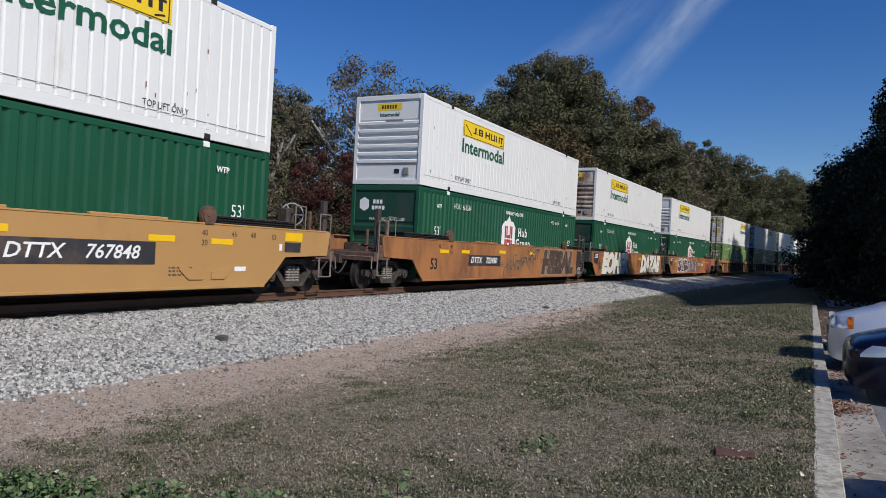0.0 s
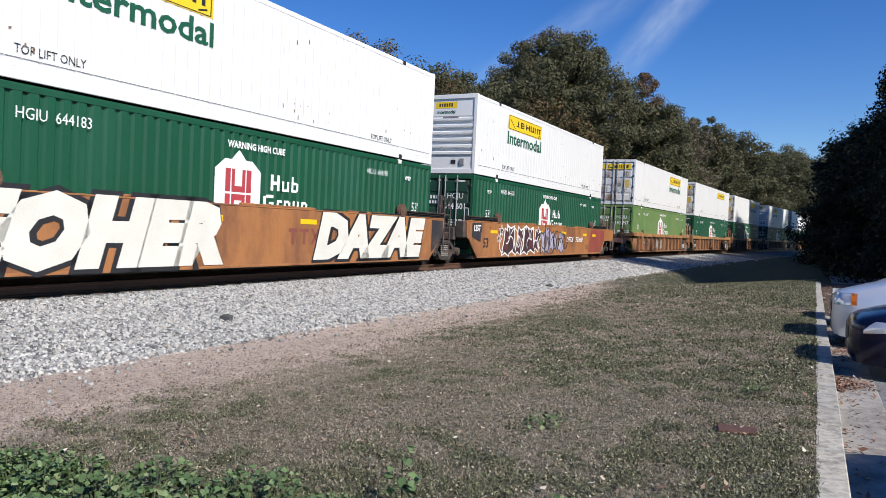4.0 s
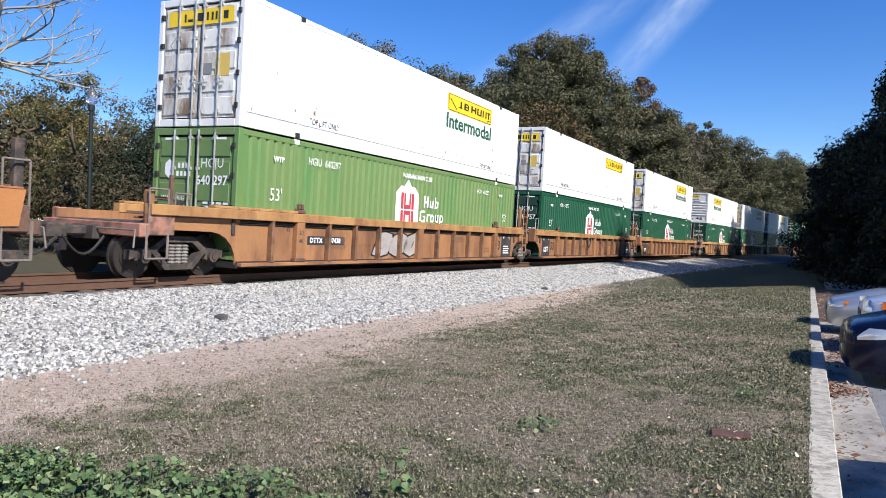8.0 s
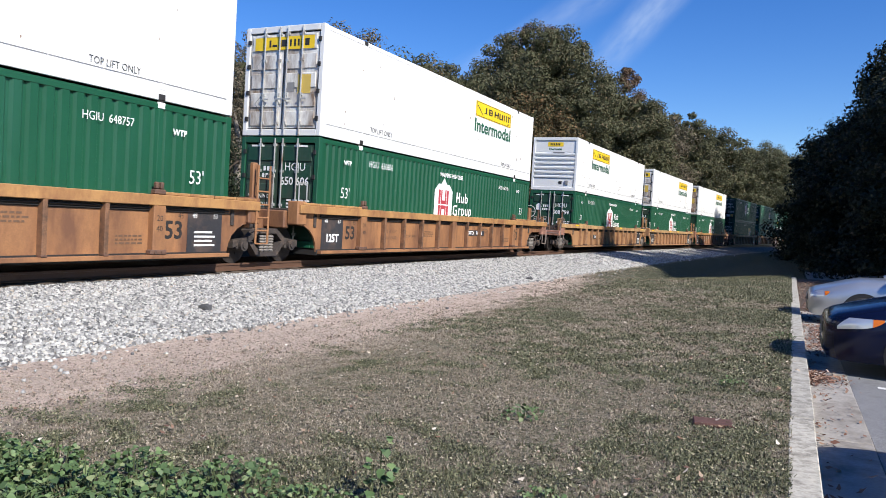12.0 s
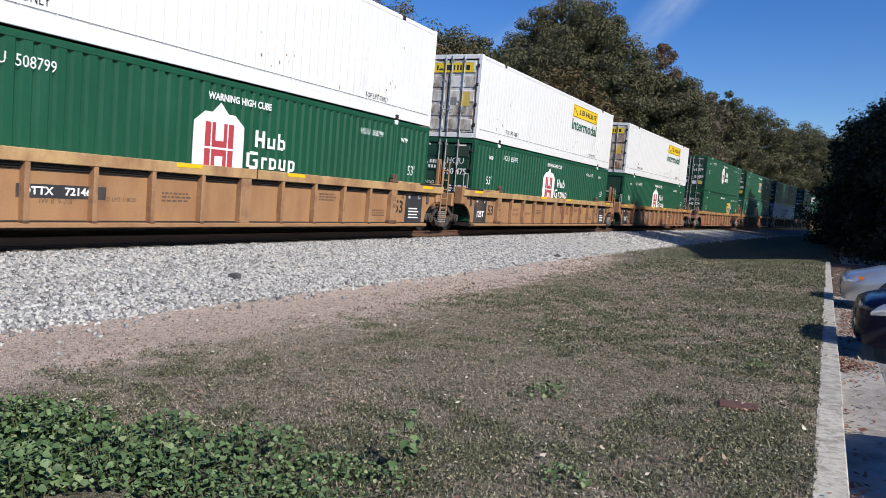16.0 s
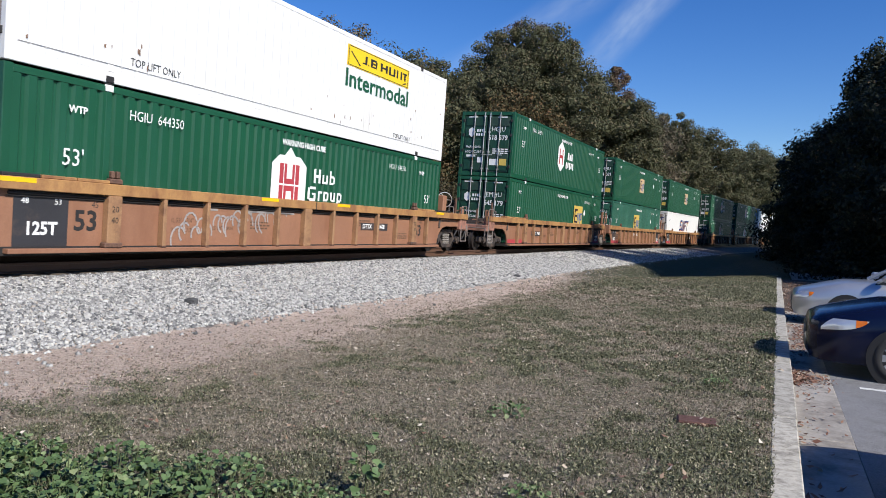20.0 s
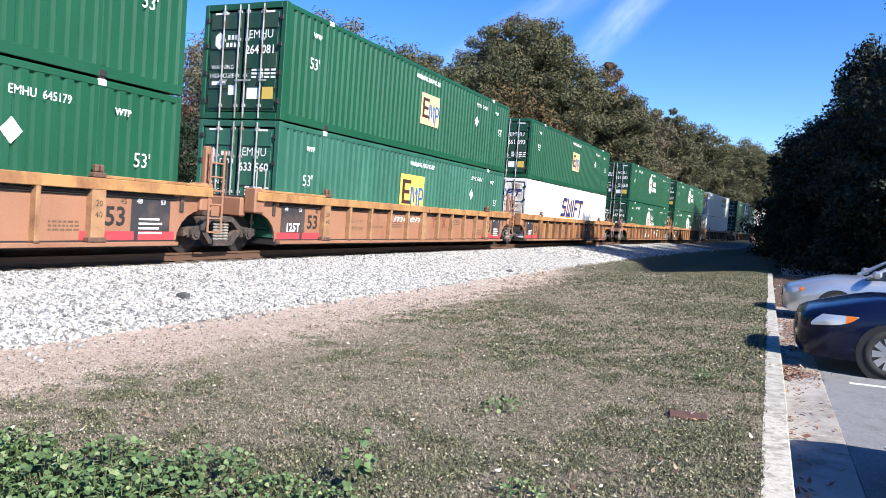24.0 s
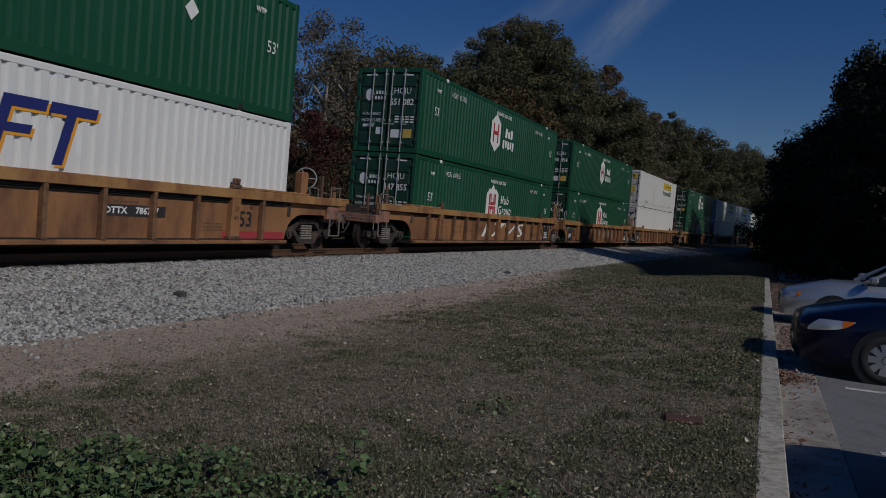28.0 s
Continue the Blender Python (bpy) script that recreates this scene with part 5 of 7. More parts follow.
        if tag.get("taped") or smooth:
            bm = bmesh.new()
            plate(bm, rect(-0.32, 0.32, -0.06, 0.06), 0)
            for yy, zz in ((s * 6.5, 1.2), (s * 4.9, 1.22), (s * 1.6, 1.27)) if smooth else ((s * 7.9, 1.41), (s * 1.6, 1.41)):
                rf = part("reflector", kept("yellow_reflector", lambda: bm, YELLOWTAPE), None, e)
                rf.location, rf.scale = ((X if smooth else xo + 0.022) + 0.002, yy, zz), (1, 1, 1 if smooth else 0.62)
    for s in (-1, 1):
        if smooth:
            for word, yy in (("40", 6.0), ("45", 6.85)):
                write(word, 0.17, stencil, e, s * yy, 1.36, X)
            write("20", 0.17, stencil, e, s * 6.0, 1.16, X)
        else:
            for word, zz in (("20", 1.0), ("40", 0.8)):
                write(word, 0.16, stencil, e, s * 6.0, zz, X + 0.018)
            write("45", 0.15, stencil, e, 6.5 * s + 0.18, 1.06, XS)
    if not smooth:
        for word, yy, zz, size in (("IL 53' 1-3/4\"", -4.2, 0.84, 0.14), ("IW 8' 9-7/8\"", -4.2, 0.64, 0.14), ("LD LMT 118000", -3.0, 0.7, 0.11)):
            write(word, size, FADEDSTENCIL, e, yy, zz, XS, 0.9)
    # small stencilled notices, too small to read
    bm = bmesh.new()
    rng = random.Random(5)
    for yy, zz in ((-1.8, 0.7), (3.0, 0.86), (5.4, 0.5)):
        for q in range(3):
            a = yy - 0.3
            while a < yy + 0.3:
                w = rng.uniform(0.04, 0.12)
                plate(bm, rect(a, a + w, zz + 0.07 * q, zz + 0.07 * q + 0.035), 0)
                a += w + 0.03
    part("lettering", kept("notices", lambda: bm, FADEDSTENCIL), None, e).location = (XS + 0.001, 0, 0)
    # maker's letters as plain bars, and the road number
    if tag.get("owner"):
        bm = bmesh.new()
        for a in (0, 0.42):
            plate(bm, rect(a, a + 0.34, 0.3, 0.38), 0)
            plate(bm, rect(a + 0.12, a + 0.22, 0, 0.3), 0)
        plate(bm, [(0.84, 0), (0.95, 0), (1.22, 0.38), (1.11, 0.38)], 0)
        plate(bm, [(1.11, 0), (1.22, 0), (0.95, 0.38), (0.84, 0.38)], 0)
        part("lettering", kept("owner_bars", lambda: bm, FADEDRED), None, e).location = (XS + 0.002, 0.85, 0.72)
    if tag.get("panel"):
        big, yc, zc = tag["panel"]
        if not tag.get("unboxed"):
            bm = bmesh.new()
            plate(bm, rect(-1.9 * big, 1.9 * big, -0.26 * big, 0.26 * big), 0)
            pn = part("number_panel", kept(("number_panel", big), lambda: bm, BLACKPANEL), None, e, "black number panel")
            pn.location = (XS + 0.002, yc, zc)
        lean = 0.22 if smooth else 0.0
        write("DTTX", 0.42 * big, WHITEPAINT, e, yc - 1.05 * big, zc, XS + 0.005, 1.1, thick=0.005, slant=lean)
        write(tag["road"], 0.42 * big, WHITEPAINT, e, yc + 0.75 * big, zc, XS + 0.005, 1.1, thick=0.005, slant=lean)
    if tag.get("scrawl"):
        # an outline of bubbles drawn with a thin line
        for m_, lift, ra_ in ((PALESPRAY, 0.004, 0.04), (BROWNSPRAY, 0.007, 0.018)) if smooth else ((TAGSPRAY, 0.004, 0.022),):
            bm, r2 = bmesh.new(), random.Random(21)
            for q in range(24):
                cy_, cz_, ra, a0 = tag["scrawl"] - 1.9 + 0.16 * q, 0.6 + 0.025 * q + r2.uniform(-0.22, 0.2), r2.uniform(0.13, 0.24), r2.uniform(-0.4, 1.0)
                arc = [(cy_ + ra * math.cos(a0 + k * 0.5), min(1.46 if smooth else 1.1, cz_ + ra * 1.3 * math.sin(a0 + k * 0.5))) for k in range(8)]
                for p0, p1 in zip(arc, arc[1:]):
                    d_ = Vector((p1[0] - p0[0], p1[1] - p0[1])).normalized() * ra_
                    plate(bm, [(p0[0] - d_.y, p0[1] + d_.x), (p1[0] - d_.y, p1[1] + d_.x), (p1[0] + d_.y, p1[1] - d_.x), (p0[0] + d_.y, p0[1] - d_.x)], 0)
            part("spray_paint", mesh_from(bm, "spray_paint", m_), None, e, "bubbles outlined in spray paint").location = (XS + lift, 0, 0)
    for word, yy, zz, size, mat_, wide, edge in tag.get("tags", ()):
        x_ = X + 0.006 if smooth else XS + 0.004
        fat, lean = (0.085, 0.25) if edge else (0.004, 0.3)
        for k, (m_, swell) in enumerate((((edge, 0.14),) if edge else ()) + ((mat_, fat),)):
            ob = part("spray_paint", letters(word, size, m_, 1.0, size * swell, lean), None, e)
            width_ = wide + (0.12 if edge and k == 0 else 0.0)
            ob.scale = (width_ / ob.dimensions.x, 1, 1)
            ob.location, ob.rotation_euler = (x_ + 0.003 * k, yy, zz), (0, 0, radians(90))
        if edge and mat_ is BROWNSPRAY:
            bm, r2 = bmesh.new(), random.Random(3)
            for q in range(26):
                a_, top_ = yy - wide / 2 + r2.uniform(0, wide), r2.uniform(0.6, 1.4)
                plate(bm, [(a_, top_), (a_ + r2.uniform(0.02, 0.05), top_ - 0.02), (a_ + 0.02, top_ - r2.uniform(0.15, 0.5))], 0)
            part("paint_drips", mesh_from(bm, "paint_drips", TAGSPRAY), None, e, "thin pale drips of paint").location = (x_ + 0.009, 0, 0)
    for kind_, yy in tag.get("wild", ()):
        wide_ = 2.0 if kind_ == "dark" else 1.6
        fills = (WHITEPAINT, WILDDARK, REDSPRAY) if kind_ == "dark" else (BLACKPAINT, LILAC, PALELILAC)
        for layer, mat_ in enumerate(fills):
            bm = bmesh.new()
            r2 = random.Random(int(yy * 10) + 77)
            for q in range(6):
                a = yy - wide_ + q * wide_ / 3
                w, lean = wide_ / 3 * r2.uniform(0.8, 1.25), r2.uniform(-0.3, 0.35)
                lo, hi = r2.uniform(0.3, 0.5), r2.uniform(1.2, 1.46)
                g = (0.07, 0.0, -0.13)[layer] if kind_ == "dark" else (0.05, 0.0, -0.12)[layer]
                mid = (lo + hi) / 2 + r2.uniform(-0.15, 0.15)
                pts_ = [(a - g, lo - g), (a + w * 0.45, lo + 0.12 - g), (a + w + g, lo - 0.04 - g), (a + w * 0.86 + lean * 0.5 + g, mid - 0.08), (a + w + lean + g, mid + 0.1), (a + w * 0.95 + lean + g, hi + g), (a + w * 0.5 + lean, hi - 0.1 + g), (a + lean - g, hi + 0.05 + g), (a + w * 0.12 + lean * 0.5 - g, mid)]
                if layer < 2 or q % 2 == 0:
                    plate(bm, pts_, 0)
            if layer < 2 and kind_ == "dark":
                for sy_, sz_, sr in ((yy - wide_ - 0.1, 1.25, 0.2), (yy - wide_ - 0.35, 0.95, 0.15), (yy + wide_ - 0.15, 1.3, 0.16), (yy + wide_ + 0.1, 1.05, 0.12)):
                    sr *= 1.35 if layer == 0 else 0.9
                    plate(bm, [(sy_ + sr * (1 if k % 2 == 0 else 0.42) * math.sin(k * math.pi / 5), sz_ + sr * (1 if k % 2 == 0 else 0.42) * math.cos(k * math.pi / 5)) for k in range(10)], 0)
            part("spray_paint", mesh_from(bm, "spray_paint", mat_), None, e).location = (X + 0.004 + 0.003 * layer, 0, 0)
        # loose looping strokes over the filled shapes
        for mat_, lift, seed_ in ((fills[0], 0.014, 5),) if kind_ == "dark" else ((BLACKPAINT, 0.018, 9),):
            bm, r2 = bmesh.new(), random.Random(seed_ + int(yy * 10))
            for q in range(11):
                cy_, cz_, ra, a0 = yy - wide_ + 2.1 * wide_ * q / 10.5, r2.uniform(0.65, 1.15), r2.uniform(0.18, 0.36), r2.uniform(0, 6.28)
                arc = [(cy_ + ra * 1.2 * math.cos(a0 + k * 0.55), min(1.48, max(0.32, cz_ + ra * 1.3 * math.sin(a0 + k * 0.55)))) for k in range(7)]
                for p0, p1 in zip(arc, arc[1:]):
                    d_ = Vector((p1[0] - p0[0], p1[1] - p0[1]))
                    if d_.length > 0.01:
                        d_ = d_.normalized() * 0.024
                        plate(bm, [(p0[0] - d_.y, p0[1] + d_.x), (p1[0] - d_.y, p1[1] + d_.x), (p1[0] + d_.y, p1[1] - d_.x), (p0[0] + d_.y, p0[1] - d_.x)], 0)
            part("spray_paint", mesh_from(bm, "spray_paint", mat_), None, e).location = (X + lift, 0, 0)
    if tag.get("placards"):
        for name_, a0, a1, b0, b1, m_ in (("reflector", 8.55, 9.2, 1.28, 1.48, YELLOWTAPE), ("notice_plate", 8.55, 9.15, 1.02, 1.25, BLACKPANEL), ("notice_plate", 8.35, 8.45, 1.05, 1.2, WHITEPAINT), ("notice_plate", 6.9, 7.25, 0.58, 0.68, WHITEPAINT)):
            bm = bmesh.new()
            plate(bm, rect(a0, a1, b0, b1), 0)
            part(name_, mesh_from(bm, name_, m_), None, e).location = (X + 0.003, 0, 0)
        write("48", 0.17, stencil, e, 7.45, 1.36, X)
        write("53", 0.17, stencil, e, 8.15, 1.34, X)
        for k in (-1, 1):
            bm = bmesh.new()
            polygon_slab(bm, [(6.1 + 0.12 * k, 0.42), (6.1 + 0.5 * k, 0.42), (6.1 + 0.75 * k, 0.62), (6.1 + 0.68 * k, 0.7), (6.1 + 0.12 * k, 0.56)], 0, 0.025)
            part("jack_pad", mesh_from(bm, "jack_pad", paint), None, e, "tan pad welded on the side").location = (X - 0.002, 0, 0)
    if tag.get("redend"):
        bm = bmesh.new()
        plate(bm, [(5.6, 0.3), (7.85, 0.3), (8.5, 0.95), (8.5, 1.5), (5.9, 1.5)], 0)
        part("repainted_end", bm, REDRUST, e, "red-brown repainted end").location = (X - 0.002, 0, 0)
    if tag.get("redfoot"):
        for s in (-1, 1):
            for a0, a1 in ((5.72, 6.95), (7.05, 8.0)):
                bm = bmesh.new()
                plate(bm, rect(*sorted((s * a0, s * a1)), 0.325, 0.5), 0)
                part("painted_corner", kept(("painted_corner", s, a0), lambda: bm, REDPAINT), None, e, "red-painted lower corner").location = (XS + 0.004, 0, 0)
    if tag.get("chain"):
        def loop():
            bm = bmesh.new()
            prev = None
            for q in range(13):
                u = q / 12
                p = Vector((0.03, -0.45 + 0.9 * u, 1.3 - 0.55 * math.sin(math.pi * u)))
                if prev:
                    rod(bm, prev, p, 0.03, 6)
                prev = p
            return bm
        put("hanging_strap", "strap", loop, CASTING, e, (xo, -1.24, 0))
    if place == "front":
        bogie(e, -9.4)
        bogie(e, 9.72)
    elif place == "middle":
        bogie(e, 9.72)
    else:
        bogie(e, 9.4)
    return e


SPRING = material("spring_steel", (0.2, 0.18, 0.16), 0.6, 0.3, vary=0.3, bump=0.2)
LILAC = material("lilac_spray", (0.34, 0.31, 0.4), 0.6, vary=0.25, scale=2, bump=0)
WILDDARK = material("dark_spray", (0.05, 0.025, 0.028), 0.6, vary=0.4, scale=3, bump=0)
REDSPRAY = material("dark_red_spray", (0.1, 0.03, 0.035), 0.6, vary=0.4, scale=3, bump=0)
PALELILAC = material("pale_lilac_spray", (0.45, 0.43, 0.5), 0.6, vary=0.25, scale=2, bump=0)
CREAMSPRAY = material("cream_spray", (0.68, 0.66, 0.58), 0.6, vary=0.12, scale=2, bump=0)
BROWNSPRAY = material("brown_spray", (0.07, 0.045, 0.035), 0.7, vary=0.3, scale=2, bump=0)
PALESPRAY = material("pale_tan_spray", (0.33, 0.22, 0.14), 0.7, vary=0.3, scale=2, bump=0)
TAGSPRAY = material("grey_spray", (0.32, 0.29, 0.27), 0.7, vary=0.3, scale=2, bump=0)

# ---- the consist, from the head of the view backwards ----
TIMES = list(range(29))
S_KEYS = [(0, 20.4), (3, -5.85), (8, -49.9), (11, -76.35), (12, -85.25), (14.5, -107.3), (17, -129.3), (20, -155.6), (25, -199.95), (28, -226.2)]


def S_of(t):
    return float(np.interp(t, [a for a, b in S_KEYS], [b for a, b in S_KEYS]))


OFFS = [62.2 * ((k - 1) // 3) + 19.45 * ((k - 1) % 3) + 0.0 for k in range(20)]
OFFS[0] = -23.3
G = lambda number=None, near="doors", emblem="house", **k: ("green", near, dict(number=number, emblem=emblem, **k))
Wt = lambda near="doors", **k: ("white", near, dict(**k))
STACKS = [
    (G("767848", bare=True), Wt("nose", logo=3.2, ribbed=True)),
    (G("661534", "nose"), Wt("nose", logo=-3.4)),
    (G("644183", "nose"), Wt("nose", logo=-3.4, rusty=True)),
    (G("644601"), Wt("nose", logo=-3.4)),
    (("lime", "doors", dict(number="640297", emblem="house")), Wt("doors", logo=3.45)),
    (G("648757"), Wt("doors", logo=3.45, word=False, flat=True)),
    (G("650606"), Wt("doors", logo=3.45)),
    (G("508799"), Wt("nose", logo=-3.4)),
    (G("650475"), Wt("doors", logo=3.45)),
    (G("644350", "nose"), Wt("doors", logo=3.4, rusty=True)),
    (G("645179", emblem="square", epos=3.1), G("518579", emblem="hex")),
    (("teal", "doors", dict(number="633560", emblem="square", epos=-0.76)), G("264081", emblem="square", pale=True, epos=0.17)),
    (("whitebox", "doors", dict(emblem="slant")), G("261393", emblem="square", pale=True, epos=0.0)),
    (G("647855"), G("651082", emblem="hex")),
    (G("643404"), G("650454", emblem="hex")),
    (("whitebox", "doors", {}), Wt("doors", logo=3.45)),
    (G("640011"), G("640733", emblem="hex")),
    (("whitebox", "doors", {}), Wt("doors", logo=3.45)),
    (G("640345"), Wt("nose", logo=-3.4)),
    (("whitebox", "doors", {}), Wt("nose", logo=-3.4)),
]
CARS = [
    (True, TAN_CLEAN, dict(label="clean tan smooth-sided well car with a black number panel", panel=(0.82, 3.2, 0.93), road="767848", fifty=False, placards=True)),
    (True, RUSTY, dict(label="rusty brown smooth-sided well car with faded spray paint", panel=(0.75, -3.2, 0.92), road="723480", scrawl=0.7, tags=(("HESAL", 5.1, 0.86, 1.3, BROWNSPRAY, 4.6, PALESPRAY),))),
    (True, RUSTY, dict(label="rusty well car covered by large white spray-painted letters", tags=(("EOHER", -4.17, 0.88, 1.5, CREAMSPRAY, 5.7, BLACKPAINT), ("DAZAE", 4.5, 0.88, 1.4, CREAMSPRAY, 5.7, BLACKPAINT)), owner=True)),
    (True, RUSTY, dict(label="rusty brown well car with dark spray-painted shapes", redend=True, tank=True, unboxed=True, panel=(0.8, 3.35, 0.95), road="723480", wild=(("dark", -3.7), ("lilac", 0.2)))),
    (False, ORANGE_TAN, dict(label="orange-tan rib-sided well car with rusty streaks", panel=(0.42, -4.78, 0.82), road="787438", tags=(("300", -1.3, 0.72, 0.8, TAGSPRAY, 2.8, BLACKPAINT),))),
    (False, ORANGE_TAN, dict(label="orange-tan rib-sided well car with a hanging strap", owner=True, chain=True)),
    (False, ORANGE_TAN, dict(label="orange-tan rib-sided well car with rusty streaks", panel=(0.42, 2.2, 0.85), road="787438")),
    (False, PEACH_TAN, dict(label="faded tan rib-sided well car with yellow reflectors", taped=True, panel=(0.42, -4.1, 0.8), road="721468")),
    (False, PEACH_TAN, dict(label="faded tan rib-sided well car with yellow reflectors", taped=True, owner=True)),
    (False, ROSE_TAN, dict(label="faded tan rib-sided well car with scrawled tags", taped=True, panel=(0.42, 3.6, 0.85), road="721468", scrawl=-2.4)),
    (False, ROSE_TAN, dict(label="faded tan rib-sided well car with red marks", redfoot=True, panel=(0.42, -4.1, 0.8), road="786787")),
    (False, ROSE_TAN, dict(label="faded tan rib-sided well car with white scrawls", redfoot=True, owner=True, tags=(("moen", -1.1, 1.0, 0.34, WHITEPAINT, 1.9, None),))),
    (False, ORANGE_TAN, dict(label="orange-tan rib-sided well car with rusty streaks", redfoot=True, panel=(0.42, 3.2, 0.85), road="786787")),
    (False, ORANGE_TAN, dict(label="orange-tan rib-sided well car with white scrawled tags", tags=(("17VS", 0.6, 0.75, 0.9, WHITEPAINT, 5.6, None),))),
    (False, ORANGE_TAN, dict(label="orange-tan rib-sided well car partly sprayed grey", tags=(("MOB", 1.0, 0.75, 0.8, TAGSPRAY, 4.5, None),))),
    (False, ORANGE_TAN, dict(label="orange-tan rib-sided well car with rusty streaks")),
] + [(False, ORANGE_TAN, dict(label="orange-tan rib-sided well car with rusty streaks"))] * 4
MOVERS = []
for k, o in enumerate(OFFS):
    sm, paint_, tag_ = CARS[k]
    MOVERS.append((well_car(("last", "front", "middle")[k % 3], sm, paint_, tag_), o + CL / 2))
    for lev, (kind_, near_, ctag) in enumerate(STACKS[k]):
        MOVERS.append((container(kind_, near_, lev == 1, ctag), o + CL / 2))

# ---- car park ----
PARK_Z = -0.13
bm = bmesh.new()
pv = [[bm.verts.new((x if k else kerb_x(min(max(y, -20), 45)) + 0.66, y, PARK_Z)) for k, x in enumerate((0, 3, 8, 20, 45))] for y in np.arange(-25, 46, 5)]
for r0, r1 in zip(pv, pv[1:]):
    for i in range(4):
        bm.faces.new((r0[i], r0[i + 1], r1[i + 1], r1[i]))
tagged(new("car_park", mesh_from(bm, "car_park", ASPHALT)), "worn grey asphalt of a car park", "car park", kind="structure")
kerb = tagged(new("kerb"), "weathered pale concrete kerb along the grass", "kerb", kind="structure")
gutter = tagged(new("gutter"), "stained concrete gutter strip beside the kerb", "gutter", kind="structure")
KERBMAT = material("kerb_concrete", (0.42, 0.395, 0.34), 0.9, vary=0.2, scale=6, bump=0.6, dirt=(0.19, 0.175, 0.145), dirt_amount=0.55, dirt_scale=9, spread=0.08)
GUTTERMAT = material("gutter_concrete", (0.34, 0.315, 0.28), 0.9, vary=0.18, scale=1.2, bump=0.35, dirt=(0.15, 0.13, 0.11), dirt_amount=0.6, dirt_scale=1.6, spread=0.1)
kerb_mesh = mesh_from(boxes((0, 0.2, 0.004, 2.996, -0.24, 0.03), bevel=0.009), "kerb_stone", KERBMAT)
gutter_mesh = mesh_from(boxes((0.205, 0.66, 0.006, 2.994, -0.24, -0.12), bevel=0.008), "gutter_slab", GUTTERMAT)
for k in range(14):
    y = -7.9 + 3.0 * k
    for name_, me_, par in (("kerb_stone", kerb_mesh, kerb), ("gutter_slab", gutter_mesh, gutter)):
        ob = part(name_, me_, None, par)
        ob.matrix_basis = pose(kerb_x(y) + random.uniform(-0.006, 0.006), y, random.uniform(-0.004, 0.004), 0, 0, -0.83)
MULCH = material("leaf_mould", (0.075, 0.05, 0.036), 0.95, vary=0.5, scale=3, fine=50, bump=0.8, dirt=(0.03, 0.024, 0.018), dirt_amount=0.6, dirt_scale=4)
bm = boxes((0.0, 12.0, 19.6, 36.0, -0.24, -0.112), bevel=0.01)
for v in bm.verts:
    v.co.x += kerb_x(min(v.co.y, 36)) + 0.21
tagged(new("planting_bed", mesh_from(bm, "planting_bed", MULCH)), "dark leaf-covered earth under the magnolias", "ground", kind="structure")
PAINTLINE = material("line_paint", (0.62, 0.62, 0.6), 0.8, vary=0.2, bump=0.1, dirt=(0.2, 0.2, 0.2), dirt_amount=0.5, dirt_scale=4)
lines = tagged(new("parking_lines"), "worn white parking bay lines", "parking line", kind="structure")
for y in (1.3, 4.15, 7.0, 9.95, 12.9, 15.85, 18.8, 21.7):
    part("line", boxes((1.0 + 0.0145 * y, 6.0, y - 0.05, y + 0.05, PARK_Z + 0.002, PARK_Z + 0.006)), PAINTLINE, lines)

# ---- parked vehicles, noses to the kerb ----
GLASS = bpy.data.materials.new("tinted_glass")
GLASS.use_nodes = True
GLASS.node_tree.nodes["Principled BSDF"].inputs["Base Color"].default_value = (0.02, 0.025, 0.03, 1)
GLASS.node_tree.nodes["Principled BSDF"].inputs["Roughness"].default_value = 0.04
LENS = bpy.data.materials.new("lamp_lens")
LENS.use_nodes = True
LENS.node_tree.nodes["Principled BSDF"].inputs["Base Color"].default_value = (0.55, 0.57, 0.6, 1)
LENS.node_tree.nodes["Principled BSDF"].inputs["Roughness"].default_value = 0.12
LENS.node_tree.nodes["Principled BSDF"].inputs["Metallic"].default_value = 0.5
AMBER = material("amber_lens", (0.7, 0.16, 0.01), 0.2, vary=0.05, bump=0)
TYRE = material("tyre_rubber", (0.02, 0.02, 0.021), 0.85, vary=0.2, bump=0.2)
ALLOY = material("alloy", (0.55, 0.56, 0.58), 0.3, 0.8, vary=0.08, bump=0)
PLASTIC = material("black_plastic", (0.012, 0.012, 0.013), 0.5, vary=0.1, bump=0.05)


def car_paint(name, colour, metal=0.3, rough=0.28):
    m = material(name, colour, rough, metal, vary=0.06, scale=0.8, fine=300, bump=0.0)
    m.node_tree.nodes["Principled BSDF"].inputs["Coat Weight"].default_value = 0.45
    m.node_tree.nodes["Principled BSDF"].inputs["Coat Roughness"].default_value = 0.05
    return m


def loft(bm, rings):
    vr = [[bm.verts.new(p) for p in r] for r in rings]
    n = len(vr[0])
    for a, b in zip(vr, vr[1:]):
        for i in range(n - 1):
            bm.faces.new((a[i], a[i + 1], b[i + 1], b[i]))
    bm.faces.new(vr[0])
    bm.faces.new(vr[-1][::-1])
    bmesh.ops.recalc_face_normals(bm, faces=bm.faces)


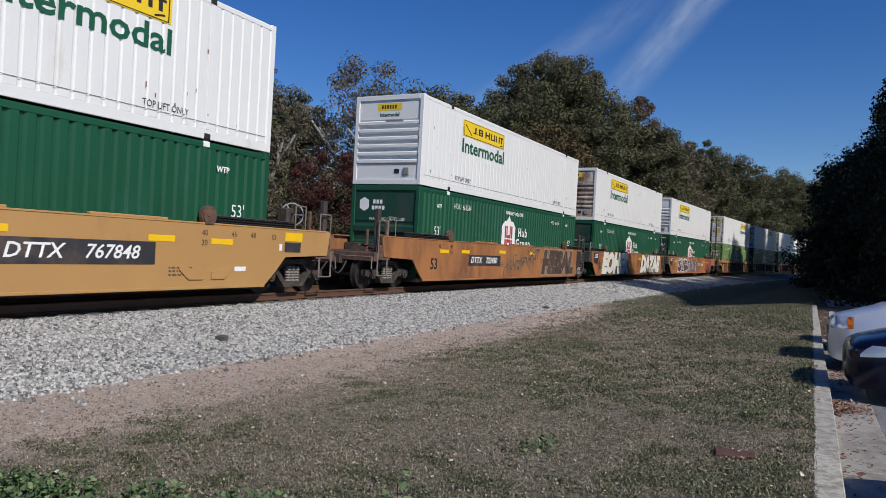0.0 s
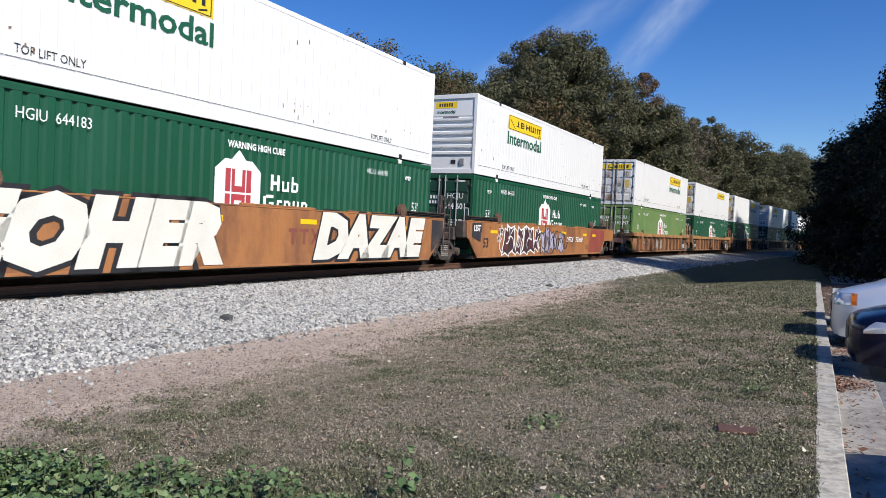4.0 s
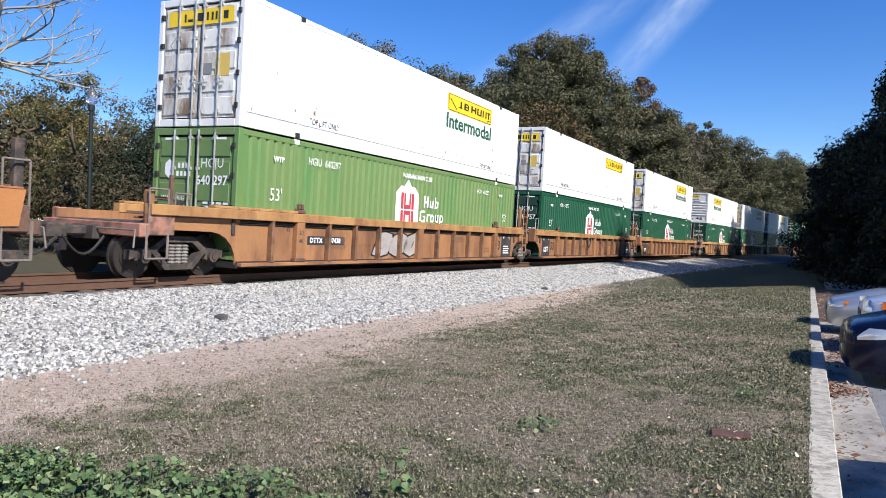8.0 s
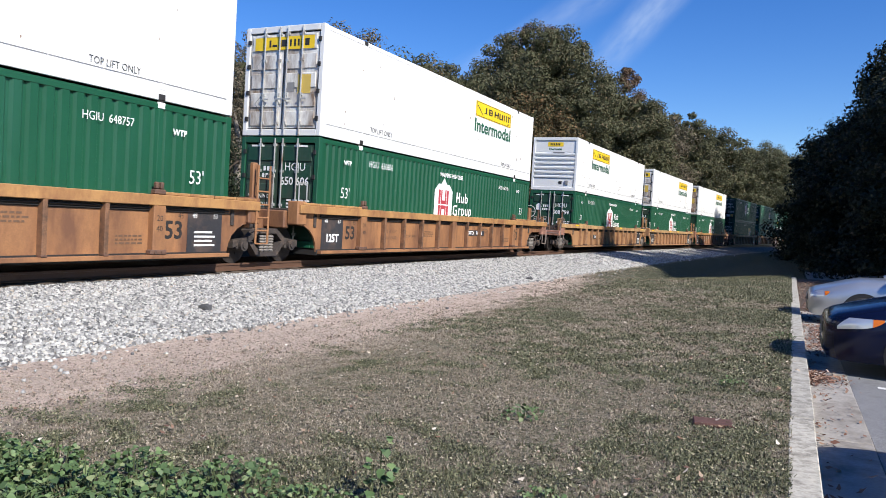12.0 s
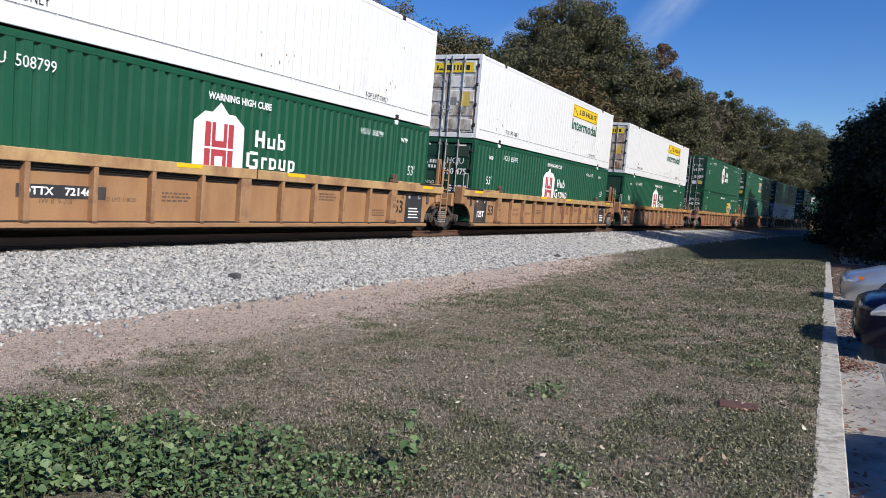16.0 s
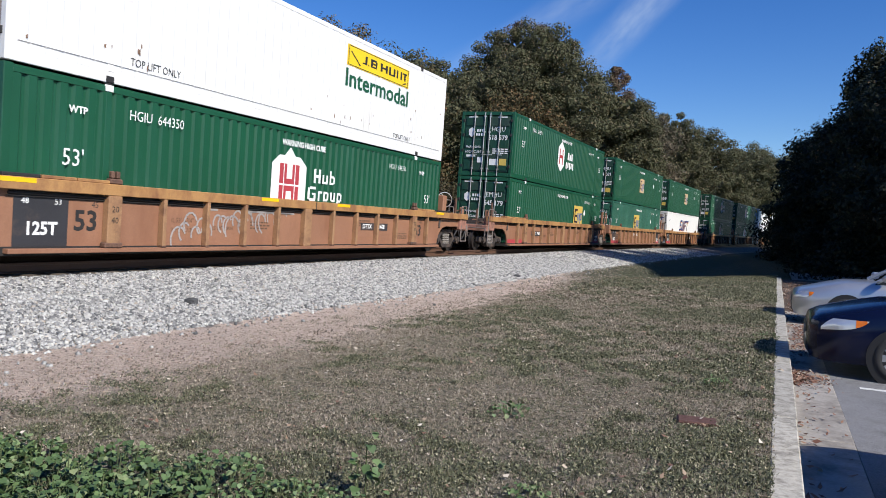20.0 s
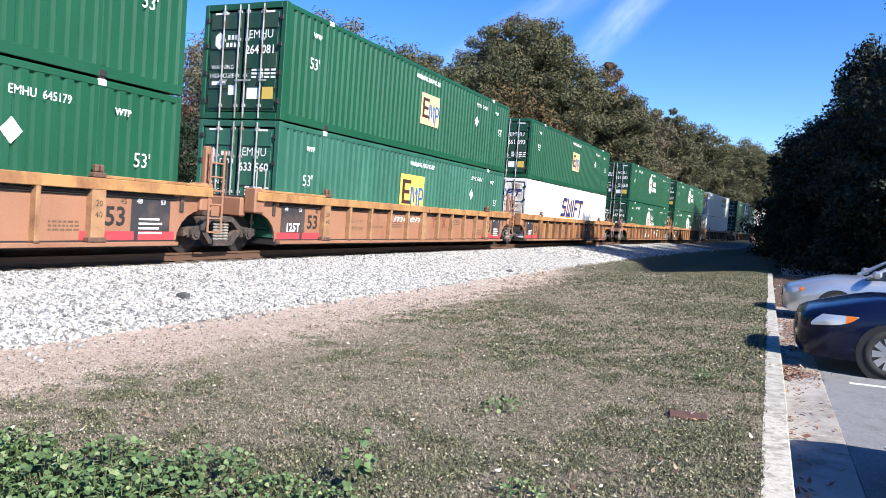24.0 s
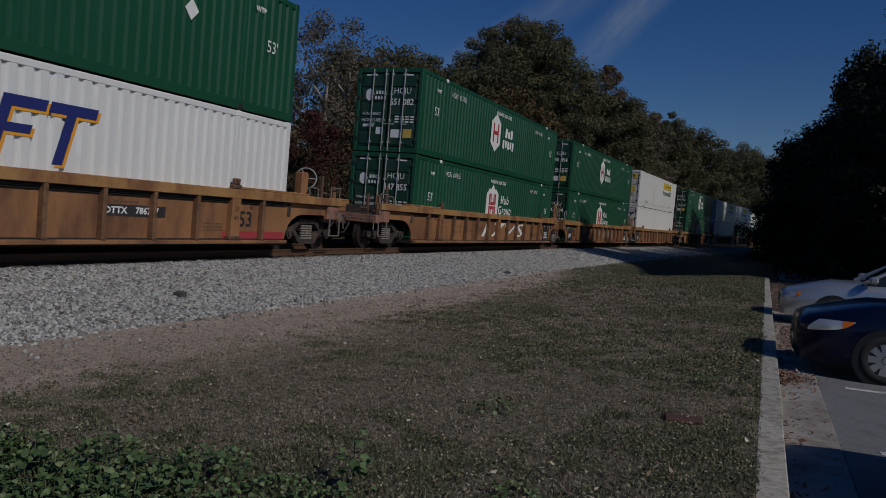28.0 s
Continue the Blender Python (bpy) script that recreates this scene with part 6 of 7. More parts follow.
def parked_car(name, label, paint, length, width, height, hood, nose, screen, roof0, roof1, rear, wheel_r, front_axle, wheelbase, lamp, boxy=0.0):
    """A car along +x with its nose at 0: lower body, glasshouse, lamps, bumpers, wheels."""
    e = thing(name, label, "car", "parked cars")
    hw = width / 2
    deck = hood + 0.02
    # (x, top height, half width, bottom)
    st = [(0.0, nose * 0.82, hw * 0.6, 0.32), (0.04, nose * 0.93, hw * 0.78, 0.23), (0.15, nose, hw * 0.9, 0.2), (0.36, nose + 0.06, hw * 0.97, 0.19), (0.7, (nose + hood) / 2 + 0.04, hw, 0.19), (screen * 0.62, hood - 0.02, hw, 0.19), (screen, hood, hw, 0.19),
          (length * 0.45, deck, hw, 0.19), (length * 0.7, deck + 0.02, hw, 0.19), (rear, deck + 0.03, hw, 0.19), (length - 0.25, deck - 0.02, hw * 0.96, 0.22), (length - 0.04, deck * 0.9, hw * 0.86, 0.3), (length, deck * 0.7, hw * 0.72, 0.36)]
    bm = bmesh.new()
    rings = []
    for x, top, w, lo in st:
        half = [(w * 0.93, lo), (w * 0.99, lo + 0.12), (w, lo + (top - lo) * 0.55), (w * 0.985, lo + (top - lo) * 0.78), (w * 0.93, top - 0.05), (w * 0.8, top - 0.012), (w * 0.4, top + 0.012)]
        rings.append([(x, y, z) for y, z in half] + [(x, -y, z) for y, z in half[::-1]])
    loft(bm, rings)
    part("body", bm, paint, e, smooth=True)
    bm = bmesh.new()
    gl = [(screen - 0.08, hood - 0.03, hood - 0.02, hw * 0.86), (roof0, height - 0.03, hood, hw * 0.74), ((roof0 + roof1) / 2, height, hood, hw * 0.75), (roof1, height - 0.03, hood, hw * 0.73), (rear, hood + 0.02, hood - 0.02, hw * 0.82)]
    rings = []
    for x, top, lo, w in gl:
        wl = hw * 0.93
        half = [(wl, lo - 0.05), (wl - (wl - w) * 0.5, (lo + top) / 2), (w, top - 0.06), (w * 0.86, top)]
        rings.append([(x, y, z) for y, z in half] + [(x, -y, z) for y, z in half[::-1]])
    loft(bm, rings)
    part("glasshouse", bm, GLASS, e, "tinted car windows")
    bm = bmesh.new()
    rf = [(roof0 - 0.06, height - 0.055), (roof0 + 0.25, height - 0.005), ((roof0 + roof1) / 2, height + 0.02), (roof1 - 0.2, height - 0.002), (roof1 + 0.06, height - 0.05)]
    vr = []
    for x, z in rf:
        w = hw * 0.75
        vr.append([(x, w + 0.015, z - 0.075), (x, w * 0.88, z), (x, 0, z + 0.02), (x, -w * 0.88, z), (x, -w - 0.015, z - 0.075)])
    loft(bm, [r + [(r[0][0], 0, r[0][2] - 0.03)] for r in vr])
    part("roof", bm, paint, e, smooth=True)
    for sy in (-1, 1):
        bm = bmesh.new()
        for a, b in (((screen - 0.06, hw * 0.9, hood), (roof0, hw * 0.745, height - 0.06)), ((roof1, hw * 0.745, height - 0.06), (rear, hw * 0.85, hood + 0.02)), ((length * 0.52, hw * 0.93, hood), (length * 0.5, hw * 0.75, height - 0.06))):
            rod(bm, (a[0], a[1] * sy, a[2]), (b[0], b[1] * sy, b[2]), 0.04, 6)
        part("pillar", bm, paint, e)
        lx0, lx1, lz0, lz1 = lamp
        def skin(x, z):
            k = max(i for i in range(len(st) - 1) if st[i][0] <= x)
            u = (x - st[k][0]) / (st[k + 1][0] - st[k][0])
            top, w, lo = (st[k][i] + u * (st[k + 1][i] - st[k][i]) for i in (1, 2, 3))
            zs = [lo, lo + 0.12, lo + (top - lo) * 0.55, lo + (top - lo) * 0.78, top - 0.05, top - 0.012]
            return float(np.interp(z, zs, [w * f for f in (0.93, 0.99, 1.0, 0.985, 0.93, 0.8)]))
        def lens_patch(u0, u1, lift):
            bm = bmesh.new()
            rows = []
            for u in np.linspace(u0, u1, 9):
                x = lx0 + (lx1 - lx0) * u
                low = lz0 + (lz1 - lz0) * (0.3 * u + 0.62 * u ** 5 if not boxy else 0.05 * u)
                high = lz0 + (lz1 - lz0) * (min(1.0, 0.25 + 3.5 * u) if not boxy else 1.0)
                rows.append([bm.verts.new((x - lift * 0.6, (skin(x, z) + lift) * sy, z)) for z in np.linspace(low, high, 4)])
            for r0, r1 in zip(rows, rows[1:]):
                for q in range(3):
                    bm.faces.new((r0[q], r0[q + 1], r1[q + 1], r1[q]))
            bmesh.ops.recalc_face_normals(bm, faces=bm.faces)
            return bm
        hl = part("headlight", lens_patch(0, 1, 0.012), LENS, e, "clear headlight", smooth=True)
        part("turn_lamp", lens_patch(0.74, 0.97, 0.016), AMBER, hl, "amber turn lamp")
        bm = bmesh.new()
        box(bm, screen + 0.02, screen + 0.18, *sorted((sy * (hw - 0.02), sy * (hw + 0.17))), hood + 0.02, hood + 0.16, bevel=0.04)
        part("wing_mirror", bm, paint, e)
        for wx in (front_axle, front_axle + wheelbase):
            bm = bmesh.new()
            wheel_disc(bm, 0, 0.012, 0, 0, wheel_r + 0.065, 28)
            bmesh.ops.rotate(bm, matrix=Matrix.Rotation(radians(90 * sy), 3, "Z"), verts=bm.verts)
            part("wheel_arch", bm, PLASTIC, e).location = (wx, sy * (hw - 0.008), wheel_r)
            def tyre():
                b2 = bmesh.new()
                prof = [(wheel_r * 0.64, -0.02), (wheel_r * 0.72, 0.0), (wheel_r * 0.93, -0.005), (wheel_r, -0.04), (wheel_r, -0.18)]
                seg = 32
                rr = [[b2.verts.new((r * math.cos(2 * math.pi * k / seg), y, r * math.sin(2 * math.pi * k / seg))) for r, y in prof] for k in range(seg)]
                for k in range(seg):
                    for q in range(len(prof) - 1):
                        b2.faces.new((rr[k][q], rr[k][q + 1], rr[(k + 1) % seg][q + 1], rr[(k + 1) % seg][q]))
                return b2
            w_ = part("wheel", kept(("tyre", name, round(wheel_r, 2)), tyre, TYRE, True), None, e)
            w_.location, w_.rotation_euler = (wx, sy * (hw + 0.018), wheel_r), (0, 0, 0 if sy > 0 else math.pi)
            def rim():
                b2 = bmesh.new()
                rod(b2, (0, -0.06, 0), (0, -0.05, 0), wheel_r * 0.66, 28)
                for k in range(9):
                    a2 = 2 * math.pi * k / 9
                    c, s_ = math.cos(a2), math.sin(a2)
                    p = wheel_r * 0.64
                    v = [(c * 0.05 - s_ * 0.03, -0.004, s_ * 0.05 + c * 0.03), (c * 0.05 + s_ * 0.03, -0.004, s_ * 0.05 - c * 0.03), (c * p + s_ * 0.045, -0.012, s_ * p - c * 0.045), (c * p - s_ * 0.045, -0.012, s_ * p + c * 0.045)]
                    b2.faces.new([b2.verts.new(q) for q in v])
                rod(b2, (0, -0.03, 0), (0, 0.004, 0), 0.045, 12)
                return b2
            rm = part("rim", kept(("rim", name, round(wheel_r, 2)), rim, ALLOY), None, w_, "silver multi-spoke wheel cover")
            rm.location = (0, 0, 0)
    part("grille", boxes((-0.012, 0.06, -hw * 0.42, hw * 0.42, nose * 0.62, nose * 0.82), bevel=0.02), PLASTIC, e)
    part("bumper_intake", boxes((-0.006, 0.12, -hw * 0.52, hw * 0.52, 0.27, 0.42), bevel=0.02), PLASTIC, e)
    part("number_plate", boxes((-0.022, -0.005, -0.15, 0.15, 0.46, 0.56)), GREYPAINT, e)
    return e


NAVY = car_paint("navy_paint", (0.004, 0.007, 0.028), 0.15, 0.2)
SILVER = car_paint("silver_paint", (0.48, 0.5, 0.53), 0.7, 0.32)
PEARL = car_paint("pale_silver_paint", (0.62, 0.66, 0.74), 0.4, 0.3)
DUSK = car_paint("dark_blue_paint", (0.01, 0.012, 0.025), 0.4)
for dark_ in (NAVY, DUSK):
    dark_.node_tree.nodes["Principled BSDF"].inputs["Coat Weight"].default_value = 0.15
    dark_.node_tree.nodes["Principled BSDF"].inputs["Specular IOR Level"].default_value = 0.3
sedan = parked_car("sedan", "dark navy blue sedan parked nose to the kerb", NAVY, 4.54, 1.76, 1.46, 1.02, 0.8, 1.5, 2.15, 3.3, 4.1, 0.315, 1.04, 2.55, (0.15, 0.68, 0.6, 0.755))
sedan.matrix_basis = pose(0.6, 11.38, PARK_Z, 0, 0, -0.8)
coupe = parked_car("sedan", "silver sedan parked nose to the kerb", SILVER, 4.6, 1.76, 1.44, 0.97, 0.73, 1.55, 2.2, 3.3, 4.1, 0.315, 0.98, 2.65, (0.04, 0.4, 0.55, 0.7))
coupe.matrix_basis = pose(0.62, 17.6, PARK_Z, 0, 0, -0.8)
suv = parked_car("suv", "pale silver sport utility vehicle backing out of a bay", PEARL, 4.45, 1.82, 1.74, 1.16, 0.92, 1.35, 1.95, 4.0, 4.3, 0.36, 0.92, 2.62, (0.03, 0.36, 0.72, 0.92), 0.6)
near_car = parked_car("sedan", "dark blue sedan parked nose to the kerb", DUSK, 4.6, 1.8, 1.45, 0.98, 0.78, 1.45, 2.15, 3.3, 4.1, 0.32, 0.95, 2.65, (0.06, 0.6, 0.6, 0.76))
near_car.matrix_basis = pose(1.0, 5.6, PARK_Z, 0, 0, -0.8)
SUV_ROWS = [(0, 0.5), (6.6, 0.5), (7.0, 0.53), (7.5, 0.72), (8.0, 1.02), (8.5, 1.45), (9.0, 2.05), (9.5, 2.9), (10.5, 5.2), (12.0, 9.5), (14.0, 15.5), (16.0, 20.0), (28.0, 20.5)]

# ---- litter and small ground things ----
LITTER = island_material("fallen_leaf", [(0.0, (0.1, 0.045, 0.03)), (0.45, (0.18, 0.085, 0.055)), (0.8, (0.28, 0.17, 0.11)), (1.0, (0.55, 0.5, 0.42))], 0.8)

LAWNLITTER = island_material("bleached_leaf", [(0.0, (0.1, 0.05, 0.035)), (0.4, (0.22, 0.13, 0.085)), (0.75, (0.34, 0.26, 0.18)), (1.0, (0.62, 0.56, 0.47))], 0.8)


def leaf_litter(rng, places, size):
    c = len(places)
    v = np.array([(-1, 0, 0.15), (0, -0.6, 0), (1, 0, 0.2), (0, 0.6, 0)], float)[None] * size[:, None, None] * (1 + rng.uniform(-0.3, 0.3, (c, 4, 1)))
    a = rng.uniform(0, 2 * np.pi, c)
    tilt = rng.normal(0, 0.35, (c, 2))
    x, y, z = v[..., 0], v[..., 1], v[..., 2]
    xr, yr = x * np.cos(a)[:, None] - y * np.sin(a)[:, None], x * np.sin(a)[:, None] + y * np.cos(a)[:, None]
    zr = z + xr * tilt[:, :1] + yr * tilt[:, 1:] + 0.012
    v = np.stack([xr, yr, np.maximum(zr, 0.004)], -1) + places[:, None]
    return v.reshape(-1, 3), np.arange(4 * c).reshape(-1, 4)


c = 1500
px_, py_ = rng.uniform(-6.5, 0.3, c), 3 + 32 * rng.random(c) ** 1.4
pz_ = np.array([ground_z(a, b_) for a, b_ in zip(px_, py_)]) + 0.02
tagged(joined("fallen_leaves", *leaf_litter(rng, np.stack([px_, py_, pz_], 1), rng.uniform(0.01, 0.03, c)), LAWNLITTER), "scattered dry fallen leaves on the grass", "leaves", kind="stuff")
c = 3800
py_ = np.concatenate([rng.normal(10.1, 0.28, 500), rng.uniform(12, 16.5, 1200), rng.uniform(3, 30, 500), rng.uniform(16.5, 34, 1600)])
px_ = 0.05 + 0.0145 * py_ + 0.2 + np.abs(rng.normal(0, 0.16, c)) + 0.02
px_[500:1700] += rng.uniform(0, 0.35, 1200)
px_[2200:] += rng.uniform(0, 0.9, 1600)
tagged(joined("leaf_litter", *leaf_litter(rng, np.stack([px_, py_, np.where(py_ > 19.6, -0.108, -0.116)], 1), rng.uniform(0.014, 0.034, c)), LITTER), "drift of reddish brown leaves in the gutter", "leaves", kind="stuff")
PLAQUE = material("rusty_cover", (0.09, 0.042, 0.032), 0.85, vary=0.5, scale=9, bump=0.3)
tagged(new("meter_cover", mesh_from(boxes((-0.16, 0.16, -0.11, 0.11, -0.02, 0.02), bevel=0.01), "meter_cover", PLAQUE)), "small rust-red iron cover flush in the grass", "cover").matrix_basis = pose(-0.43, 6.48, ground_z(-0.43, 6.48) + 0.012, 0, 0, 8)
DARKSTONE = material("dark_stone", (0.06, 0.06, 0.062), 0.85, vary=0.3, bump=0.5)
for x, y in ((-8.25, 8.95), (-7.1, 22.1)):
    bm = bmesh.new()
    bmesh.ops.create_icosphere(bm, subdivisions=2, radius=0.09)
    for v in bm.verts:
        v.co = Vector((v.co.x * 1.3, v.co.y, v.co.z * 0.8)) * (1 + 0.35 * noise.noise(v.co * 14 + Vector((x, y, 0))))
    tagged(new("rock", mesh_from(bm, "rock", DARKSTONE)), "dark lump of rock on the pale ballast", "rock", "dark rocks").matrix_basis = pose(x, y, ground_z(x, y) + 0.05)

WEEDLEAF = island_material("weed_leaf", [(0.0, (0.036, 0.068, 0.022)), (0.5, (0.08, 0.135, 0.045)), (0.85, (0.135, 0.2, 0.075)), (1.0, (0.22, 0.24, 0.12))], 0.6)
WEEDSTEM = material("weed_stem", (0.08, 0.1, 0.04), 0.8, vary=0.3, bump=0)


def weed_leaves(rng, centres, size):
    """Heart-shaped leaves, each a folded fan, mostly facing up."""
    c = len(centres)
    shape = np.array([(0, 0, 0), (0.55, 0.25, 0.12), (0.62, 0.7, 0.1), (0, 1.35, -0.1), (-0.62, 0.7, 0.1), (-0.55, 0.25, 0.12), (0, 0.7, -0.04)], float)
    v = shape[None] * size[:, None, None]
    a, t, s_ = rng.uniform(0, 2 * np.pi, c), rng.normal(0.35, 0.4, c), rng.normal(0, 0.35, c)
    x, y, z = v[..., 0], v[..., 1], v[..., 2]
    y, z = y * np.cos(t)[:, None] + z * np.sin(t)[:, None], z * np.cos(t)[:, None] - y * np.sin(t)[:, None]
    x, z = x * np.cos(s_)[:, None] + z * np.sin(s_)[:, None], z * np.cos(s_)[:, None] - x * np.sin(s_)[:, None]
    x, y = x * np.cos(a)[:, None] - y * np.sin(a)[:, None], x * np.sin(a)[:, None] + y * np.cos(a)[:, None]
    v = np.stack([x, y, z], -1) + centres[:, None]
    tri = np.array([(6, 0, 1), (6, 1, 2), (6, 2, 3), (6, 3, 4), (6, 4, 5), (6, 5, 0)])
    return v.reshape(-1, 3), (tri[None] + 7 * np.arange(c)[:, None, None]).reshape(-1, 3)


def weed_clump(x, y, r, h, count, size, label, name="weed"):
    e = thing(name, label, "weed", "weeds")
    rr = r * np.sqrt(rng.random(count))
    a = rng.uniform(0, 2 * np.pi, count)
    dome = np.sqrt(np.maximum(0, 1 - (rr / r) ** 2))
    pts = np.stack([rr * np.cos(a), rr * np.sin(a), h * dome * rng.uniform(0.35, 1.0, count) + 0.02], 1)
    v, f = weed_leaves(rng, pts, rng.uniform(0.6, 1.25, count) * size)
    tagged(part("foliage", plain_mesh("foliage", v, f, WEEDLEAF), None, e), kind="stuff")
    bm = bmesh.new()
    for k in range(min(40, count // 6)):
        rod(bm, (pts[k][0] * 0.7, pts[k][1] * 0.7, -0.02), pts[k], 0.004, 4)
    tagged(part("stalk", bm, WEEDSTEM, e), kind="stuff")
    e.location = (x, y, ground_z(x, y))
    return e


for k in range(26):
    x, y = rng.uniform(-4.6, -2.75), rng.uniform(2.2, 3.35)
    weed_clump(x, y + 0.25 * (x + 3), rng.uniform(0.22, 0.36), rng.uniform(0.15, 0.26), 210, 0.03, "leafy green broad-leaved weeds in a dense patch")
for k in range(12):
    x, y = rng.uniform(-2.9, -2.0), rng.uniform(2.6, 3.4)
    weed_clump(x, y, rng.uniform(0.15, 0.25), 0.1, 90, 0.023, "low green weeds spreading over dry grass")
weed_clump(-2.0, 3.62, 0.11, 0.42, 30, 0.046, "single upright sprig of green weed")
weed_clump(-1.93, 5.95, 0.2, 0.09, 70, 0.028, "small green weed tuft in the grass")
weed_clump(-1.2, 4.1, 0.18, 0.06, 60, 0.024, "small green weed tuft in the grass")
weed_clump(-0.35, 8.2, 0.16, 0.12, 60, 0.02, "grassy green tuft beside the kerb")
weed_clump(0.12, 12.6, 0.22, 0.16, 80, 0.02, "grassy green tuft beside the kerb")

# ---- street lamp beyond the track ----
POST = material("dark_green_post", (0.015, 0.02, 0.018), 0.5, 0.2, vary=0.15, bump=0.1)
FROST = bpy.data.materials.new("globe_glass")
FROST.use_nodes = True
FROST.node_tree.nodes["Principled BSDF"].inputs["Base Color"].default_value = (0.75, 0.78, 0.8, 1)
FROST.node_tree.nodes["Principled BSDF"].inputs["Transmission Weight"].default_value = 0.92
FROST.node_tree.nodes["Principled BSDF"].inputs["Roughness"].default_value = 0.2
lampz = ground_z(-19.62, 15.42)
lamp_post = thing("street_lamp", "dark green post lamp with a clear glass globe", "street lamp")
lamp_post.location = (-19.62, 15.42, lampz)
bm = bmesh.new()
for z0_, z1_, r_ in ((0, 0.5, 0.16), (0.5, 0.65, 0.12), (0.65, 5.1 - lampz, 0.06), (5.1 - lampz, 5.28 - lampz, 0.1)):
    rod(bm, (0, 0, z0_), (0, 0, z1_), r_, 12)
part("post", bm, POST, lamp_post)
bm = bmesh.new()
prof = [(0.09, 5.28), (0.16, 5.4), (0.17, 5.56), (0.12, 5.7), (0.06, 5.78), (0.035, 5.88), (0.0, 5.9)]
rings = [[bm.verts.new((r_ * math.cos(k * math.pi / 7), r_ * math.sin(k * math.pi / 7), z_ - lampz)) for k in range(14)] for r_, z_ in prof[:-1]]
for r0, r1 in zip(rings, rings[1:]):
    for k in range(14):
        bm.faces.new((r0[k], r0[(k + 1) % 14], r1[(k + 1) % 14], r1[k]))
bm.faces.new(rings[-1])
part("globe", bm, FROST, lamp_post, "clear glass globe", smooth=True)

# ---- trees ----
def leaf_mat(name, stops, thin=0.3):
    """Thin leaves: some light passes through them."""
    m = island_material(name, stops, 0.65)
    n, l = m.node_tree.nodes, m.node_tree.links
    b = n["Principled BSDF"]
    b.inputs["Specular IOR Level"].default_value = 0.15
    tl, mx = n.new("ShaderNodeBsdfTranslucent"), n.new("ShaderNodeMixShader")
    l.new(b.inputs["Base Color"].links[0].from_socket, tl.inputs["Color"])
    mx.inputs[0].default_value = thin
    l.new(b.outputs[0], mx.inputs[1])
    l.new(tl.outputs[0], mx.inputs[2])
    l.new(mx.outputs[0], n["Material Output"].inputs["Surface"])
    return m


OAK = leaf_mat("oak_leaves", [(0.0, (0.068, 0.073, 0.04)), (0.45, (0.093, 0.099, 0.053)), (0.8, (0.122, 0.12, 0.066)), (1.0, (0.17, 0.132, 0.08))], 0.25)
RUSSET = leaf_mat("russet_leaves", [(0.0, (0.075, 0.056, 0.034)), (0.5, (0.125, 0.082, 0.053)), (1.0, (0.18, 0.12, 0.08))], 0.2)
AUTUMN = leaf_mat("autumn_leaves", [(0.0, (0.05, 0.048, 0.022)), (0.5, (0.1, 0.08, 0.038)), (0.8, (0.15, 0.1, 0.046)), (1.0, (0.2, 0.115, 0.06))], 0.2)
YELLOWLEAF = leaf_mat("yellow_leaves", [(0.0, (0.06, 0.064, 0.027)), (0.5, (0.135, 0.122, 0.05)), (0.85, (0.27, 0.21, 0.08)), (1.0, (0.36, 0.22, 0.09))])
REDLEAF = leaf_mat("red_leaves", [(0.0, (0.04, 0.02, 0.018)), (0.5, (0.09, 0.03, 0.028)), (1.0, (0.16, 0.07, 0.05))])
PINE = leaf_mat("evergreen_leaves", [(0.0, (0.01, 0.017, 0.01)), (0.6, (0.022, 0.034, 0.018)), (1.0, (0.045, 0.055, 0.03))], 0.1)
# near-black leaf colour: the shade on the trees' visible side is put into it
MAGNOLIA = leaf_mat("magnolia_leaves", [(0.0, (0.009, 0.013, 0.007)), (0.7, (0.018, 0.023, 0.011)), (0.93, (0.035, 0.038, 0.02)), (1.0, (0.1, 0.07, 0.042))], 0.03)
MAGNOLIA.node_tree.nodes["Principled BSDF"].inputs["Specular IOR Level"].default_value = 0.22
GREYLEAF = leaf_mat("greyish_leaves", [(0.0, (0.08, 0.072, 0.05)), (0.5, (0.14, 0.12, 0.082)), (1.0, (0.22, 0.175, 0.12))], 0.2)
SCRUB = leaf_mat("scrub_leaves", [(0.0, (0.026, 0.027, 0.014)), (0.5, (0.055, 0.05, 0.027)), (0.85, (0.09, 0.07, 0.04)), (1.0, (0.13, 0.09, 0.055))], 0.15)
PALEBARK = material("pale_bark", (0.3, 0.27, 0.23), 0.9, vary=0.3, scale=4, bump=0.5)


def limb_tree(bm, rng_, base, way, length, radius, depth, tips, spread=0.6):
    """A limb that bends, tapers and forks."""
    p, d = Vector(base), Vector(way).normalized()
    steps = 3
    for k in range(steps):
        q = p + d * (length / steps)
        r0, r1 = radius * (1 - 0.25 * k / steps), radius * (1 - 0.25 * (k + 1) / steps)
        m = Matrix.Translation((p + q) / 2) @ (q - p).to_track_quat("Z", "Y").to_matrix().to_4x4()
        bmesh.ops.create_cone(bm, cap_ends=False, segments=6 if depth > 1 else 4, radius1=r0, radius2=r1, depth=(q - p).length * 1.04, matrix=m)
        p = q
        d = (d + Vector((rng_.gauss(0, 0.13), rng_.gauss(0, 0.13), rng_.gauss(0.03, 0.08)))).normalized()
    tips.append(p)
    if depth <= 0:
        return
    for k in range(rng_.choice((2, 3))):
        nd = (d + Vector((rng_.gauss(0, spread), rng_.gauss(0, spread), rng_.gauss(0.1, spread * 0.6)))).normalized()
        limb_tree(bm, rng_, p, nd, length * rng_.uniform(0.6, 0.8), radius * 0.6, depth - 1, tips, spread)


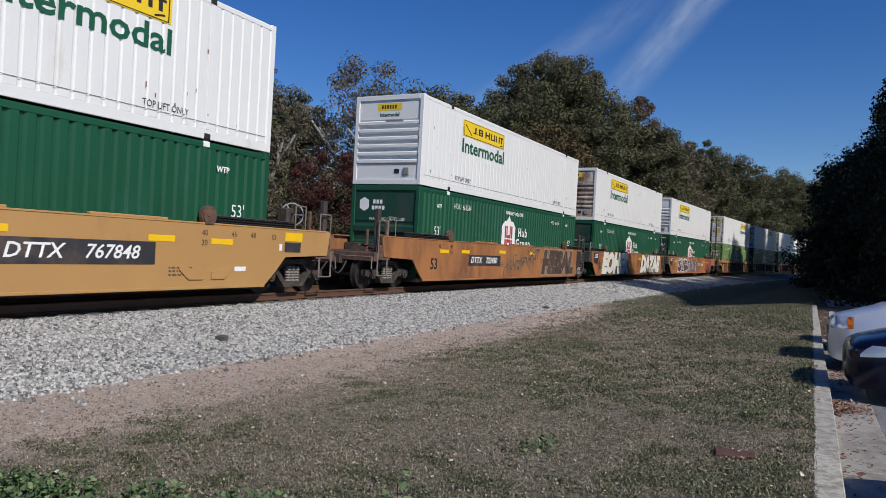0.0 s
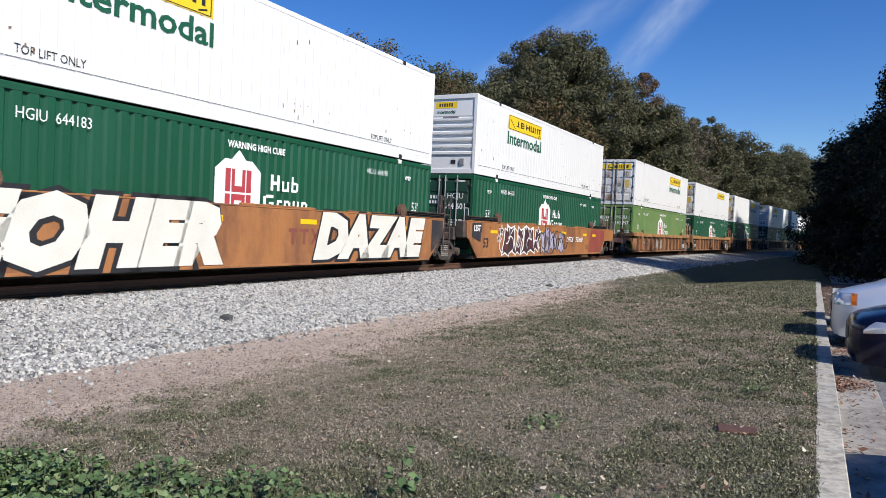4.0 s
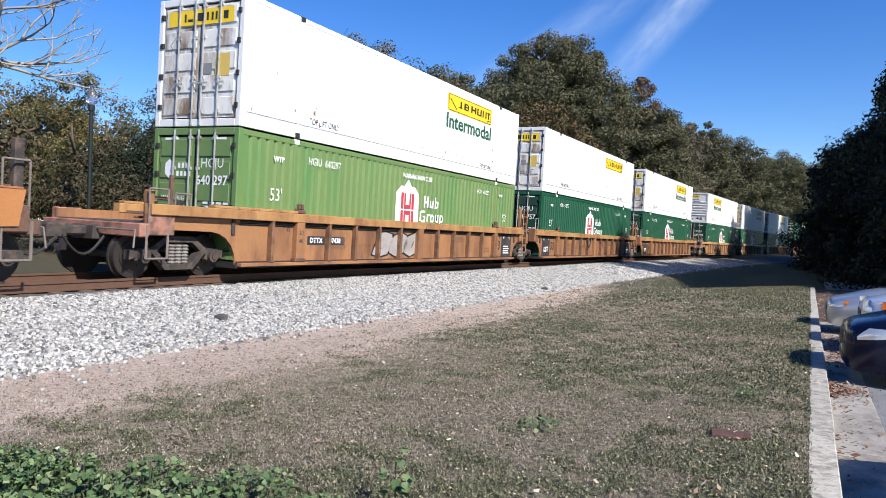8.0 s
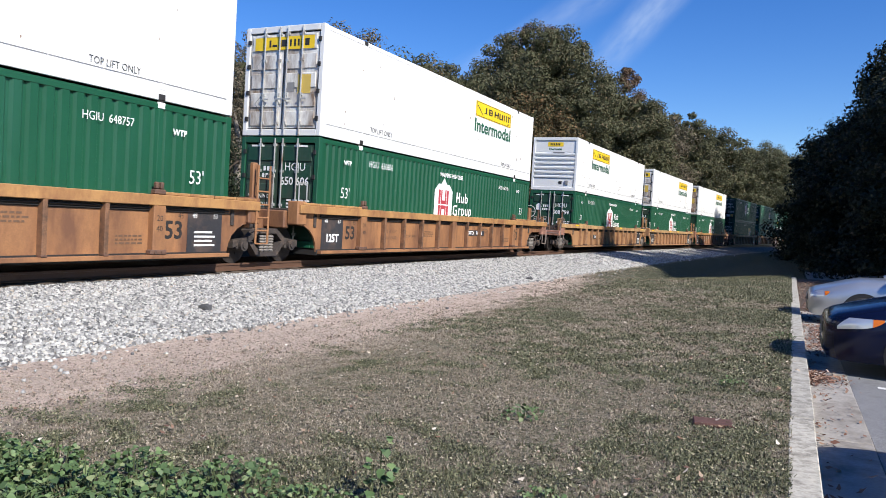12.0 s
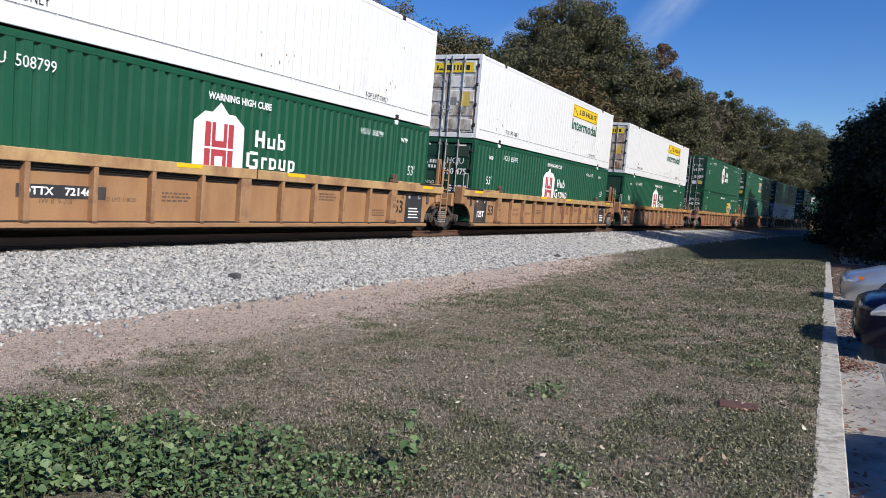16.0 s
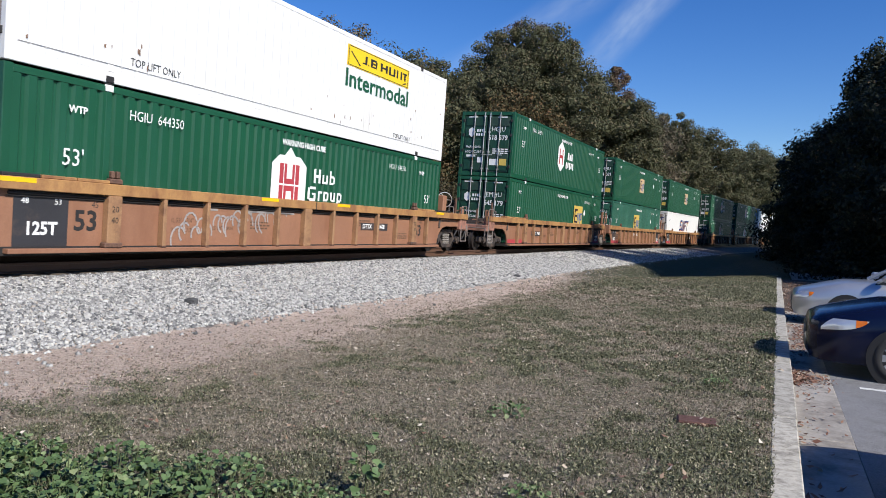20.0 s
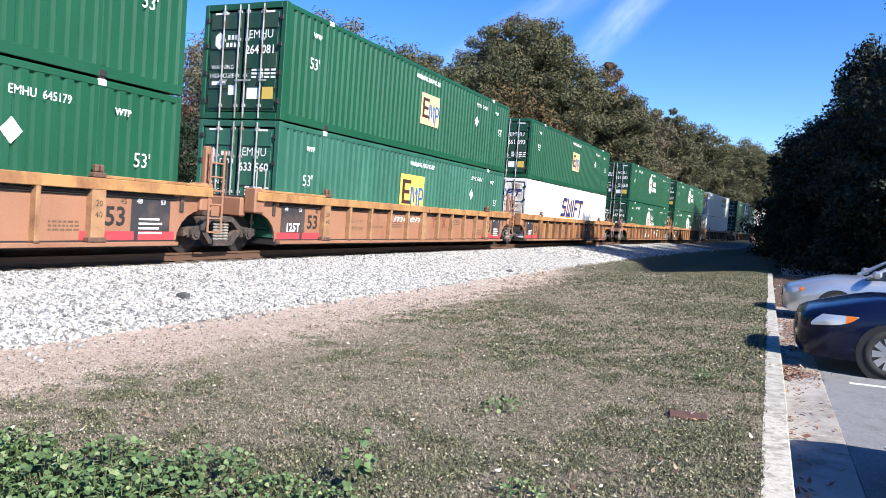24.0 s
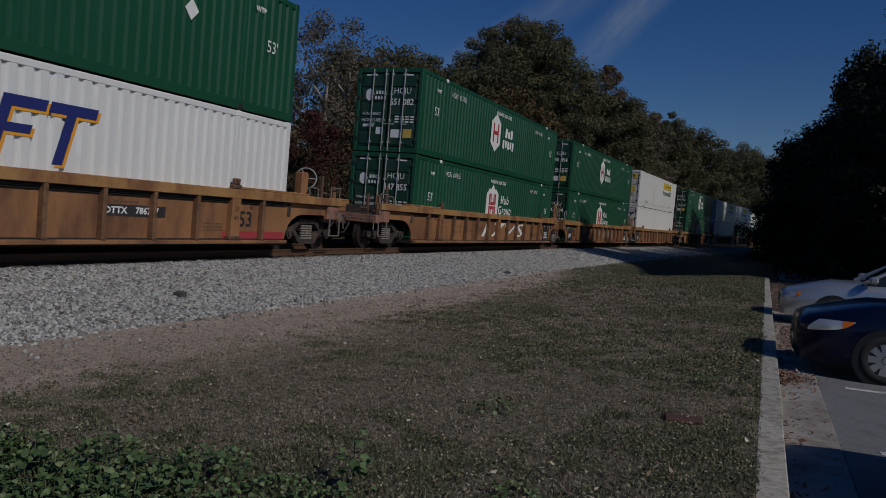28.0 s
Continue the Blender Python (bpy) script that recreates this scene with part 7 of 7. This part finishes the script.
def leaf_cloud(rg, centres, radii, per, size, loose=0.42):
    """Leaves gathered round clump centres, most in each clump's skin, turned outwards with some scatter."""
    c = len(centres) * per
    u = rg.normal(size=(c, 3))
    u /= np.linalg.norm(u, axis=1, keepdims=True)
    rr = rg.random(c) ** 0.33 * (1 + 0.1 * np.abs(rg.normal(size=c)))
    p = np.repeat(centres, per, 0) + u * (np.repeat(radii, per)[:, None] * rr[:, None] * np.array([1, 1, 0.78]))
    return leaves_at(rg, p, u + np.array([0, 0, 0.25]), size, loose)


def leaves_at(rg, p, way, size, loose):
    """One pointed leaf at each place, facing its way but for a random turn."""
    c = len(p)
    nrm = way + loose * rg.normal(size=(c, 3))
    nrm /= np.linalg.norm(nrm, axis=1, keepdims=True)
    a = np.cross(nrm, rg.normal(size=(c, 3)))
    a /= np.linalg.norm(a, axis=1, keepdims=True)
    b = np.cross(nrm, a)
    s_ = size * rg.uniform(0.55, 1.45, (c, 1))
    v = np.stack([p - a * s_, p + a * s_ * 0.8 + b * s_ * 0.75, p + a * s_ * 0.5 - b * s_ * 0.75], 1)
    return v.reshape(-1, 3), np.arange(3 * c).reshape(-1, 3)


def crown_limit(shape, h, u, seed):
    """The crown's half width at height h (0 to 1), as a share of its radius."""
    if shape == "cone":
        return (1 - h) ** 0.46 * (0.9 + 0.13 * math.sin(11 * h + 3 * u[0]) + 0.12 * noise.noise((u[0] * 3 + seed, u[1] * 3, h * 5)))
    return math.sqrt(max(0, 1 - (2 * h - 0.9) ** 2 * 0.8)) * (0.84 + 0.34 * noise.noise((u[0] * 1.7 + seed, u[1] * 1.7, u[2] * 1.7)))


def grow(seed, label, height, radius, mat, clumps=70, per=90, size=0.22, shape="round", base=0.25, bark=BARK, name="tree", clump=0.2, bole=0.36, forks=2, core=0):
    """A trunk with forking limbs, and a crown of leaf sprays in uneven clumps; core: larger sprays deep inside it."""
    rg, rp = np.random.default_rng(seed), random.Random(seed)
    e = thing(name, label, "tree", "trees")
    bm, tips = bmesh.new(), []
    limb_tree(bm, rp, (0, 0, -0.3), (rp.gauss(0, 0.04), rp.gauss(0, 0.04), 1), height * bole, height * 0.02 + 0.06, forks, tips, 0.55)
    part("trunk", bm, bark, e, smooth=True)
    cen, deep_ = [], []
    while len(cen) < clumps or len(deep_) < core:
        u = rg.uniform(-1, 1, 3)
        h = (u[2] + 1) / 2
        lim, q = crown_limit(shape, h, u, seed), math.hypot(u[0], u[1])
        at = (u[0] * radius, u[1] * radius, height * (base + (1 - base) * h * 0.97))
        if lim * 0.4 < q < lim and len(cen) < clumps:
            cen.append(at)
        if q < lim * 0.62 and h < 0.93 and len(deep_) < core:
            deep_.append(at)
    cen = np.array(cen)
    v, f = leaf_cloud(rg, cen, radius * clump * rg.uniform(0.55, 1.5, len(cen)), per, size)
    if core:
        v2, f2 = leaves_at(rg, np.array(deep_), rg.normal(size=(core, 3)), radius * 0.05, 0.5)
        v, f = np.concatenate([v, v2]), np.concatenate([f, f2 + len(v)])
    tagged(part("crown", plain_mesh("crown", v, f, mat), None, e), kind="stuff")
    return e


def plant(tree_, x, y, turn=0.0, z=None):
    tree_.matrix_basis = pose(x, y, ground_z(x, y) if z is None else z, 0, 0, turn)
    return tree_


# the woods beyond the track
plant(grow(11, "huge dense dark green oak with a browning top", 21.6, 9.8, OAK, 520, 360, 0.11, base=0.08, clump=0.115, bole=0.3, forks=1, core=4000), -22.5, 71)
plant(grow(51, "broad dark green oak at the edge of the woods", 17.0, 7.2, OAK, 300, 330, 0.105, base=0.08, clump=0.13, bole=0.3, forks=1, core=2500), -15.5, 77)
plant(grow(52, "broad dark green oak at the edge of the woods", 17.2, 6.6, OAK, 260, 300, 0.105, base=0.08, clump=0.13, bole=0.3, forks=1, core=2500), -28.5, 68)
plant(grow(53, "russet autumn oak rising behind the green ones", 23.4, 4.6, RUSSET, 120, 260, 0.1, base=0.55, clump=0.17, bole=0.3, forks=2), -25.5, 78)
plant(grow(54, "russet autumn oak rising behind the green ones", 20.0, 3.4, RUSSET, 80, 220, 0.1, base=0.6, clump=0.19, bole=0.3, forks=2), -16.5, 82)
far_oak = plant(grow(12, "tall dark green oak in the woods", 19, 7.0, OAK, 210, 250, 0.125, base=0.08, clump=0.14, bole=0.3, forks=1, core=2500), -18, 94)
plant(grow(13, "tall dark green oak in the woods", 20.0, 7.0, OAK, 190, 240, 0.13, base=0.08, clump=0.14, bole=0.3, forks=1, core=2500), -13.5, 114)
far_brown = plant(grow(55, "tall brown autumn tree thinning in the woods", 17.5, 5.6, GREYLEAF, 150, 170, 0.11, base=0.1, bark=PALEBARK, clump=0.16, bole=0.3, forks=3, core=500), -14.2, 97)
plant(grow(14, "browning autumn tree at the edge of the woods", 13, 5.5, AUTUMN, 110, 260, 0.11, base=0.08, bole=0.3, forks=1), -19, 60)
plant(grow(15, "browning autumn tree at the edge of the woods", 12, 5.0, AUTUMN, 110, 260, 0.11, base=0.08, bole=0.3, forks=1), -16.5, 80)
plant(grow(16, "grey-green autumn tree with thinning leaves", 14.5, 5.0, GREYLEAF, 90, 220, 0.09, base=0.15, bark=PALEBARK), -27.5, 43)
plant(grow(17, "tall green oak behind thinner trees", 16.5, 5.5, OAK, 120, 260, 0.11, base=0.15, bole=0.3, forks=1), -32, 55)
plant(grow(18, "dark red autumn shrub tree", 7.2, 2.6, REDLEAF, 70, 240, 0.055, base=0.08), -21.5, 31)
plant(grow(19, "grey-brown thinning tree with pale limbs", 11.5, 3.6, GREYLEAF, 70, 180, 0.07, base=0.15, bark=PALEBARK), -28.5, 34)
plant(grow(20, "dark evergreen with dense low branches", 5.8, 3.3, PINE, 90, 330, 0.055, base=0.02), -23.5, 22.5)
plant(grow(21, "dark red autumn tree behind the evergreen", 8.6, 2.6, REDLEAF, 65, 220, 0.06, base=0.1), -30, 30)
plant(grow(22, "yellow autumn tree with thinning leaves", 8.4, 3.4, YELLOWLEAF, 75, 220, 0.06, base=0.12), -33.5, 24.5)
plant(grow(23, "yellow-green autumn tree with thinning leaves", 7.6, 3.0, YELLOWLEAF, 75, 220, 0.06, base=0.05), -31, 18.5)
plant(grow(24, "dark evergreen with dense low branches", 6.2, 3.0, PINE, 90, 330, 0.055, base=0.02), -26.5, 27)
plant(grow(25, "green oak behind the lamp post", 9.0, 4.2, OAK, 90, 240, 0.08, base=0.1, bole=0.3, forks=1), -38, 34)
bare = thing("tree", "bare leafless tree with pale drooping limbs", "tree", "trees")
bm, tips, rp = bmesh.new(), [], random.Random(8)
limb_tree(bm, rp, (0, 0, -0.3), (0.05, 0, 1), 9.0, 0.26, 0, tips, 0.4)
for start, way, length in (((0.2, 0, 8.8), (6, 4.2, 0.6), 3.0), ((0.1, 0, 8.3), (6, 5.4, -1.5), 3.6), ((0.1, 0, 6.4), (6, 4.5, 0.2), 2.8)):
    limb_tree(bm, rp, start, way, length, 0.15, 4, tips, 0.42)
part("trunk", bm, PALEBARK, bare, smooth=True)
plant(bare, -35.8, 17.3)
plant(grow(27, "green and brown woodland tree", 15.5, 6.0, OAK, 130, 280, 0.12, base=0.08, bole=0.3, forks=1), -27, 57)
plant(grow(28, "green and brown woodland tree", 12.5, 4.6, AUTUMN, 100, 260, 0.09, base=0.06, bole=0.3, forks=1), -24, 46)
for k, (x, y, h) in enumerate(((-24, 88, 17), (-28, 75, 18), (-19, 108, 18), (-16, 130, 21), (-9, 140, 21), (-22, 135, 22), (-13, 160, 23), (-5, 172, 22), (-36, 62, 16), (-40, 48, 14), (-34, 42, 13), (-44, 32, 9.5), (-46, 20, 8.5), (4, 205, 25), (-6, 215, 27), (14, 225, 26), (22, 235, 26))):
    brown = k in (0, 2, 6, 9, 12)
    t_ = copy_thing(far_brown if brown else far_oak, pose(x, y, ground_z(x, y), 0, 0, 47 * k + 20))
    s_ = h / (17.5 if brown else 19)
    t_.scale = (s_ * (1.2 if k % 2 else 1.05), s_ * 1.1, s_)
    t_["label"] = "brown thinning tree in the far woods" if brown else "dark green oak in the far woods"
# low scrub along the far side of the track
scrub = grow(31, "low tangled scrub beside the track", 3.4, 2.6, SCRUB, 70, 210, 0.06, base=0.0, name="shrub", clump=0.26)
plant(scrub, -19.5, 36)
for k, (x, y, s_) in enumerate(((-19.5, 26, 0.9), (-20.5, 30, 1.0), (-18.6, 41, 1.1), (-18.2, 46, 1.3), (-17.6, 51, 1.4), (-17.0, 56, 1.4), (-16.5, 62, 1.5), (-15.5, 69, 1.6), (-14.5, 76, 1.7), (-13.5, 84, 1.8), (-12, 93, 1.9), (-10.5, 102, 2.0), (-22, 18, 0.9), (-24, 14, 1.0), (-26, 11, 1.1), (-22.5, 40, 1.5), (-24, 36, 1.6), (-27, 23, 1.3), (-29, 16, 1.5))):
    t_ = copy_thing(scrub, pose(x, y, ground_z(x, y), 0, 0, 61 * k))
    t_.scale = (s_, s_, s_)
# dark magnolias beside the car park, some of them added out of view to cast shade
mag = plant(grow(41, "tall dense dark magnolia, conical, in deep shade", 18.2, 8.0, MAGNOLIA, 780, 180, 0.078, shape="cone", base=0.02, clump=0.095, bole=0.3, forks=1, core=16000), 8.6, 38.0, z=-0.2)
mag2 = plant(grow(42, "rounded dense dark magnolia in deep shade, in a row partly added out of view", 10.0, 5.2, MAGNOLIA, 330, 190, 0.085, base=0.0, clump=0.13, bole=0.3, forks=1, core=6000), 4.5, 48, z=-0.6)
far_mag = plant(grow(43, "dark magnolia behind the car park, in deep shade, in a row partly added out of view", 18.0, 6.4, MAGNOLIA, 260, 110, 0.15, shape="cone", base=0.02, clump=0.15, bole=0.3, forks=1, core=6000), 10.0, 43.5, z=-0.6)
# copies to the right of the view are added only for their shadows
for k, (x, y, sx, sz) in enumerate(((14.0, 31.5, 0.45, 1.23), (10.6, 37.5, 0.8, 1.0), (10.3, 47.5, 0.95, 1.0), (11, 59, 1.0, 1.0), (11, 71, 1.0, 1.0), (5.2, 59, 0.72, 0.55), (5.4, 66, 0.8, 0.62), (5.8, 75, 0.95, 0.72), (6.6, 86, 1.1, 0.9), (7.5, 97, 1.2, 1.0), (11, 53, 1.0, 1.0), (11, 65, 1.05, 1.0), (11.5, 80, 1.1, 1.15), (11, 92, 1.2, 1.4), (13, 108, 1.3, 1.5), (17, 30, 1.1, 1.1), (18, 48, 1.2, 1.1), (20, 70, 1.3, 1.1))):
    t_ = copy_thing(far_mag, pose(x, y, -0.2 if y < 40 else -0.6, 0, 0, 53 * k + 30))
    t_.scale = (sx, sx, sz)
# unseen copies, stretched tall to shade the ground and the far train
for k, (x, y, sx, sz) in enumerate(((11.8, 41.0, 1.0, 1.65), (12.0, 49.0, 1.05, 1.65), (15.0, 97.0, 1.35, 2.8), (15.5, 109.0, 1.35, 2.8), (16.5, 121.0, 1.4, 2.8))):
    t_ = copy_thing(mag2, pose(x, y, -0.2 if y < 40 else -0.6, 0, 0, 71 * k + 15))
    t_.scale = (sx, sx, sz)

# ---- thin streak of cloud, far off ----
def cloud_material(name, density):
    """A glowing veil that thins out to its borders."""
    m, n, l = node_material(name)
    n.remove(n["Principled BSDF"])
    out = n["Material Output"]
    em, tr, mx = n.new("ShaderNodeEmission"), n.new("ShaderNodeBsdfTransparent"), n.new("ShaderNodeMixShader")
    em.inputs["Color"].default_value, em.inputs["Strength"].default_value = (0.75, 0.86, 1.0, 1), 0.8
    co, sp = n.new("ShaderNodeTexCoord"), n.new("ShaderNodeSeparateXYZ")
    l.new(co.outputs["Generated"], sp.inputs[0])
    wisp, mp = n.new("ShaderNodeTexNoise"), n.new("ShaderNodeMapping")
    wisp.inputs["Scale"].default_value, wisp.inputs["Detail"].default_value = 5, 8
    mp.inputs["Scale"].default_value = (2.2, 1.2, 1)
    l.new(co.outputs["Generated"], mp.inputs["Vector"])
    l.new(mp.outputs[0], wisp.inputs["Vector"])

    def chain(op, a, b):
        t = n.new("ShaderNodeMath")
        t.operation = op
        for k, v in enumerate((a, b)):
            if isinstance(v, (int, float)):
                t.inputs[k].default_value = v
            else:
                l.new(v, t.inputs[k])
        return t.outputs[0]

    across = chain("MULTIPLY", chain("MULTIPLY", sp.outputs["Y"], chain("SUBTRACT", 1.0, sp.outputs["Y"])), 4.0)
    along = chain("MULTIPLY", chain("MULTIPLY", sp.outputs["X"], chain("SUBTRACT", 1.0, sp.outputs["X"])), 4.0)
    dens = chain("MULTIPLY", chain("MULTIPLY", chain("POWER", across, 2.0), along), chain("MULTIPLY", wisp.outputs["Fac"], density))
    l.new(dens, mx.inputs[0])
    l.new(tr.outputs[0], mx.inputs[1])
    l.new(em.outputs[0], mx.inputs[2])
    l.new(mx.outputs[0], out.inputs["Surface"])
    return m


def sky_point(az, el, dist):
    return Vector((-math.sin(radians(az)) * math.cos(radians(el)), math.cos(radians(az)) * math.cos(radians(el)), math.sin(radians(el)))) * dist


def lay_cloud(density, a, b, width):
    bm = bmesh.new()
    bm.faces.new([bm.verts.new(p) for p in ((-0.5, -0.5, 0), (0.5, -0.5, 0), (0.5, 0.5, 0), (-0.5, 0.5, 0))])
    ob = tagged(new("cloud", mesh_from(bm, "cloud", cloud_material("thin_cloud", density))), "thin wispy streak of high cloud", "cloud", kind="structure")
    xd = (b - a).normalized()
    yd = ((a + b) / 2).normalized().cross(xd).normalized()
    ob.matrix_basis = Matrix.Translation((a + b) / 2) @ Matrix((xd, yd, xd.cross(yd))).transposed().to_4x4() @ Matrix.Diagonal(((b - a).length, width, 1, 1))


lay_cloud(0.5, sky_point(14.6, 10.8, 3000), sky_point(0.0, 25.6, 3000), 190)
lay_cloud(0.2, sky_point(23.5, 11.0, 3000), sky_point(6.0, 22.0, 3000), 200)
lay_cloud(0.14, sky_point(30.0, 8.5, 3000), sky_point(14.0, 17.5, 3000), 130)


def motions():
    for ob, off in MOVERS:
        walk(ob, [(t, track_pose(off + S_of(t))) for t in TIMES])
    walk(suv, [(t, pose(x, 14.45, PARK_Z, 0, 0, -0.8)) for t, x in SUV_ROWS])
    rolls = [(t, (S_of(0) - S_of(t)) / WHEEL_R) for t in [k / 15 for k in range(421)]]
    for ob, k in WHEELSETS:
        walk(ob, [(t, Matrix.Translation((0, k, WHEEL_R)) @ Matrix.Rotation(a, 4, "X")) for t, a in rolls])


motions()
